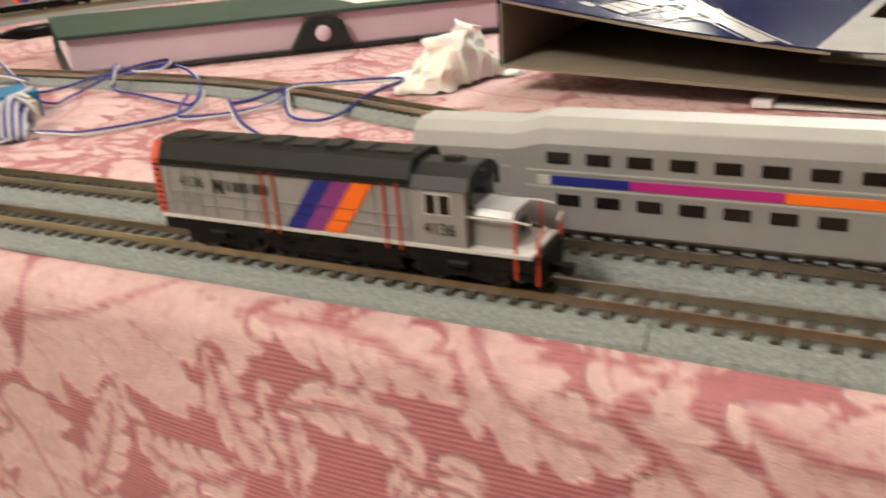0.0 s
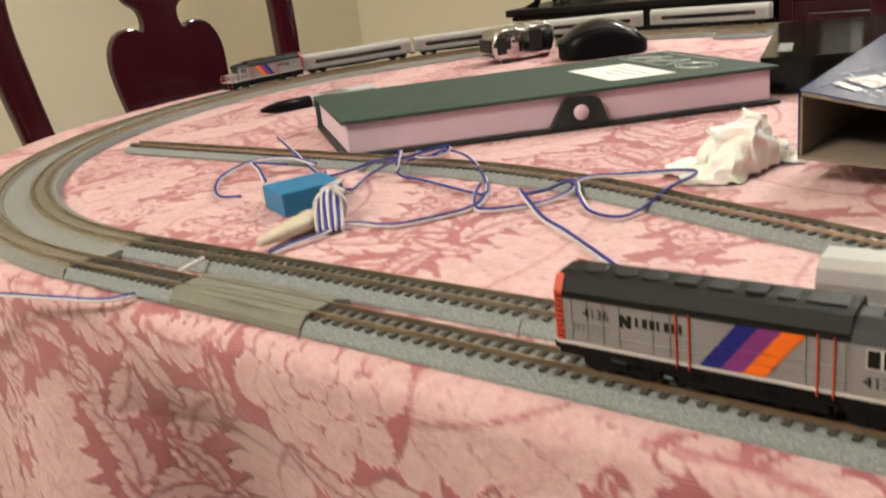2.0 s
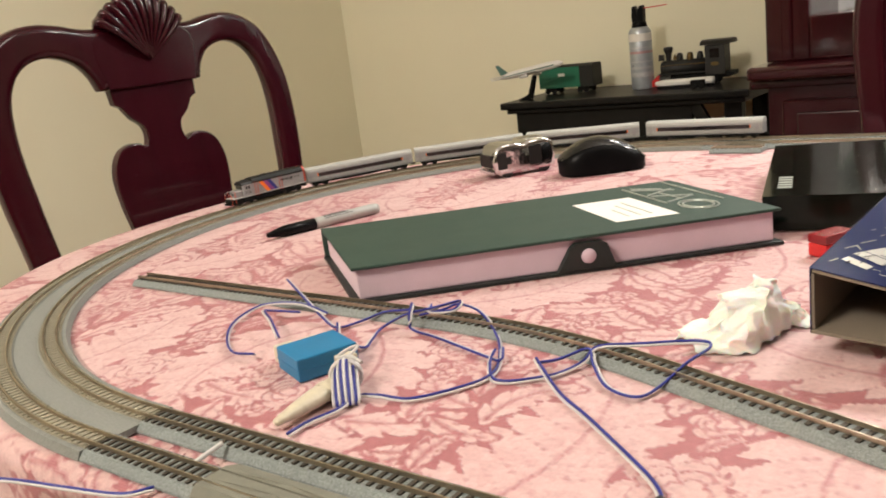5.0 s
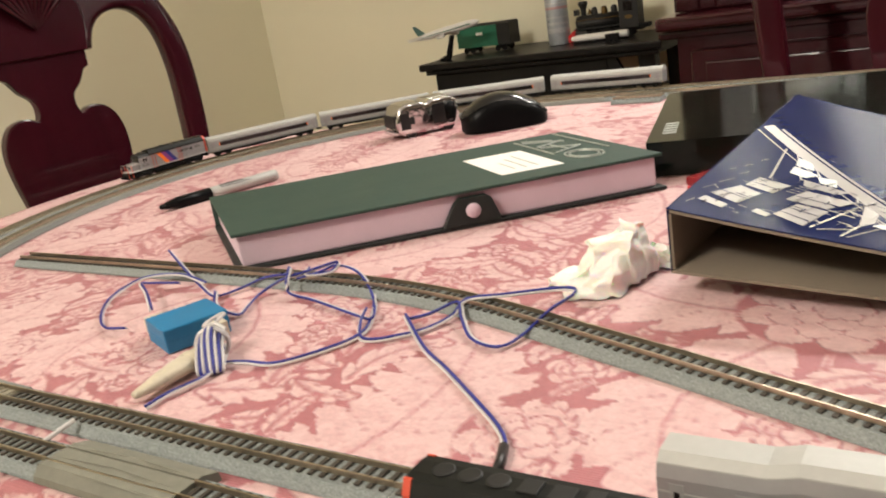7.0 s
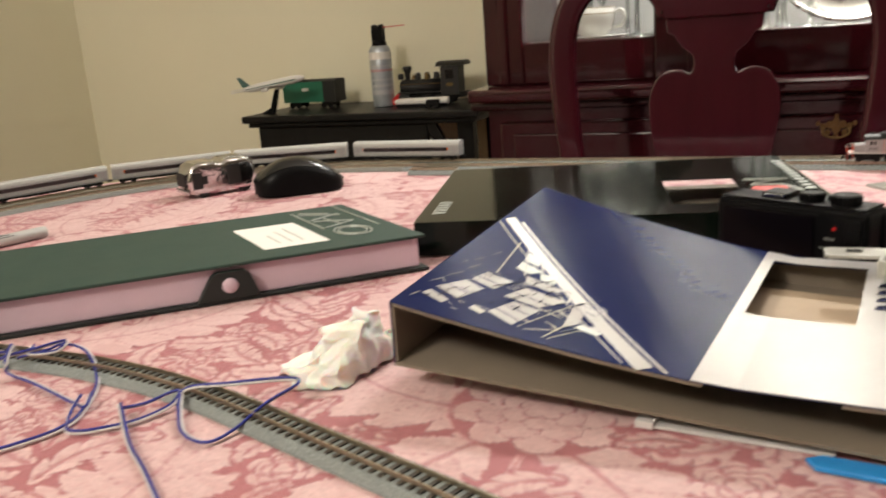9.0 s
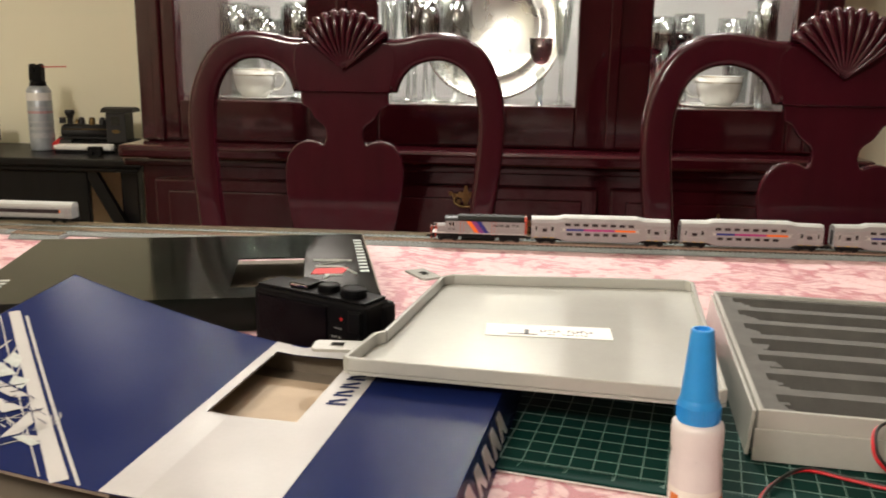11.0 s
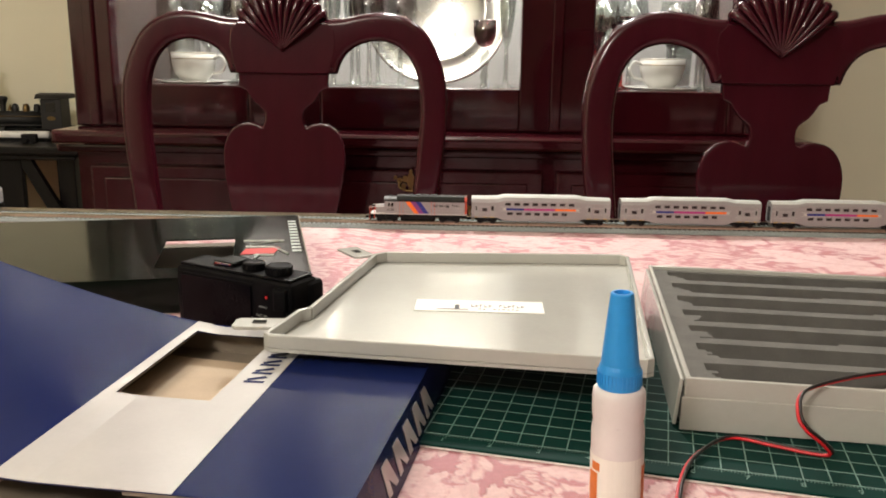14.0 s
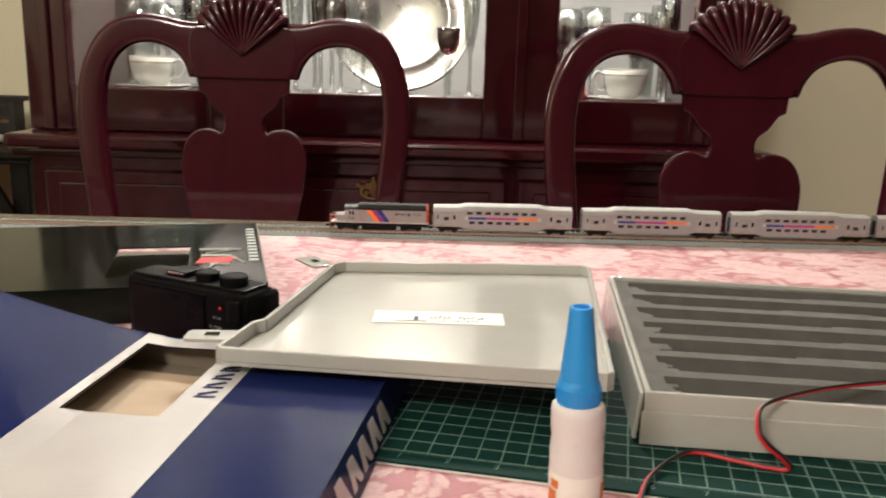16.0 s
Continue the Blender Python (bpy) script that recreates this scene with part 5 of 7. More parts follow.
def double_deck_car(m, label, group):
    ob = thing("double_deck_coach", m, label, "toy train car", group)
    w = 0.0092

    def ring(low, high, ends=0.0):
        return mirrored([(w * 0.82, low), (w, low + 0.0012), (w, high - 0.0060), (w * 0.86, high - 0.0024), (w * 0.55, high - 0.0004 - ends)])

    xs = [(-0.0790, 0.0068, 0.0308), (-0.0500, 0.0068, 0.0312), (-0.0465, 0.0060, 0.0320), (-0.0420, 0.0036, 0.0332), (0.0420, 0.0036, 0.0332), (0.0465, 0.0060, 0.0320), (0.0500, 0.0068, 0.0312), (0.0790, 0.0068, 0.0308)]
    part("body", loft([(x, ring(a, b)) for x, a, b in xs]), SILVER, ob)
    part("roof", loft([(x, mirrored([(w * 0.93, b - 0.0042), (w * 0.84, b - 0.0020), (w * 0.52, b + 0.0001)])) for x, a, b in xs]), SILVER_ROOF, ob, "pale grey stepped roof")
    part("underframe", box(-0.075, 0.075, -0.006, 0.006, 0.0045, 0.0072), UNDER_BLACK, ob)
    for x in (-0.0615, 0.0615):
        bogie(ob, x, 0.0145)
    coupler(ob, 0.079, 1), coupler(ob, -0.079, -1)
    for x in (-0.0793, 0.0790):
        part("end_door", box(x, x + 0.0003, -0.0040, 0.0040, 0.0085, 0.0250), TRAIN_BLACK, ob)
    for s in (-1, 1):
        y = s * (w + 0.0001)
        lo, hi = y - 0.00012, y + 0.00012
        for k in range(8):
            x = -0.0405 + 0.0103 * k
            part("upper_window", box(x, x + 0.0062, lo, hi, 0.0222, 0.0252, 0.0001), WINDOW_BLACK, ob)
        for k in range(7):
            x = -0.0380 + 0.0103 * k if s < 0 else -0.0340 + 0.0103 * k
            part("lower_window", box(x, x + 0.0062, lo, hi, 0.0112, 0.0142, 0.0001), WINDOW_BLACK, ob)
        for a, b, material in ((-0.043, -0.0395, RAIL_WHITE), (-0.0395, -0.019, STRIPE_BLUE), (-0.019, 0.0165, STRIPE_PURPLE), (0.0165, 0.0400, STRIPE_ORANGE), (0.0400, 0.0435, RAIL_WHITE)):
            a, b = (a, b) if s < 0 else (-b, -a)
            if s > 0:
                a, b = {(-0.0435, -0.0400): (-0.043, -0.0395), (-0.0400, -0.0165): (-0.0395, -0.016), (-0.0165, 0.019): (-0.016, 0.019), (0.019, 0.0395): (0.019, 0.0400), (0.0395, 0.043): (0.0400, 0.0435)}[(round(a, 4), round(b, 4))]
            part("stripe", box(a, b, lo, hi, 0.0166, 0.0190), material, ob)
        for z in (0.0156, 0.0199):
            part("belt_rail", box(-0.046, 0.046, lo, hi, z, z + 0.0005), SILVER_ROOF, ob)
        for e in (-1, 1):
            for x0, x1, z0, z1, name in ((0.0525, 0.0575, 0.0090, 0.0235, "door"), (0.0715, 0.0755, 0.0090, 0.0235, "door"), (0.0610, 0.0665, 0.0150, 0.0185, "end_window")):
                a, b = sorted((e * x0, e * x1))
                if name == "door":
                    frame_part = part("door", box(a, b, lo, hi, z0, z1), COMET_GREY, ob)
                    part("door_window", box(a + 0.0012, b - 0.0012, lo - 0.0001, hi + 0.0001, 0.0160, 0.0210), WINDOW_BLACK, frame_part)
                else:
                    part("end_window", box(a, b, lo, hi, z0, z1), WINDOW_BLACK, ob)
                part("door_mark", box(a, b, lo, hi, 0.0078, 0.0083), YELLOW, ob, "yellow step marking")
            part("belt_rail", box(*sorted((e * 0.0505, e * 0.0785)), lo, hi, 0.0128, 0.0132), SILVER_ROOF, ob)
            part("belt_rail", box(*sorted((e * 0.0505, e * 0.0785)), lo, hi, 0.0205, 0.0209), SILVER_ROOF, ob)
    return ob


def single_deck_car(m, label, group):
    ob = thing("coach", m, label, "toy train car", group)
    w = 0.0088
    ring = mirrored([(w * 0.92, 0.0062), (w, 0.0078), (w, 0.0200), (w * 0.90, 0.0232), (w * 0.55, 0.0250)])
    part("body", loft([(x, ring) for x in (-0.0770, 0.0770)]), COMET_GREY, ob)
    cover = mirrored([(w * 1.005, 0.0196), (w * 0.92, 0.0233), (w * 0.56, 0.0254)])
    part("roof", loft([(x, cover) for x in (-0.0772, 0.0772)]), SILVER_ROOF, ob, "pale grey rounded roof")
    part("underframe", box(-0.070, 0.070, -0.006, 0.006, 0.0035, 0.0064), UNDER_BLACK, ob)
    for s in (-1, 1):
        part("equipment_box", box(-0.030, 0.024, s * 0.0068 - 0.001, s * 0.0068 + 0.001, 0.0030, 0.0062, 0.0003), UNDER_BLACK, ob)
    for x in (-0.058, 0.058):
        bogie(ob, x, 0.0145)
    coupler(ob, 0.077, 1), coupler(ob, -0.077, -1)
    for s in (-1, 1):
        y = s * (w + 0.0001)
        lo, hi = y - 0.00012, y + 0.00012
        part("window_band", box(-0.0610, 0.0610, lo, hi, 0.0126, 0.0174), WINDOW_BLACK, ob, "black window band")
        for e in (-1, 1):
            part("band_end", box(*sorted((e * 0.0610, e * 0.0622)), lo, hi, 0.0135, 0.0172), STRIPE_ORANGE, ob, "orange and red band end")
            part("door", box(*sorted((e * 0.0680, e * 0.0730)), lo, hi, 0.0085, 0.0185), SILVER, ob)
        for z in (0.0088, 0.0101, 0.0114):
            part("flute", box(-0.0765, 0.0765, lo, hi, z, z + 0.0005), SILVER_ROOF, ob)
    return ob


def on_arc(angle, r=0.447, turn=-90):
    a = math.radians(angle)
    return pose(CURVE_L + r * math.cos(a), (INNER + FAR_INNER) / 2 + r * math.sin(a), RAILTOP, 0, 0, angle + turn)


locomotive(pose(-0.117, OUTER, RAILTOP), "silver model diesel locomotive with blue, plum and orange stripes, black roof", "model locomotives")
locomotive(pose(0.121, FAR_INNER, RAILTOP, 0, 0, 180), "silver striped model locomotive heading a double-deck train", "model locomotives")
deck = "silver double-deck model coach with a blue, magenta and orange stripe"
lead = double_deck_car(pose(-0.030, INNER, RAILTOP), deck, "double-deck coaches")
for x in (0.261, 0.431, 0.601, 0.769):
    copy_thing(lead, pose(x, FAR_INNER, RAILTOP))
comet = single_deck_car(on_arc(153.5), "grey single-deck model coach with a black window band", "single-deck coaches")
for angle in (133.0, 112.5):
    copy_thing(comet, on_arc(angle))
copy_thing(comet, pose(-0.466, FAR_OUTER, RAILTOP))
locomotive(on_arc(171.2, turn=90), "silver striped model locomotive coupled behind the single-deck coaches", "model locomotives")

# ---- dining chairs ----
def dining_chair(m, label):
    """x across, -y towards the table, z up from the floor."""
    ob = thing("dining_chair", m, label, "chair", "dining chairs")

    def lean(z):
        return 0.10 * (z - 0.47) ** 1.15 if z > 0.47 else 0.0

    outer = [(0.205, 0.46), (0.216, 0.60), (0.232, 0.74), (0.241, 0.81), (0.245, 0.87), (0.242, 0.915), (0.230, 0.955), (0.209, 0.989), (0.179, 1.008), (0.146, 1.014), (0.114, 1.011), (0.092, 1.006), (0.070, 1.004), (0.0, 1.004)]
    inner = [(0.165, 0.46), (0.176, 0.60), (0.193, 0.74), (0.200, 0.81), (0.204, 0.87), (0.200, 0.918), (0.188, 0.948), (0.168, 0.966), (0.143, 0.9725), (0.121, 0.9695), (0.104, 0.962), (0.093, 0.952), (0.0855, 0.940), (0.0815, 0.929), (0.0795, 0.924), (0.0, 0.924)]
    for s in (-1, 1):
        edge = [tuple(p) for p in smooth_line([(s * x, z) + (0,) for x, z in outer], 4)] + [(0, 0.924, 0)] + [tuple(p) for p in smooth_line([(s * x, z) + (0,) for x, z in inner[-2::-1]], 4)]
        rail = prism([(x, z) for x, z, _ in edge], -0.013, 0.013, "y", 0.011, segments=5)
        for v in rail.verts:
            v.co.y += lean(v.co.z)
        part("back_post", rail, MAHOGANY, ob, smooth=True)
        part("back_leg", tube([(s * 0.195, 0, 0.49), (s * 0.195, 0.01, 0.30), (s * 0.195, 0.05, 0.0)], [0.022, 0.02, 0.017], 12), MAHOGANY, ob, smooth=True)
        knee = smooth_line([(s * 0.215, -0.42, 0.44), (s * 0.235, -0.44, 0.36), (s * 0.222, -0.43, 0.20), (s * 0.212, -0.425, 0.07), (s * 0.222, -0.445, 0.012)], 5)
        part("front_leg", tube(knee, [0.030 - 0.014 * math.sin(math.pi * min(1, i / 16)) for i in range(len(knee))], 12), MAHOGANY, ob, smooth=True)
    crest = [(0.0, 1.000), (0.066, 0.999), (0.078, 0.988), (0.080, 0.965), (0.076, 0.945), (0.072, 0.932), (0.070, 0.9238)]
    flat = crest + [(-x, z) for x, z in crest[:0:-1]]
    block = prism(flat, -0.0134, 0.0134, "y", 0.003, segments=3)
    for v in block.verts:
        v.co.y += lean(v.co.z)
    part("crest", block, MAHOGANY, ob)
    half = [(0.068, 0.926), (0.066, 0.904), (0.056, 0.899), (0.050, 0.890), (0.044, 0.882), (0.032, 0.872), (0.0285, 0.862), (0.0295, 0.852), (0.034, 0.8455), (0.044, 0.850), (0.058, 0.851), (0.074, 0.845), (0.086, 0.830), (0.0915, 0.809), (0.091, 0.785), (0.087, 0.755), (0.078, 0.71), (0.066, 0.66), (0.055, 0.60), (0.050, 0.54), (0.052, 0.49)]
    half = half[:3] + [(p[0], p[1]) for p in smooth_line([Vector((x, z, 0)) for x, z in half[3:]], 4)]
    shape = half + [(-x, z) for x, z in half[::-1]]
    splat = prism(shape, -0.0065, 0.0065, "y", 0.0025)
    for v in splat.verts:
        v.co.y += lean(v.co.z) - 0.001
    part("splat", splat, MAHOGANY, ob, "flat vase-shaped back splat")
    tip = Vector((0, 0.026, 0.958))
    for k in range(11):
        a = math.radians(-47 + 94 * k / 10)
        r = 0.076 + 0.012 * math.cos(a * 1.3)
        end = tip + Vector((math.sin(a) * r, 0.006, math.cos(a) * r * 0.93))
        mid = tip.lerp(end, 0.6) + Vector((0, -0.007, 0))
        line = smooth_line([tip, mid, end, end + Vector((0, 0.012, -0.004))], 4)
        part("shell_rib", tube(line, [0.0011 + 0.0054 * min(1, i / 8) for i in range(len(line))], 8), MAHOGANY, ob, smooth=True)
    fan = [(math.sin(math.radians(a)) * 0.083, 0.960 + math.cos(math.radians(a)) * 0.079) for a in range(-48, 49, 8)]
    part("shell_back", prism([(0.0, 0.958), *fan[::-1]], 0.030, 0.052, "y", 0.002), MAHOGANY, ob)
    seat = prism([(-0.20, 0.005), (0.20, 0.005), (0.245, -0.44), (0.20, -0.47), (-0.20, -0.47), (-0.245, -0.44)], 0.42, 0.465, bevel=0.006)
    part("seat_frame", seat, MAHOGANY, ob)
    pad = prism([(-0.18, -0.02), (0.18, -0.02), (0.222, -0.43), (0.185, -0.452), (-0.185, -0.452), (-0.222, -0.43)], 0.466, 0.495, bevel=0.012, segments=3)
    part("seat_pad", pad, SEAT, ob, "cream upholstered seat pad")
    return ob


SEAT = mat("cream_upholstery", (0.55, 0.46, 0.33), 0.9, var=0.1, scale=60, fine=900, bump=0.3)
# the back leans about the height of the table's edge
dining_chair(pose(-0.100, 1.30, 0, 0, 0, 0), "glossy dark mahogany dining chair with carved shell crest and vase splat")
dining_chair(pose(0.568, 1.135, 0, 0, 0, -3), "glossy dark mahogany dining chair pushed in close to the table")
dining_chair(pose(-1.06, 0.672, 0, 0, 0, 90), "glossy dark mahogany dining chair at the table's rounded end")

# ---- china cabinet ----
CF, CB = 1.60, 2.13
CABL, CABR = -0.580, 0.709
BRASS = mat("aged_brass", (0.17, 0.115, 0.05), 0.4, 1.0, var=0.25, scale=150)
MIRROR = mat("mirror_glass", (0.86, 0.86, 0.84), 0.10, 0.55, var=0.01, bump=0)
SILVERWARE = mat("polished_silver", (0.95, 0.94, 0.91), 0.28, 1.0, var=0.04, scale=20, bump=0.02)
CHINA = mat("white_bone_china", (0.52, 0.51, 0.48), 0.18, var=0.02, bump=0, coat=0.4)
PANE = clear("clear_pane", (0.97, 0.98, 0.97), 0.05)
CRYSTAL = clear("clear_crystal", (0.87, 0.89, 0.88), 0.19)
PLUM_GLASS = clear("plum_tinted_glass", (0.34, 0.20, 0.22), 0.16)
RED_GLASS = clear("ruby_glass", (0.85, 0.18, 0.18), 0.14)
cabinet = thing("china_cabinet", pose(0.022, 0, 0), "dark red mahogany china cabinet with glass doors, lit inside", "cabinet")
part("base_cabinet", box(CABL + 0.01, CABR - 0.01, CF + 0.012, CB, 0.08, 0.785), MAHOGANY_DEEP, cabinet)
part("plinth", box(CABL - 0.01, CABR + 0.01, CF - 0.005, CB, 0.0, 0.085, 0.006), MAHOGANY_DEEP, cabinet)
part("ledge", box(CABL - 0.014, CABR + 0.055, CF - 0.045, CB, 0.787, 0.813, 0.010, segments=4), MAHOGANY_DEEP, cabinet, "rounded overhanging ledge")
part("ledge_moulding", box(CABL - 0.02, CABR + 0.02, CF - 0.012, CB, 0.770, 0.786, 0.006, segments=3), MAHOGANY_DEEP, cabinet)
for x0, x1 in ((CABL + 0.03, -0.125), (-0.115, 0.300), (0.310, CABR - 0.03)):
    for z0, z1 in ((0.615, 0.752), (0.455, 0.600), (0.295, 0.440), (0.11, 0.28)):
        drawer = part("drawer", box(x0 + 0.008, x1 - 0.008, CF - 0.006, CF + 0.011, z0 + 0.006, z1 - 0.006, 0.004, segments=3), MAHOGANY_DEEP, cabinet)
        part("drawer_panel", box(x0 + 0.035, x1 - 0.035, CF - 0.011, CF - 0.0065, z0 + 0.028, z1 - 0.028, 0.003), MAHOGANY_DEEP, drawer)


def pull(x, z):
    """A cut-out brass plate with a swinging handle."""
    bm = bmesh.new()
    for u, v, r in ((0, 0, 0.007), (0, 0.012, 0.0055), (0, 0.021, 0.003), (-0.010, 0.007, 0.0055), (0.010, 0.007, 0.0055), (-0.020, 0.004, 0.005), (0.020, 0.004, 0.005), (-0.028, 0.009, 0.0035), (0.028, 0.009, 0.0035), (-0.013, -0.006, 0.0045), (0.013, -0.006, 0.0045), (0, -0.011, 0.004)):
        prism([(x + u + r * math.cos(k * math.pi / 6), z + v + r * 1.15 * math.sin(k * math.pi / 6)) for k in range(12)], CF - 0.0145 - r * 0.1, CF - 0.0117, "y", bm=bm)
    back = part("drawer_pull", bm, BRASS, cabinet, "cut-out brass drawer pull")
    swing = smooth_line([(x - 0.020, CF - 0.017, z + 0.004), (x - 0.019, CF - 0.022, z - 0.008), (x, CF - 0.024, z - 0.014), (x + 0.019, CF - 0.022, z - 0.008), (x + 0.020, CF - 0.017, z + 0.004)], 5)
    part("bail", tube(swing, 0.0022, 8), BRASS, back, smooth=True)


for x in (0.052, 0.181):
    pull(x, 0.724 if x < 0.1 else 0.674)
pull(0.51, 0.684)
HF, HZ0, HZ1 = 1.645, 0.814, 2.05
part("hutch_top", box(CABL - 0.04, CABR + 0.04, HF - 0.04, CB, HZ1, HZ1 + 0.07, 0.02, segments=3), MAHOGANY_DEEP, cabinet)
part("hutch_side", box(CABL, CABL + 0.022, HF, CB, HZ0, HZ1), MAHOGANY_DEEP, cabinet)
part("hutch_side", box(CABR - 0.022, CABR, HF, CB, HZ0, HZ1), MAHOGANY_DEEP, cabinet)
part("hutch_back", box(CABL + 0.022, CABR - 0.022, CB - 0.012, CB, HZ0, HZ1), MIRROR, cabinet, "mirrored back panel")
part("hutch_floor", box(CABL + 0.022, CABR - 0.022, HF + 0.03, CB - 0.012, HZ0, 0.884), MAHOGANY_DEEP, cabinet)
doors = ((-0.503, -0.254), (-0.120, 0.248), (0.380, 0.629))
posts = [CABL, *[v for d in doors for v in d], CABR]
for a, b in ((posts[0], posts[1]), (posts[2], posts[3]), (posts[4], posts[5]), (posts[6], posts[7])):
    part("stile", box(a, b, HF - 0.008, HF + 0.022, HZ0, HZ1, 0.004, segments=3), MAHOGANY_DEEP, cabinet)
    part("stile_bead", box((a + b) / 2 - 0.010, (a + b) / 2 + 0.010, HF - 0.016, HF - 0.0085, HZ0, HZ1, 0.004, segments=3), MAHOGANY_DEEP, cabinet)
for a, b in doors:
    part("bottom_rail", box(a, b, HF - 0.006, HF + 0.02, HZ0, 0.892, 0.004, segments=3), MAHOGANY_DEEP, cabinet)
    part("top_rail", box(a, b, HF - 0.006, HF + 0.02, 1.90, HZ1, 0.004, segments=3), MAHOGANY_DEEP, cabinet)
    pane = part("door_pane", box(a, b, HF + 0.006, HF + 0.009, 0.892, 1.90), PANE, cabinet, "clear glass")
    pane.visible_shadow = False
for z in (1.20, 1.50):
    shelf = part("glass_shelf", box(CABL + 0.024, CABR - 0.024, HF + 0.05, CB - 0.02, z, z + 0.006), PANE, cabinet)
    shelf.visible_shadow = False
SHELF = 0.8845


def plate(m, radius, material, label):
    ob = thing("platter", m, label, "plate")
    profile = [(0, 0), (radius * 0.60, 0), (radius * 0.68, 0.012), (radius * 0.95, 0.014), (radius, 0.017), (radius * 0.985, 0.021), (radius * 0.955, 0.019), (radius * 0.94, 0.0165), (radius * 0.70, 0.0155), (radius * 0.675, 0.0175), (radius * 0.65, 0.015), (radius * 0.58, 0.004), (0, 0.004)]
    part("dish", lathe(profile, 64), material, ob, smooth=True)
    return ob


plate(pose(0.1035, 1.975, SHELF + 0.157, 82, 0, 0), 0.158, SILVERWARE, "large round polished silver platter standing on edge")


def wine_glass(m, height, bowl, material=None, label="clear crystal wine glass standing on the shelf"):
    ob = thing("wine_glass", m, label, "glass", "glasses in the cabinet")
    h, b = height, bowl
    outer = [(0, 0), (b * 0.85, 0), (b * 0.85, 0.002), (0.006, 0.006), (0.0045, h * 0.42), (0.010, h * 0.46), (b * 0.85, h * 0.58), (b, h * 0.75), (b * 0.88, h)]
    inner = [(b * 0.84, h), (b * 0.955, h * 0.75), (b * 0.80, h * 0.60), (0.004, h * 0.49), (0, h * 0.485)]
    part("bowl", lathe(outer + inner, 28), material or CRYSTAL, ob, smooth=True)
    return ob


def tumbler(m, height, radius):
    ob = thing("tumbler", m, "tall clear glass tumbler standing on the shelf", "glass", "glasses in the cabinet")
    part("wall", lathe([(0, 0), (radius * 0.85, 0), (radius, height), (radius - 0.0025, height), (radius * 0.80, 0.008), (0, 0.008)], 28), CRYSTAL, ob, smooth=True)
    return ob


def teacup(m):
    ob = thing("teacup", m, "white china teacup on a saucer", "cup", "teacups")
    part("saucer", lathe([(0, 0), (0.030, 0), (0.060, 0.008), (0.061, 0.010), (0.030, 0.0035), (0, 0.0035)], 36), CHINA, ob, smooth=True)
    part("cup", lathe([(0, 0.004), (0.018, 0.004), (0.021, 0.008), (0.0325, 0.021), (0.0365, 0.038), (0.0375, 0.056), (0.0358, 0.056), (0.0345, 0.038), (0.030, 0.023), (0.017, 0.010), (0, 0.010)], 36), CHINA, ob, smooth=True)
    loop = smooth_line([(0.0362, 0, 0.046), (0.049, 0, 0.050), (0.056, 0, 0.037), (0.048, 0, 0.024), (0.0335, 0, 0.0215)], 5)
    part("handle", tube(loop, 0.0027, 8), CHINA, ob, smooth=True)
    for z, r in ((0.0545, 0.0377), (0.045, 0.0371)):
        part("gilt_band", lathe([(r - 0.0003, z), (r + 0.0002, z), (r + 0.0002, z + 0.0011), (r - 0.0003, z + 0.0011)], 36), BRASS, ob, "thin gilt line", smooth=True)
    return ob


teacup(pose(-0.369, 1.76, SHELF, 0, 0, -8) @ Matrix.Scale(1.17, 4))
teacup(pose(0.5535, 1.76, SHELF, 0, 0, 190) @ Matrix.Scale(1.17, 4))
for x, y, h, b in ((-0.40, 1.90, 0.17, 0.034), (-0.33, 1.92, 0.19, 0.036), (-0.26, 1.90, 0.18, 0.034), (-0.045, 1.80, 0.20, 0.036), (0.01, 1.90, 0.21, 0.036), (0.43, 1.86, 0.18, 0.034), (0.50, 1.93, 0.19, 0.036), (0.585, 1.90, 0.18, 0.034), (0.615, 1.80, 0.19, 0.032)):
    wine_glass(pose(x + 0.02, y, SHELF), h, b)
for x, y in ((-0.425, 1.80), (-0.235, 1.83), (0.61, 1.95), (0.415, 1.95)):
    tumbler(pose(x + 0.02, y, SHELF), 0.15, 0.030)
for x, y in ((0.46, 1.98), (0.432, 1.90), (0.505, 1.95)):
    wine_glass(pose(x, y, SHELF), 0.15, 0.03, RED_GLASS, "ruby red wine glass standing on the shelf")


def flute(m):
    ob = thing("champagne_flute", m, "slender clear crystal champagne flute on the shelf", "glass", "glasses in the cabinet")
    part("bowl", lathe([(0.0035, 0.085), (0.010, 0.10), (0.017, 0.15), (0.0215, 0.215), (0.0195, 0.215), (0.0155, 0.15), (0.008, 0.104), (0, 0.10)], 24), CRYSTAL, ob, smooth=True)
    part("stem", lathe([(0, 0), (0.027, 0), (0.027, 0.002), (0.006, 0.007), (0.0038, 0.03), (0.0052, 0.05), (0.0036, 0.085), (0, 0.086)], 24), CRYSTAL, ob, smooth=True)
    return ob


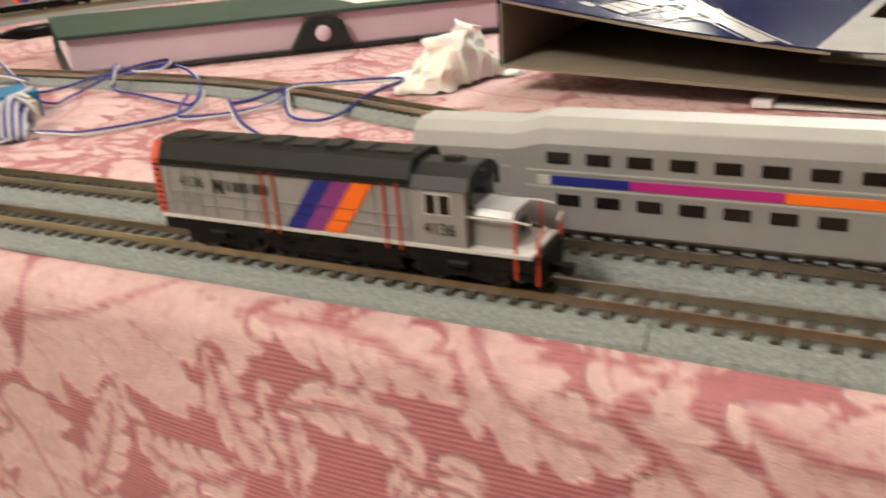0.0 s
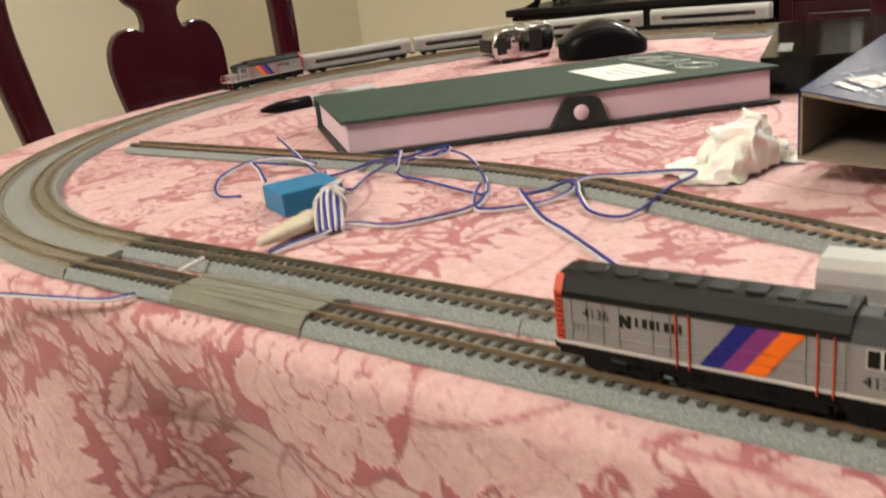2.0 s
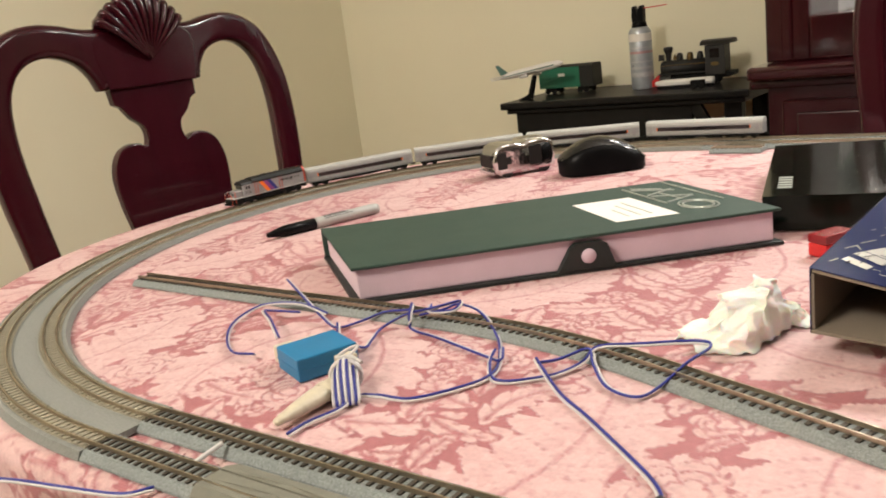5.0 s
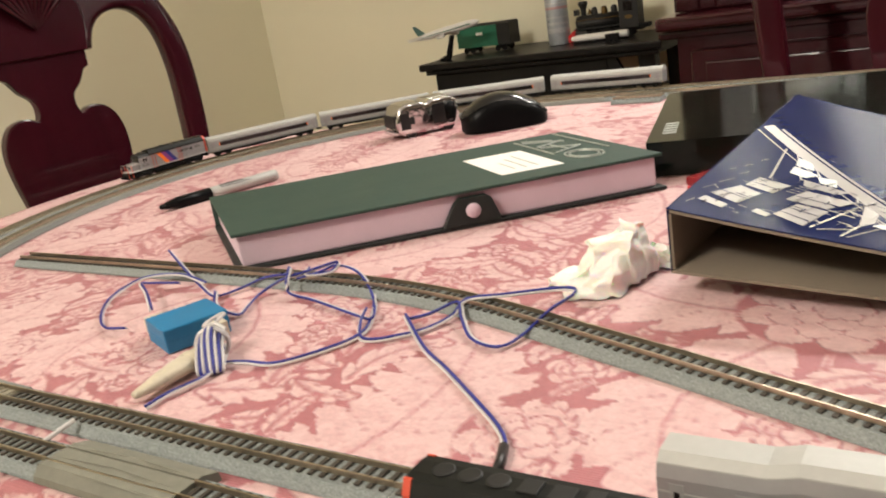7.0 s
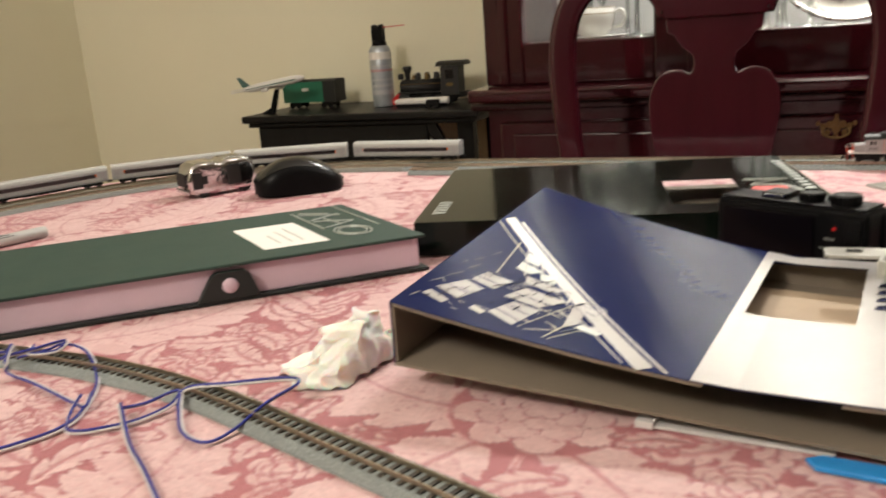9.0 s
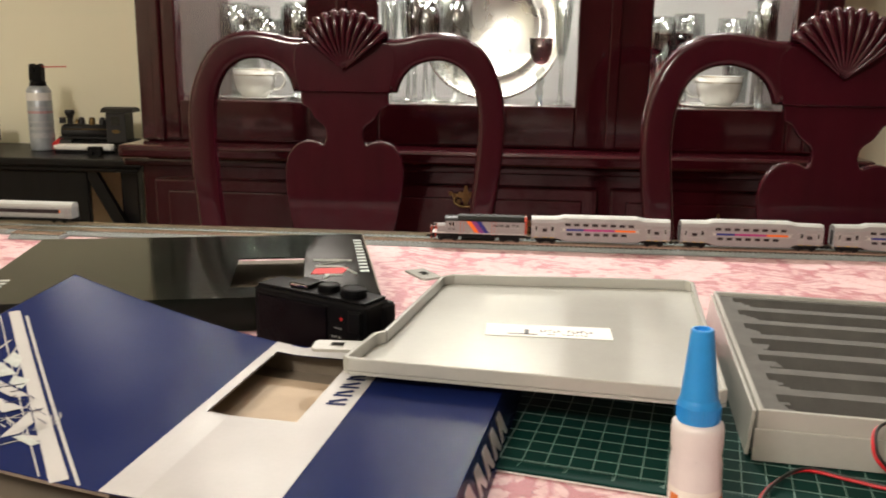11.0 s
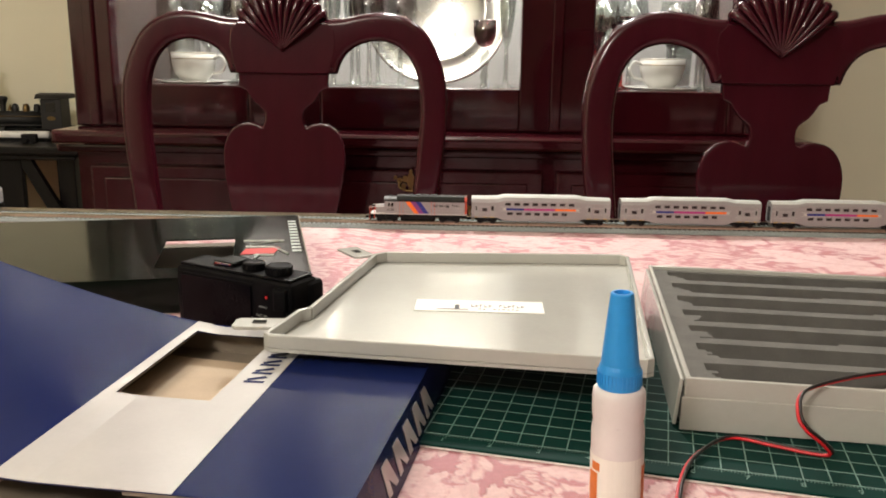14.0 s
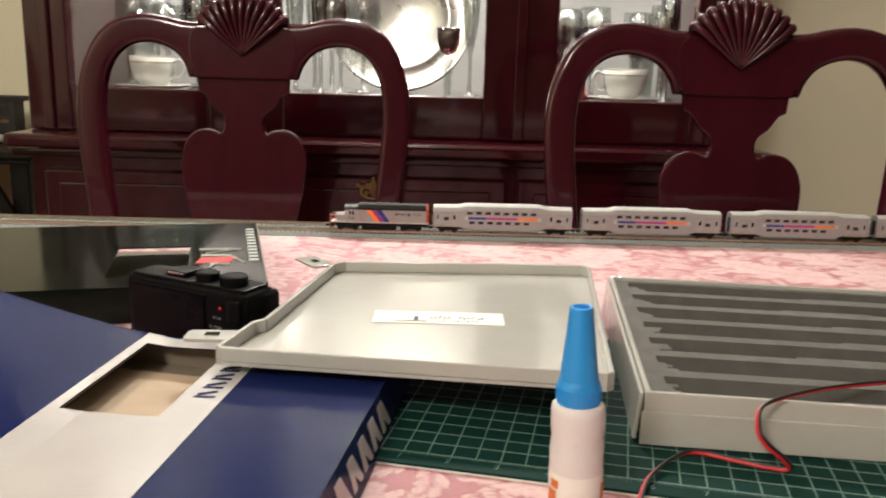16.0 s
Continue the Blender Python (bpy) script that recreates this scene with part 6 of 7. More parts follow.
for x, y in ((-0.098, 1.80), (-0.070, 1.88), (-0.045, 1.78), (-0.018, 1.90), (0.252, 1.84), (0.640, 1.78), (0.665, 1.88)):
    flute(pose(x, y, SHELF))
goblet = thing("goblet", pose(0.205, 1.70, SHELF), "crystal goblet with a plum-tinted bowl and knopped stem", "glass")
part("bowl", lathe([(0.004, 0.082), (0.014, 0.088), (0.021, 0.104), (0.0225, 0.132), (0.0205, 0.132), (0.019, 0.106), (0.012, 0.091), (0, 0.088)], 28), PLUM_GLASS, goblet, "plum-tinted bowl", smooth=True)
part("stem", lathe([(0, 0), (0.028, 0), (0.028, 0.002), (0.008, 0.008), (0.005, 0.02), (0.009, 0.030), (0.005, 0.038), (0.009, 0.052), (0.006, 0.060), (0.010, 0.070), (0.005, 0.080), (0, 0.083)], 24), CRYSTAL, goblet, smooth=True)
for x, y in ((-0.452, 1.90), (-0.300, 1.86), (-0.345, 2.00), (-0.43, 1.99), (-0.28, 1.98)):
    wine_glass(pose(x, y, SHELF), 0.20, 0.035)
server = thing("cake_server", pose(0.452, 1.74, SHELF), "dark silver cake server leaning in the cabinet", "cutlery")
part("blade", prism([(-0.016, 0.0), (0.012, 0.0), (0.022, 0.040), (0.018, 0.066), (-0.006, 0.036)], -0.002, 0.002, "y", 0.0008), WINDOW_BLACK, server)

# ---- black side table ----
DX0, DX1, DY0, DY1, DZ = -1.305, -0.66, 1.85, 2.15, 0.746
desk = thing("side_table", pose(0, 0, 0), "black wooden side table with a thin overhanging top", "table")
part("tabletop", box(DX0, DX1, DY0, DY1, DZ - 0.018, DZ, 0.004), BLACK_WOOD, desk)
part("moulding", box(DX0 + 0.012, DX1 - 0.012, DY0 + 0.012, DY1, DZ - 0.030, DZ - 0.0185, 0.003), BLACK_WOOD, desk)
part("drawer_front", box(DX0 + 0.03, DX1 - 0.14, DY0 + 0.028, DY0 + 0.045, DZ - 0.20, DZ - 0.031, 0.003), BLACK_WOOD, desk)
part("side_panel", box(DX0 + 0.028, DX0 + 0.046, DY0 + 0.046, DY1 - 0.01, DZ - 0.20, DZ - 0.031), BLACK_WOOD, desk)
for x in (DX0 + 0.035, DX1 - 0.075):
    for y in (DY0 + 0.035, DY1 - 0.06):
        part("leg", box(x, x + 0.04, y + 0.02, y + 0.055, 0, DZ - 0.031, 0.003), BLACK_WOOD, desk)
part("brace", prism([(DX1 - 0.15, DZ - 0.031), (DX1 - 0.12, DZ - 0.031), (DX1 - 0.05, DZ - 0.16), (DX1 - 0.075, DZ - 0.17)], DY0 + 0.03, DY0 + 0.045, "y"), BLACK_WOOD, desk)

AIR_WHITE = mat("white_airliner_paint", (0.78, 0.78, 0.76), 0.3, var=0.04)
AIR_GREEN = mat("green_airliner_paint", (0.05, 0.13, 0.12), 0.3, var=0.05)
BOX_GREEN = mat("green_boxcar_paint", (0.012, 0.15, 0.085), 0.45, var=0.12, scale=60)
RED_PLASTIC = mat("red_plastic", (0.60, 0.02, 0.02), 0.35, var=0.06)
CAN_LABEL = mat("silver_blue_can_print", (0.42, 0.46, 0.50), 0.3, 0.4, var=0.2, scale=60)

plane = thing("model_airliner", pose(-1.243, 1.92, DZ), "white and green model airliner tilted up on a black stand", "model airplane")
stand = prism([(-0.045, 0.0), (-0.005, 0.0), (0.0, 0.010), (0.014, 0.060), (0.006, 0.062), (-0.012, 0.014)], -0.006, 0.006, "y", 0.0015)
part("stand", stand, BLACK_PLASTIC, plane)
tilt = pose(0.0, 0, 0.075, 0, -8, 0)
body = lathe([(0, -0.100), (0.004, -0.096), (0.009, -0.070), (0.0105, -0.03), (0.0105, 0.06), (0.008, 0.085), (0.003, 0.096), (0, 0.098)], 20)
part("fuselage", body, AIR_WHITE, plane, smooth=True, m=tilt @ pose(0, 0, 0, 0, 90, 0))
part("cheat_line", box(-0.08, 0.075, -0.0110, 0.0110, -0.0022, 0.0008), AIR_GREEN, plane, m=tilt)
for s in (-1, 1):
    part("wing", prism([(0.025, s * 0.008), (-0.010, s * 0.008), (-0.062, s * 0.098), (-0.050, s * 0.100)], -0.005, -0.0025), AIR_WHITE, plane, m=tilt)
    part("tailplane", prism([(-0.075, s * 0.005), (-0.093, s * 0.005), (-0.107, s * 0.036), (-0.098, s * 0.036)], 0.002, 0.004), AIR_WHITE, plane, m=tilt)
    part("engine", lathe([(0, -0.012), (0.0045, -0.010), (0.005, 0.008), (0.004, 0.012), (0, 0.010)], 14), AIR_WHITE, plane, m=tilt @ pose(-0.004, s * 0.036, -0.011, 0, 90, 0))
part("tail_fin", prism([(-0.070, 0.008), (-0.094, 0.006), (-0.105, 0.034), (-0.096, 0.034)], -0.0012, 0.0012, "y"), AIR_GREEN, plane, "green tail fin", m=tilt)

boxcar = thing("model_boxcar", pose(-1.195, 2.04, DZ, 0, 0, -2), "green and black model railway boxcar", "toy train car")
part("body", box(-0.082, 0.082, -0.026, 0.026, 0.016, 0.070, 0.001), BOX_GREEN, boxcar)
part("dark_end", box(0.044, 0.083, -0.0268, 0.0268, 0.0155, 0.0705, 0.001), TRAIN_BLACK, boxcar)
part("roof", prism([(-0.027, 0.0706), (0.027, 0.0706), (0.020, 0.0745), (0, 0.0760), (-0.020, 0.0745)], -0.083, 0.083, "x"), TRAIN_BLACK, boxcar)
part("printed_mark", box(-0.020, 0.000, -0.0275, -0.0262, 0.046, 0.054), PAPER, boxcar, "pale printed bar")
for x in (-0.05, 0.05):
    part("truck", box(x - 0.016, x + 0.016, -0.018, 0.018, 0.006, 0.016, 0.001), UNDER_BLACK, boxcar)
    for dx in (-0.010, 0.010):
        for s in (-1, 1):
            part("wheel", lathe([(0, -0.002), (0.0075, -0.002), (0.0085, 0.002), (0, 0.002)], 16), UNDER_BLACK, boxcar, m=pose(x + dx, s * 0.019, 0.0085, 90, 0, 0))

LABEL_GREY = mat("pale_label_print", (0.50, 0.52, 0.54), 0.35, 0.2, var=0.15, scale=200)
LABEL_ROSE = mat("faded_red_label_print", (0.50, 0.30, 0.31), 0.35, 0.1, var=0.15, scale=200)
can = thing("spray_can", pose(-0.975, 2.015, DZ), "silver and red air duster can with a black nozzle", "spray can")
part("body", lathe([(0, 0), (0.027, 0), (0.028, 0.003), (0.028, 0.140), (0.025, 0.146), (0.020, 0.152), (0, 0.154)], 32), CAN_LABEL, can, smooth=True)
part("top_band", lathe([(0.0282, 0.118), (0.0284, 0.119), (0.0284, 0.136), (0.0282, 0.137)], 32), PAPER, can, "white label band")
for z0, z1 in ((0.100, 0.104), (0.088, 0.094), (0.066, 0.070), (0.050, 0.056), (0.030, 0.042)):
    part("label_stripe", lathe([(0.0282, z0), (0.0284, z0 + 0.0005), (0.0284, z1 - 0.0005), (0.0282, z1)], 32), LABEL_GREY if z0 != 0.088 else LABEL_ROSE, can, "printed label stripe")
part("nozzle_collar", lathe([(0, 0.152), (0.0195, 0.152), (0.018, 0.161), (0.015, 0.166), (0, 0.166)], 20), BLACK_PLASTIC, can, smooth=True)
for x0, lean in ((-0.010, -0.002), (0.004, 0.003)):
    part("trigger", prism([(x0 - 0.006, 0.164), (x0 + 0.010, 0.164), (x0 + 0.008 + lean, 0.196), (x0 + 0.004 + lean, 0.204), (x0 - 0.002 + lean, 0.202), (x0 - 0.006, 0.184)], -0.010, 0.010, "y", 0.002), BLACK_PLASTIC, can, "black trigger nozzle")
part("straw", tube([(0.008, 0, 0.196), (0.075, -0.004, 0.198)], 0.0013, 6), RED_PLASTIC, can, "thin red straw")

steam = thing("model_steam_locomotive", pose(-0.84, 2.03, DZ, 0, 0, 4), "black model steam locomotive with brass domes", "toy locomotive")
part("boiler", lathe([(0, -0.085), (0.017, -0.085), (0.019, -0.080), (0.019, 0.030), (0, 0.030)], 24), TRAIN_BLACK, steam, smooth=True, m=pose(0, 0, 0.044, 0, 90, 0))
part("cab", box(0.028, 0.075, -0.026, 0.026, 0.022, 0.092, 0.001), TRAIN_BLACK, steam)
part("cab_roof", prism([(-0.031, 0.093), (0.031, 0.093), (0.022, 0.102), (0, 0.105), (-0.022, 0.102)], 0.018, 0.092, "x"), TRAIN_BLACK, steam)
part("frame", box(-0.090, 0.080, -0.016, 0.016, 0.014, 0.024), UNDER_BLACK, steam)
part("smokestack", lathe([(0.006, 0.060), (0.007, 0.078), (0.012, 0.090), (0.010, 0.096), (0, 0.096)], 18), TRAIN_BLACK, steam, m=pose(-0.068, 0, 0))
part("walkway", box(-0.088, 0.03, -0.024, 0.024, 0.030, 0.033), TRAIN_BLACK, steam)
part("handrail", tube([(-0.080, -0.021, 0.052), (0.026, -0.021, 0.052)], 0.0011, 6), BRASS, steam)
part("bell", lathe([(0, 0.074), (0.004, 0.066), (0.006, 0.060), (0, 0.060)], 14), BRASS, steam, m=pose(-0.052, 0, 0.004))
for s in (-1, 1):
    part("cylinder", lathe([(0, -0.014), (0.009, -0.014), (0.009, 0.014), (0, 0.014)], 16), TRAIN_BLACK, steam, m=pose(-0.070, s * 0.022, 0.020, 0, 90, 0))
    part("side_rod", box(-0.066, 0.008, s * 0.0225 - 0.001, s * 0.0225 + 0.001, 0.012, 0.015), BRASS, steam)
    part("cab_window", box(0.040, 0.062, s * 0.0262 - 0.0004, s * 0.0262 + 0.0004, 0.062, 0.084), WINDOW_BLACK, steam)
for x in (-0.040, -0.015, 0.010):
    part("dome", lathe([(0.008, 0.060), (0.008, 0.070), (0.006, 0.078), (0, 0.080)], 18), BRASS if x == -0.015 else TRAIN_BLACK, steam, smooth=True, m=pose(x, 0, 0))
for x in (-0.065, -0.030, 0.005, 0.045):
    for s in (-1, 1):
        part("wheel", lathe([(0, -0.002), (0.012, -0.002), (0.0135, 0.002), (0, 0.002)], 20), UNDER_BLACK, steam, m=pose(x, s * 0.018, 0.0137, 90, 0, 0))
part("number_plate", lathe([(0, 0), (0.010, 0), (0.009, 0.0008), (0, 0.0008)], 20), BRASS, steam, "oval brass plate", m=pose(0.051, -0.0262, 0.048, 90, 0, 0) @ Matrix.Diagonal((1, 0.5, 1, 1)))
part("headlamp", box(-0.092, -0.080, -0.006, 0.006, 0.064, 0.078, 0.001), TRAIN_BLACK, steam)
part("tender_step", box(0.076, 0.094, -0.022, 0.022, 0.018, 0.028, 0.001), UNDER_BLACK, steam)
part("cowcatcher", prism([(-0.088, 0.034), (-0.128, 0.002), (-0.088, 0.002)], -0.014, 0.014, "y"), RED_PLASTIC, steam, "red pilot")
bullet = thing("model_railcar", pose(-0.845, 1.965, DZ, 0, 0, 5), "white streamlined model railcar lying in front of the locomotive", "toy train car")
part("body", lathe([(0, -0.075), (0.005, -0.072), (0.0085, -0.055), (0.009, 0.06), (0.0085, 0.068), (0, 0.070)], 18), AIR_WHITE, bullet, smooth=True, m=pose(0, 0, 0.0135, 0, 90, 0))
part("base", box(-0.068, 0.066, -0.007, 0.007, 0.0, 0.0075, 0.001), UNDER_BLACK, bullet)
crane = thing("model_tractor", pose(-0.800, 1.925, DZ, 0, 0, 10), "small black model machine by the white railcar", "toy vehicle")
part("body", box(-0.016, 0.016, -0.008, 0.008, 0.007, 0.020, 0.002), UNDER_BLACK, crane)
for x in (-0.010, 0.010):
    for s in (-1, 1):
        part("wheel", lathe([(0, -0.002), (0.0065, -0.002), (0.0065, 0.002), (0, 0.002)], 14), UNDER_BLACK, crane, m=pose(x, s * 0.0095, 0.0066, 90, 0, 0))

# ---- small things on the cloth ----
CHROME = mat("chrome_plating", (0.62, 0.62, 0.63), 0.08, 1.0, var=0.2, scale=45, fine=120, bump=0.22, depth=0.002)
NAPKIN = mat("white_tissue", (0.86, 0.86, 0.81), 0.95, var=0.05, scale=60, fine=700, bump=0.2, spec=0.1)
NAPKIN.node_tree.nodes["Principled BSDF"].inputs["Subsurface Weight"].default_value = 0.5
NAPKIN.node_tree.nodes["Principled BSDF"].inputs["Subsurface Scale"].default_value = 0.008
MOUSE_BLACK = mat("dark_grey_soft_plastic", (0.008, 0.008, 0.009), 0.2, var=0.15, scale=60, coat=0.3)
WIRE_BLUE = mat("blue_wire_insulation", (0.022, 0.03, 0.25), 0.4, var=0.1, scale=200)
WIRE_WHITE = mat("white_wire_insulation", (0.60, 0.59, 0.58), 0.45, var=0.06, scale=200)
WIRE_RED = mat("red_wire_insulation", (0.52, 0.012, 0.02), 0.35, var=0.1, scale=200)
WIRE_BLACK = mat("black_wire_insulation", (0.015, 0.013, 0.013), 0.4, var=0.1, scale=200)


def twin_wire(name, points, first, second, label, r=0.00078):
    ob = thing(name, pose(0, 0, 0), label, "wire", "loose wires")
    line = smooth_line([Vector(p) for p in points], 7)
    lines = [[], []]
    for i, p in enumerate(line):
        ahead = line[min(i + 1, len(line) - 1)] - line[max(i - 1, 0)]
        side = Vector((-ahead.y, ahead.x, 0))
        side = side.normalized() if side.length > 1e-7 else Vector((1, 0, 0))
        twist = 0.35 * math.sin(i * 0.11) + (-0.55 if first is WIRE_BLUE else 0.55)
        for k, s in enumerate((-1, 1)):
            lines[k].append(p + side * s * r * math.cos(twist) + Vector((0, 0, s * r * math.sin(twist))))
    for bits, material in zip(lines, (first, second)):
        part("strand", tube(bits, r if material is WIRE_BLUE else r * 0.88, 7), material, ob, smooth=True)
    return ob


pair = "thin blue and white twin wire lying loosely on the cloth"
twin_wire("wire", [(-0.546, 0.374, 0.776), (-0.505, 0.352, 0.771), (-0.477, 0.340, 0.764), (-0.457, 0.332, 0.7625), (-0.449, 0.346, 0.7625), (-0.437, 0.358, 0.766), (-0.414, 0.358, 0.770), (-0.408, 0.354, 0.776), (-0.404, 0.345, 0.770), (-0.402, 0.344, 0.763), (-0.377, 0.338, 0.7625), (-0.330, 0.322, 0.7625), (-0.318, 0.317, 0.764), (-0.322, 0.326, 0.767)], WIRE_BLUE, WIRE_WHITE, pair)
twin_wire("wire", [(-0.400, 0.350, 0.7705), (-0.388, 0.359, 0.7725), (-0.381, 0.368, 0.774), (-0.364, 0.368, 0.770), (-0.339, 0.348, 0.763), (-0.318, 0.316, 0.7625), (-0.313, 0.298, 0.7625), (-0.319, 0.281, 0.7625), (-0.336, 0.259, 0.7625), (-0.356, 0.256, 0.7625), (-0.366, 0.250, 0.763), (-0.364, 0.234, 0.763), (-0.369, 0.218, 0.7625), (-0.369, 0.203, 0.7625)], WIRE_BLUE, WIRE_WHITE, pair)
twin_wire("wire", [(-0.324, 0.321, 0.768), (-0.322, 0.312, 0.764), (-0.311, 0.297, 0.7625), (-0.302, 0.295, 0.7625), (-0.292, 0.301, 0.7625), (-0.280, 0.314, 0.7625), (-0.273, 0.330, 0.764), (-0.268, 0.338, 0.770), (-0.249, 0.347, 0.7705), (-0.222, 0.360, 0.7705), (-0.213, 0.355, 0.7705), (-0.218, 0.334, 0.769), (-0.225, 0.316, 0.763), (-0.231, 0.303, 0.7625), (-0.249, 0.309, 0.7625), (-0.265, 0.327, 0.765), (-0.273, 0.337, 0.769), (-0.286, 0.327, 0.765), (-0.297, 0.321, 0.7635)], WIRE_WHITE, WIRE_BLUE, pair)
twin_wire("wire", [(-0.297, 0.320, 0.7665), (-0.268, 0.293, 0.7625), (-0.244, 0.275, 0.7625), (-0.214, 0.251, 0.7625), (-0.194, 0.234, 0.7625), (-0.185, 0.222, 0.7625), (-0.179, 0.204, 0.7625)], WIRE_WHITE, WIRE_BLUE, pair)
twin_wire("wire", [(-0.457, 0.333, 0.765), (-0.440, 0.317, 0.763), (-0.414, 0.309, 0.7625), (-0.416, 0.319, 0.763), (-0.424, 0.338, 0.763), (-0.412, 0.350, 0.7695), (-0.400, 0.353, 0.7725), (-0.388, 0.353, 0.776), (-0.378, 0.366, 0.777), (-0.379, 0.359, 0.773), (-0.392, 0.352, 0.773), (-0.398, 0.360, 0.7745)], WIRE_BLUE, WIRE_WHITE, pair)
twin_wire("wire", [(-0.473, 0.273, 0.764), (-0.493, 0.273, 0.7625), (-0.516, 0.287, 0.7625), (-0.539, 0.310, 0.7625), (-0.548, 0.332, 0.7635), (-0.541, 0.346, 0.766), (-0.510, 0.350, 0.768), (-0.473, 0.339, 0.768)], WIRE_WHITE, WIRE_BLUE, pair)
twin_wire("wire", [(-0.471, 0.292, 0.768), (-0.500, 0.312, 0.770), (-0.521, 0.325, 0.770), (-0.517, 0.330, 0.769), (-0.500, 0.340, 0.766)], WIRE_BLUE, WIRE_WHITE, pair)
twin_wire("wire", [(-0.388, 0.139, 0.763), (-0.399, 0.129, 0.7625), (-0.429, 0.1215, 0.7622), (-0.473, 0.1135, 0.7605), (-0.500, 0.105, 0.758), (-0.522, 0.107, 0.747), (-0.540, 0.111, 0.725), (-0.547, 0.103, 0.68), (-0.545, 0.095, 0.60)], WIRE_BLUE, WIRE_WHITE, "blue and white twin wire running over the table edge")
sleeve_bit = thing("heat_shrink", pose(0, 0, 0), "short black heat-shrink sleeve on the wire", "wire sleeve")
part("tube", tube([(-0.1852, 0.2225, 0.7627), (-0.1815, 0.213, 0.7627), (-0.1792, 0.205, 0.7627)], 0.0021, 10), WIRE_BLACK, sleeve_bit, smooth=True)

plug = thing("wire_connector", pose(-0.418, 0.257, TOP + 0.0004, 0, 0, 68), "blue plastic switch housing with yellowed connectors", "connector")
part("housing", box(0.0, 0.038, -0.0035, 0.0300, 0.0, 0.0140, 0.0010), TURQUOISE, plug, "blue rectangular housing")
part("seam", box(-0.0002, 0.0382, -0.0037, 0.0302, 0.0068, 0.0071), TURQUOISE, plug)
part("inlet", box(0.002, 0.014, 0.0303, 0.042, 0.001, 0.011, 0.001), CONNECTOR, plug, "yellowed clear plug")
part("inlet", box(0.018, 0.030, 0.0303, 0.040, 0.001, 0.011, 0.001), CONNECTOR, plug, "yellowed clear plug")
part("inlet", box(0.022, 0.034, -0.0120, -0.0038, 0.001, 0.0105, 0.001), CONNECTOR, plug, "yellowed clear plug")
lead_plug = thing("loose_connector", pose(-0.380, 0.206, TOP + 0.0004, 0, 0, 94), "yellowed clear wedge-shaped wire connector", "connector")
tapered = lathe([(0, 0), (0.0026, 0.0002), (0.0031, 0.003), (0.0052, 0.016), (0.0066, 0.030), (0.0067, 0.046), (0.0058, 0.0495), (0, 0.050)], 18)
part("body", tapered, CONNECTOR, lead_plug, smooth=True, m=pose(0, 0, 0.0052, 0, 90, 0) @ Matrix.Diagonal((0.75, 1, 1, 1)))
part("collar", lathe([(0.0067, 0.036), (0.0073, 0.0365), (0.0073, 0.0405), (0.0067, 0.041)], 18), CONNECTOR, lead_plug, smooth=True, m=pose(0, 0, 0.0052, 0, 90, 0) @ Matrix.Diagonal((0.75, 1, 1, 1)))
bundle = thing("wire_bundle", pose(-0.379, 0.257, TOP, 0, 0, -48), "coil of blue and white wire tied with a white twist", "wire")
for k in range(9):
    y = -0.0056 + 0.0014 * k
    z = 0.0045 + 0.005 * math.sin(math.pi * k / 8)
    loop = smooth_line([(-0.020, y * 0.6, 0.003), (-0.012, y, z + 0.006), (0.006, y * 1.15, z + 0.007), (0.020, y * 1.2, 0.004), (0.016, y, 0.0012), (-0.010, y, 0.0012), (-0.019, y * 0.6, 0.002)], 4)
    part("strand", tube(loop, 0.0010, 6), WIRE_BLUE if k % 2 else WIRE_WHITE, bundle, smooth=True)
for k in range(2):
    tie_loop = [(-0.006 + 0.003 * k, 0.0085 * math.cos(a), 0.0085 + 0.0085 * math.sin(a)) for a in [2 * math.pi * i / 20 for i in range(21)]]
    part("twist_tie", tube(tie_loop, 0.0011, 6), WIRE_WHITE, bundle, "white twisted tie")
knot = smooth_line([(-0.006, 0.002, 0.018), (-0.016, 0.008, 0.020), (-0.022, 0.002, 0.017), (-0.014, -0.004, 0.016), (-0.005, 0.004, 0.019), (0.004, 0.010, 0.018)], 5)
part("twist_end", tube(knot, 0.0010, 6), WIRE_WHITE, bundle)

red_lead = thing("power_lead", pose(0, 0, 0), "red and black twin power lead looping over the cutting mat", "wire")
for offset, material in ((-0.0008, WIRE_RED), (0.0008, WIRE_BLACK)):
    line = smooth_line([(0.270, 0.385, 0.7625), (0.281, 0.420, 0.7645), (0.294, 0.444, 0.7655), (0.316, 0.463, 0.7665), (0.338, 0.456, 0.766), (0.352, 0.449, 0.766), (0.361, 0.4445, 0.7675), (0.356, 0.443, 0.774), (0.3465, 0.442, 0.782), (0.344, 0.447, 0.788), (0.351, 0.460, 0.7945), (0.378, 0.473, 0.7970), (0.403, 0.483, 0.7970), (0.439, 0.494, 0.7965), (0.480, 0.509, 0.796)], 7)
    part("strand", tube([p + Vector((offset, offset * 0.4, abs(offset) * 0.5 + offset * 0.5)) for p in line], 0.0009, 7), material, red_lead, smooth=True)

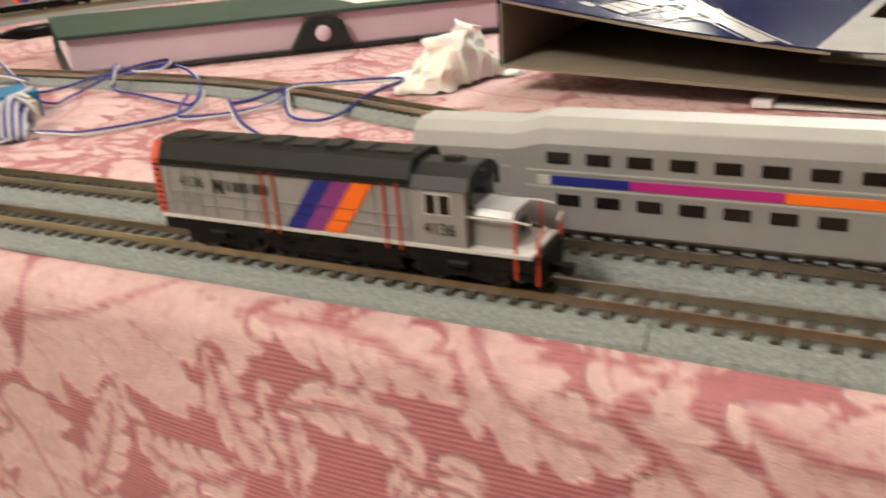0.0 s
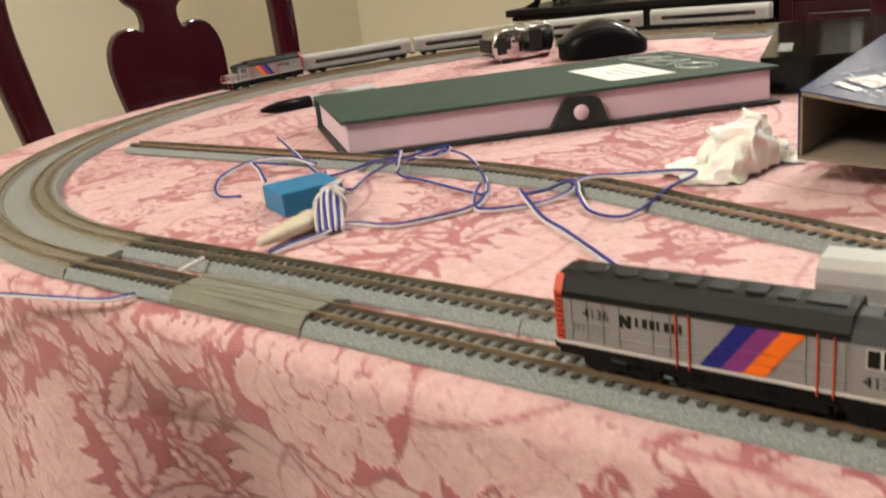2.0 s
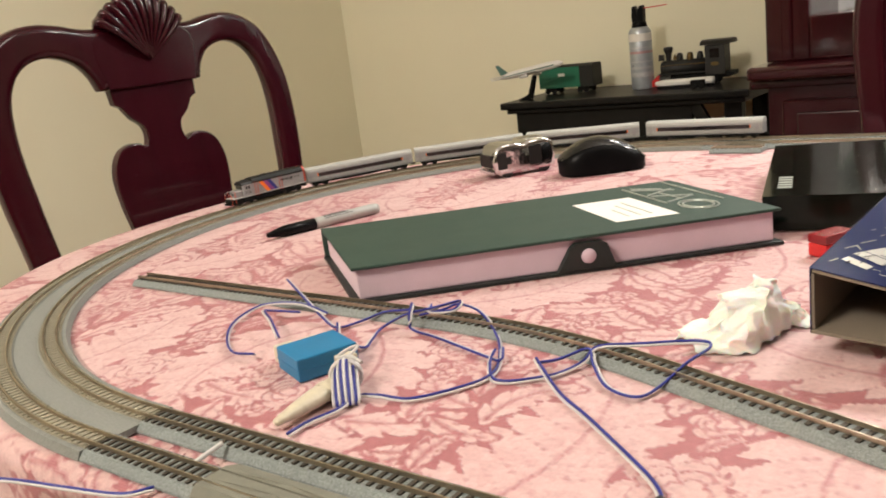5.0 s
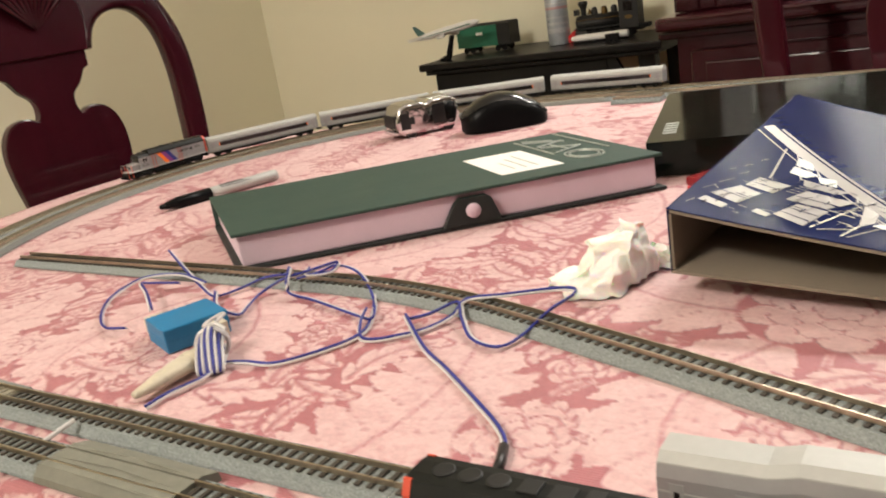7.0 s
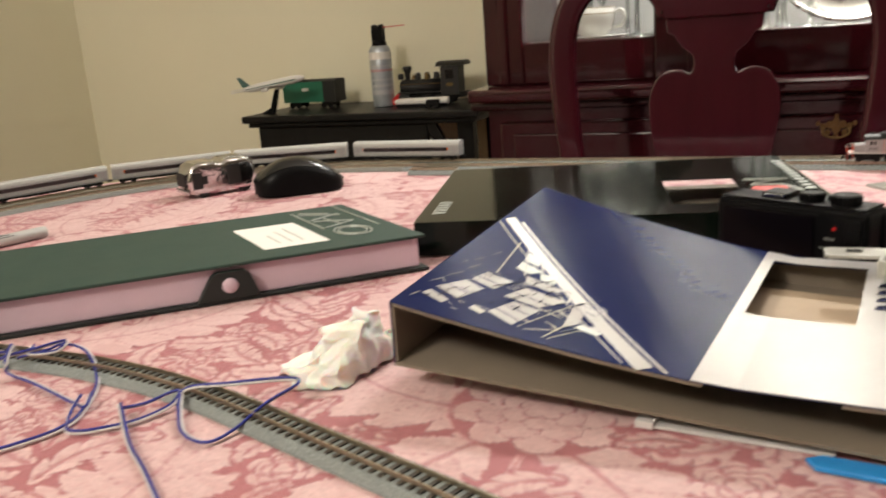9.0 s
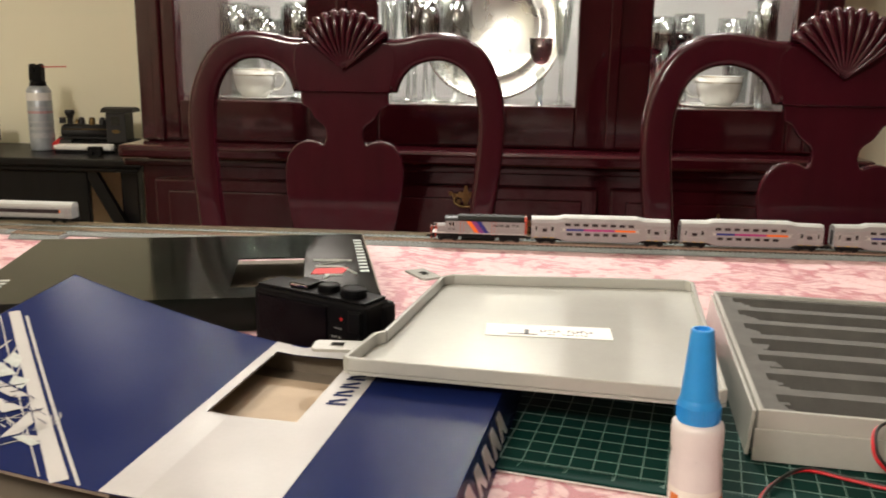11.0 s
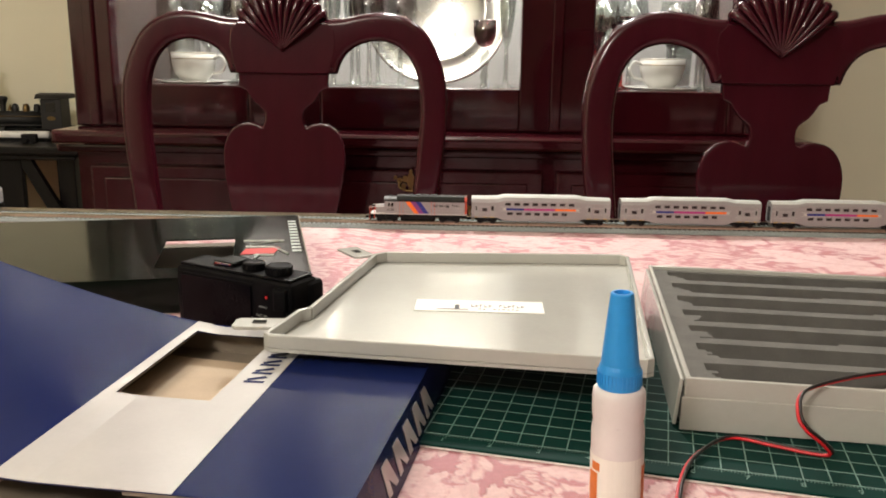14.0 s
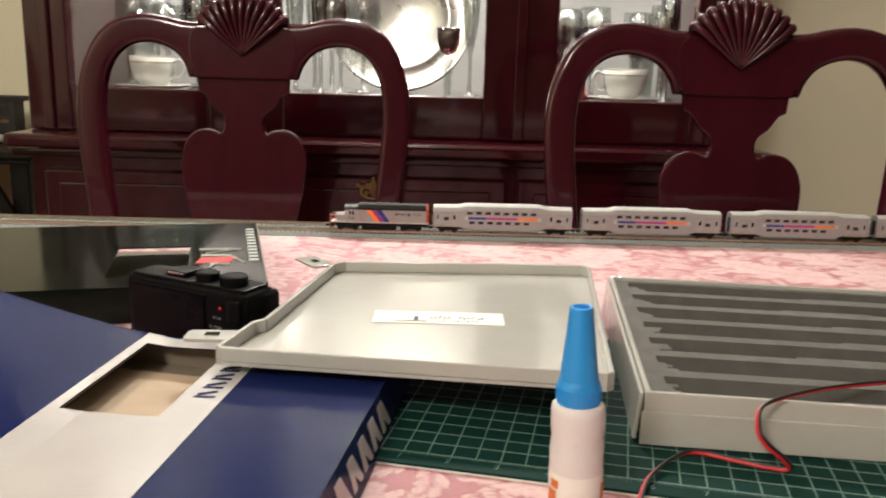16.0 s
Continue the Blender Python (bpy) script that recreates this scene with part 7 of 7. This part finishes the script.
pen = thing("marker_pen", pose(-0.728, 0.514, TOP + 0.0062, 0, 0, 72), "grey marker pen with a black cap lying on the cloth", "pen")
part("cap", lathe([(0, 0), (0.0022, 0.0005), (0.0045, 0.012), (0.0060, 0.020), (0.0062, 0.055), (0, 0.055)], 20), BLACK_PLASTIC, pen, "black cap", smooth=True, m=pose(0, 0, 0, 0, 90, 0))
part("barrel", lathe([(0, 0.0552), (0.0055, 0.0552), (0.0060, 0.058), (0.0060, 0.128), (0.0050, 0.133), (0, 0.134)], 20), SILVER_ROOF, pen, "pale grey barrel", smooth=True, m=pose(0, 0, 0, 0, 90, 0))
script = bmesh.new()
for k in range(3):
    a = math.radians(40 + 22 * k)
    box(0.066, 0.100 - 0.004 * k, -0.0061 * math.cos(a) - 0.0004, -0.0061 * math.cos(a) + 0.0004, 0.0061 * math.sin(a) - 0.0002, 0.0061 * math.sin(a) + 0.0003, bm=script)
part("printed_bars", script, INK, pen, "small dark printed bars")

toy = thing("chrome_toy_car", pose(-0.642, 0.867, TOP, 0, 0, 56) @ Matrix.Diagonal((0.93, 0.93, 0.86, 1)), "chunky chrome-plated toy van with black windows", "toy car")
side_view = [(-0.045, 0.008), (-0.0465, 0.026), (-0.040, 0.044), (-0.030, 0.0485), (-0.008, 0.0485), (-0.004, 0.0455), (0.002, 0.0455), (0.006, 0.049), (0.034, 0.049), (0.044, 0.042), (0.046, 0.024), (0.044, 0.008), (0.036, 0.003), (-0.036, 0.003)]
part("body", prism(side_view, -0.025, 0.025, "y", 0.007, segments=4), CHROME, toy, smooth=True)
for x0, x1, z0, z1 in ((0.006, 0.024, 0.013, 0.041), (-0.0405, -0.0270, 0.013, 0.036), (-0.0268, -0.0205, 0.019, 0.030)):
    part("window", box(x0, x1, -0.0258, -0.0244, z0, z1, 0.0005), TRAIN_BLACK, toy)
for k in range(6):
    x = 0.008 + 0.0048 * k
    part("roof_rib", tube([(x, -0.019, 0.0488), (x, 0, 0.0500), (x, 0.019, 0.0488)], 0.0013, 8), CHROME, toy, smooth=True)
part("windscreen", box(-0.0478, -0.0455, -0.019, 0.019, 0.016, 0.034, 0.0006), TRAIN_BLACK, toy)
part("bumper", box(-0.0490, -0.0455, -0.022, 0.022, 0.006, 0.012, 0.0012), CHROME, toy)
for x in (-0.027, 0.027):
    for s_ in (-1, 1):
        part("wheel", lathe([(0, -0.003), (0.0085, -0.003), (0.0085, 0.003), (0, 0.003)], 18), TRAIN_BLACK, toy, m=pose(x, s_ * 0.0215, 0.0087, 90, 0, 0))

mouse = thing("computer_mouse", pose(-0.528, 0.872, TOP, 0, 0, 38), "dark grey cordless computer mouse", "mouse")


def mouse_skin(from_side, to_side, shrink, rows_n=22, cols=14):
    """A strip of the mouse's hump between two sides (-1 to 1 across); low at the buttons, high towards the palm."""
    bm = bmesh.new()
    rows = []
    for i in range(rows_n + 1):
        u = i / rows_n
        x = -0.053 + 0.106 * u
        half = (0.0305 - 0.004 * math.sin(math.pi * u) ** 2) * (1 - abs(2 * u - 1) ** 4) ** 0.5 + 0.0006
        high = 0.0405 * math.sin(math.pi * (0.13 + 0.77 * u ** 0.92)) ** 0.9 * (1 - max(0.0, u - 0.86) * 2.2)
        rows.append([])
        for j in range(cols + 1):
            q = from_side + (to_side - from_side) * j / cols
            a = math.pi / 2 * (1 - q)
            rows[-1].append(bm.verts.new(((x) * shrink, half * shrink * math.cos(a), 0.003 + high * shrink * max(0.0, math.sin(a)) ** 0.55)))
    for p, q in zip(rows, rows[1:]):
        for j in range(cols):
            bm.faces.new((p[j], q[j], q[j + 1], p[j + 1]))
    bmesh.ops.recalc_face_normals(bm, faces=bm.faces[:])
    return bm


part("side_grip", mouse_skin(-1, 1, 0.985), BLACK_PLASTIC, mouse, "matt black side grip", smooth=True)
part("left_button", mouse_skin(-0.56, -0.09, 1.0, cols=8), MOUSE_BLACK, mouse, "glossy dark grey button", smooth=True)
part("right_button", mouse_skin(0.09, 0.56, 1.0, cols=8), MOUSE_BLACK, mouse, "glossy dark grey button", smooth=True)
part("palm_rest", mouse_skin(-0.09, 0.09, 0.996, cols=4), MOUSE_BLACK, mouse, "glossy dark grey spine", smooth=True)
part("base_plate", prism([(0.050 * math.cos(a), 0.027 * math.sin(a)) for a in [2 * math.pi * k / 24 for k in range(24)]], 0.0004, 0.004), BLACK_PLASTIC, mouse)
part("scroll_wheel", lathe([(0, -0.003), (0.0085, -0.003), (0.0095, -0.001), (0.0095, 0.001), (0.0085, 0.003), (0, 0.003)], 24), CHROME, mouse, "shiny scroll wheel", smooth=True, m=pose(-0.030, 0, 0.0265, 90, 0, 0))

SCREEN_BLACK = mat("dark_camera_screen", (0.004, 0.003, 0.004), 0.12, var=0.1, spec=0.08)
compact = thing("compact_camera", pose(-0.0275, 0.6555, TOP, 0, 0, -27.5), "black compact digital camera standing on the cloth", "camera")
part("body", box(0, 0.106, -0.016, 0.014, 0.0005, 0.0480, 0.004, segments=3), BLACK_PLASTIC, compact)
part("top_plate", prism([(0.003, -0.0135), (0.1035, -0.0135), (0.1035, 0.0115), (0.066, 0.0125), (0.060, 0.0125), (0.003, 0.0115)], 0.0478, 0.0500, bevel=0.0009), BLACK_PLASTIC, compact)
screen = part("screen", box(0.006, 0.072, -0.0172, -0.0158, 0.004, 0.0425, 0.0006), SCREEN_BLACK, compact, "dark glossy screen")
part("bezel", box(0.004, 0.074, -0.0166, -0.0157, 0.0425, 0.0440, 0.0003), BLACK_PLASTIC, screen)
part("grip", box(0.088, 0.108, 0.002, 0.020, 0.002, 0.0455, 0.005, segments=3), BLACK_PLASTIC, compact)
part("thumb_rest", box(0.0925, 0.1035, -0.0192, -0.0155, 0.028, 0.0440, 0.0018, segments=2), BLACK_PLASTIC, compact)
for x, y, r, h in ((0.0625, -0.002, 0.0078, 0.0050), (0.0860, -0.003, 0.0092, 0.0060)):
    knob = part("dial", lathe([(0, 0.0500), (r, 0.0500), (r, 0.0498 + h), (r * 0.86, 0.0506 + h), (r * 0.80, 0.0502 + h), (0, 0.0502 + h)], 24), BLACK_PLASTIC, compact, m=pose(x, y, 0))
    for k in range(18):
        part("ridge", box(r - 0.0002, r + 0.0004, -0.0004, 0.0004, 0.0505, 0.0494 + h), BLACK_PLASTIC, knob, m=pose(0, 0, 0, 0, 0, 20 * k))
part("shutter_button", lathe([(0, 0.0500), (0.0042, 0.0500), (0.0042, 0.0530), (0.0036, 0.0536), (0, 0.0536)], 16), BLACK_PLASTIC, compact, m=pose(0.0745, 0.005, 0))
part("hot_shoe", box(0.030, 0.048, -0.008, 0.010, 0.0501, 0.0535, 0.0006), BLACK_PLASTIC, compact)
part("shoe_rail", box(0.0315, 0.0465, -0.0086, -0.0072, 0.0510, 0.0528, 0.0003), CHROME, compact, "dull metal rail")
part("lamp", lathe([(0, 0), (0.0012, 0), (0.0012, 0.0006), (0, 0.0008)], 12), RED_PLASTIC, compact, "tiny red button", m=pose(0.0850, -0.0160, 0.0360, 90, 0, 0))
part("button_ring", lathe([(0.0018, 0), (0.0026, 0), (0.0026, 0.0005), (0.0018, 0.0005), (0.0018, 0)], 20), BLACK_PLASTIC, compact, m=pose(0.0850, -0.0160, 0.0360, 90, 0, 0))
lettering("MOVIE", 0.0024, pose(0.0818, -0.01612, 0.0286, 90, 0, 0), SILVER_INK, compact)
lettering("CUSTOM", 0.0024, pose(0.0803, -0.01612, 0.0222, 90, 0, 0), SILVER_INK, compact)
for z in (0.0265, 0.0145):
    part("button", lathe([(0, 0), (0.0020, 0), (0.0018, 0.0006), (0, 0.0007)], 12), BLACK_PLASTIC, compact, m=pose(0.0985, -0.0160, z, 90, 0, 0))
part("control_wheel", lathe([(0.0040, 0), (0.0078, 0), (0.0078, 0.0008), (0.0070, 0.0012), (0.0040, 0.0008), (0.0040, 0)], 24), BLACK_PLASTIC, compact, m=pose(0.0885, -0.0160, 0.0115, 90, 0, 0))
part("lens", lathe([(0, 0), (0.021, 0), (0.021, 0.010), (0.018, 0.014), (0, 0.012)], 28), BLACK_PLASTIC, compact, smooth=True, m=pose(0.048, 0.014, 0.024, -90, 0, 0))

napkin_bm = bmesh.new()
rows, n = [], 110
for i in range(n + 1):
    ring = []
    for j in range(n * 2):
        a, r = math.pi * j / n, i / n
        edge = 1 + 0.16 * math.sin(3 * a + 0.6) + 0.06 * math.sin(7 * a) + 0.02 * math.sin(13 * a + 1) + 0.07 * noise.noise(Vector((5 * math.cos(a), 5 * math.sin(a), 2.2)))
        x, y = r * edge * math.cos(a), r * edge * math.sin(a)
        ridge = 0.0
        for f, size in ((1.7, 1.05), (3.4, 0.34), (7.0, 0.08)):
            bend = 0.35 * noise.noise(Vector((x * 3, y * 3, f)))
            near = noise.voronoi(Vector((x * f + bend, y * f * 1.25 - bend, 0.37 * f)))[0]
            ridge += size * (near[0] - 0.42)
        ridge += 0.35 * noise.noise(Vector((x * 2, y * 2, 7.7)))
        dome = max(0.0, 1 - r ** 2.6) ** 0.48
        rise = min(1.0, max(0.0, (x + 0.35) / 0.95)) ** 0.9
        z = dome ** 0.7 * (0.24 + 0.70 * rise) * (0.95 + 0.15 * ridge)
        wob = noise.noise(Vector((x * 4, y * 4, 9.1)))
        ring.append(napkin_bm.verts.new((0.029 * x + 0.009 * wob * dome, 0.023 * y + 0.005 * noise.noise(Vector((x * 5, y * 5, 4.4))) * dome, max(0.0004, 0.038 * z))))
    rows.append(ring)
for a, b in zip(rows, rows[1:]):
    for j in range(n * 2):
        k = (j + 1) % (n * 2)
        napkin_bm.faces.new((a[j], a[k], b[k], b[j]))
bmesh.ops.remove_doubles(napkin_bm, verts=napkin_bm.verts[:], dist=1e-6)
for v in napkin_bm.verts:
    p = v.co.copy()
    for f, size in ((40, 0.0038), (95, 0.0011), (260, 0.0003)):
        v.co += size * noise.noise_vector(Vector((p.x * f, p.y * f * 1.3, p.z * f * 2.6)))
    rim = 0.0045 * max(0.0, noise.noise(p * 120 + Vector((3, 1, 2))))
    v.co.z = max(v.co.z, 0.0004 + rim)
shred_bm = napkin_bm.copy()
for v in shred_bm.verts:
    v.co *= 0.42
solid("crumpled_napkin", napkin_bm, NAPKIN, "crumpled white paper napkin lying on the cloth", "napkin", pose(-0.216, 0.396, TOP + 0.0003, 0, 0, 38), smooth=True)
solid("napkin_scrap", shred_bm, NAPKIN, "small torn scrap of white paper napkin beside the box", "napkin", pose(-0.190, 0.430, TOP + 0.0003, 0, 0, 190), smooth=True)

RUBY_LID = mat("dark_red_clear_plastic", (0.22, 0.012, 0.016), 0.2, var=0.1)
clip = thing("red_clip_box", pose(-0.203, 0.571, TOP, 0, 0, 60), "small red plastic parts box with a dark red lid", "parts box")
part("tray", box(-0.014, 0.014, -0.008, 0.008, 0.0005, 0.010, 0.001), RED_PLASTIC, clip)
part("lid", box(-0.0142, 0.0142, -0.0082, 0.0082, 0.0102, 0.0165, 0.001), RUBY_LID, clip, "dark red clear lid")
blue_bit = thing("blue_plastic_sheet", pose(0.050, 0.3500, TOP, 0, 0, -7), "flat bright blue plastic piece lying on the cloth", "plastic piece")
part("sheet", prism([(-0.022, -0.004), (0.030, -0.006), (0.036, 0.003), (0.034, 0.0065), (-0.020, 0.0065), (-0.026, 0.002)], 0.0004, 0.0026, bevel=0.0005), BLUE_PLASTIC, blue_bit)
runner = thing("plastic_runner", pose(-0.046, 0.3715, TOP, 0, 0, -6.5), "pale pinkish plastic strip lying under the card sleeve", "plastic piece")
part("strip", box(0.004, 0.082, -0.001, 0.012, 0.0004, 0.0018, 0.0004), WIRE_WHITE, runner)
part("tab", box(0, 0.0085, -0.003, 0.010, 0.0004, 0.0040, 0.0006), WIRE_WHITE, runner)
peg = thing("white_jumper", pose(-0.3845, 0.166, TOP + 0.006, 0, 0, 85), "short white wire jumper between the tracks", "wire")
part("rod", tube([(-0.006, 0, 0), (0.010, 0.001, 0.002)], 0.0012, 8), WIRE_WHITE, peg)
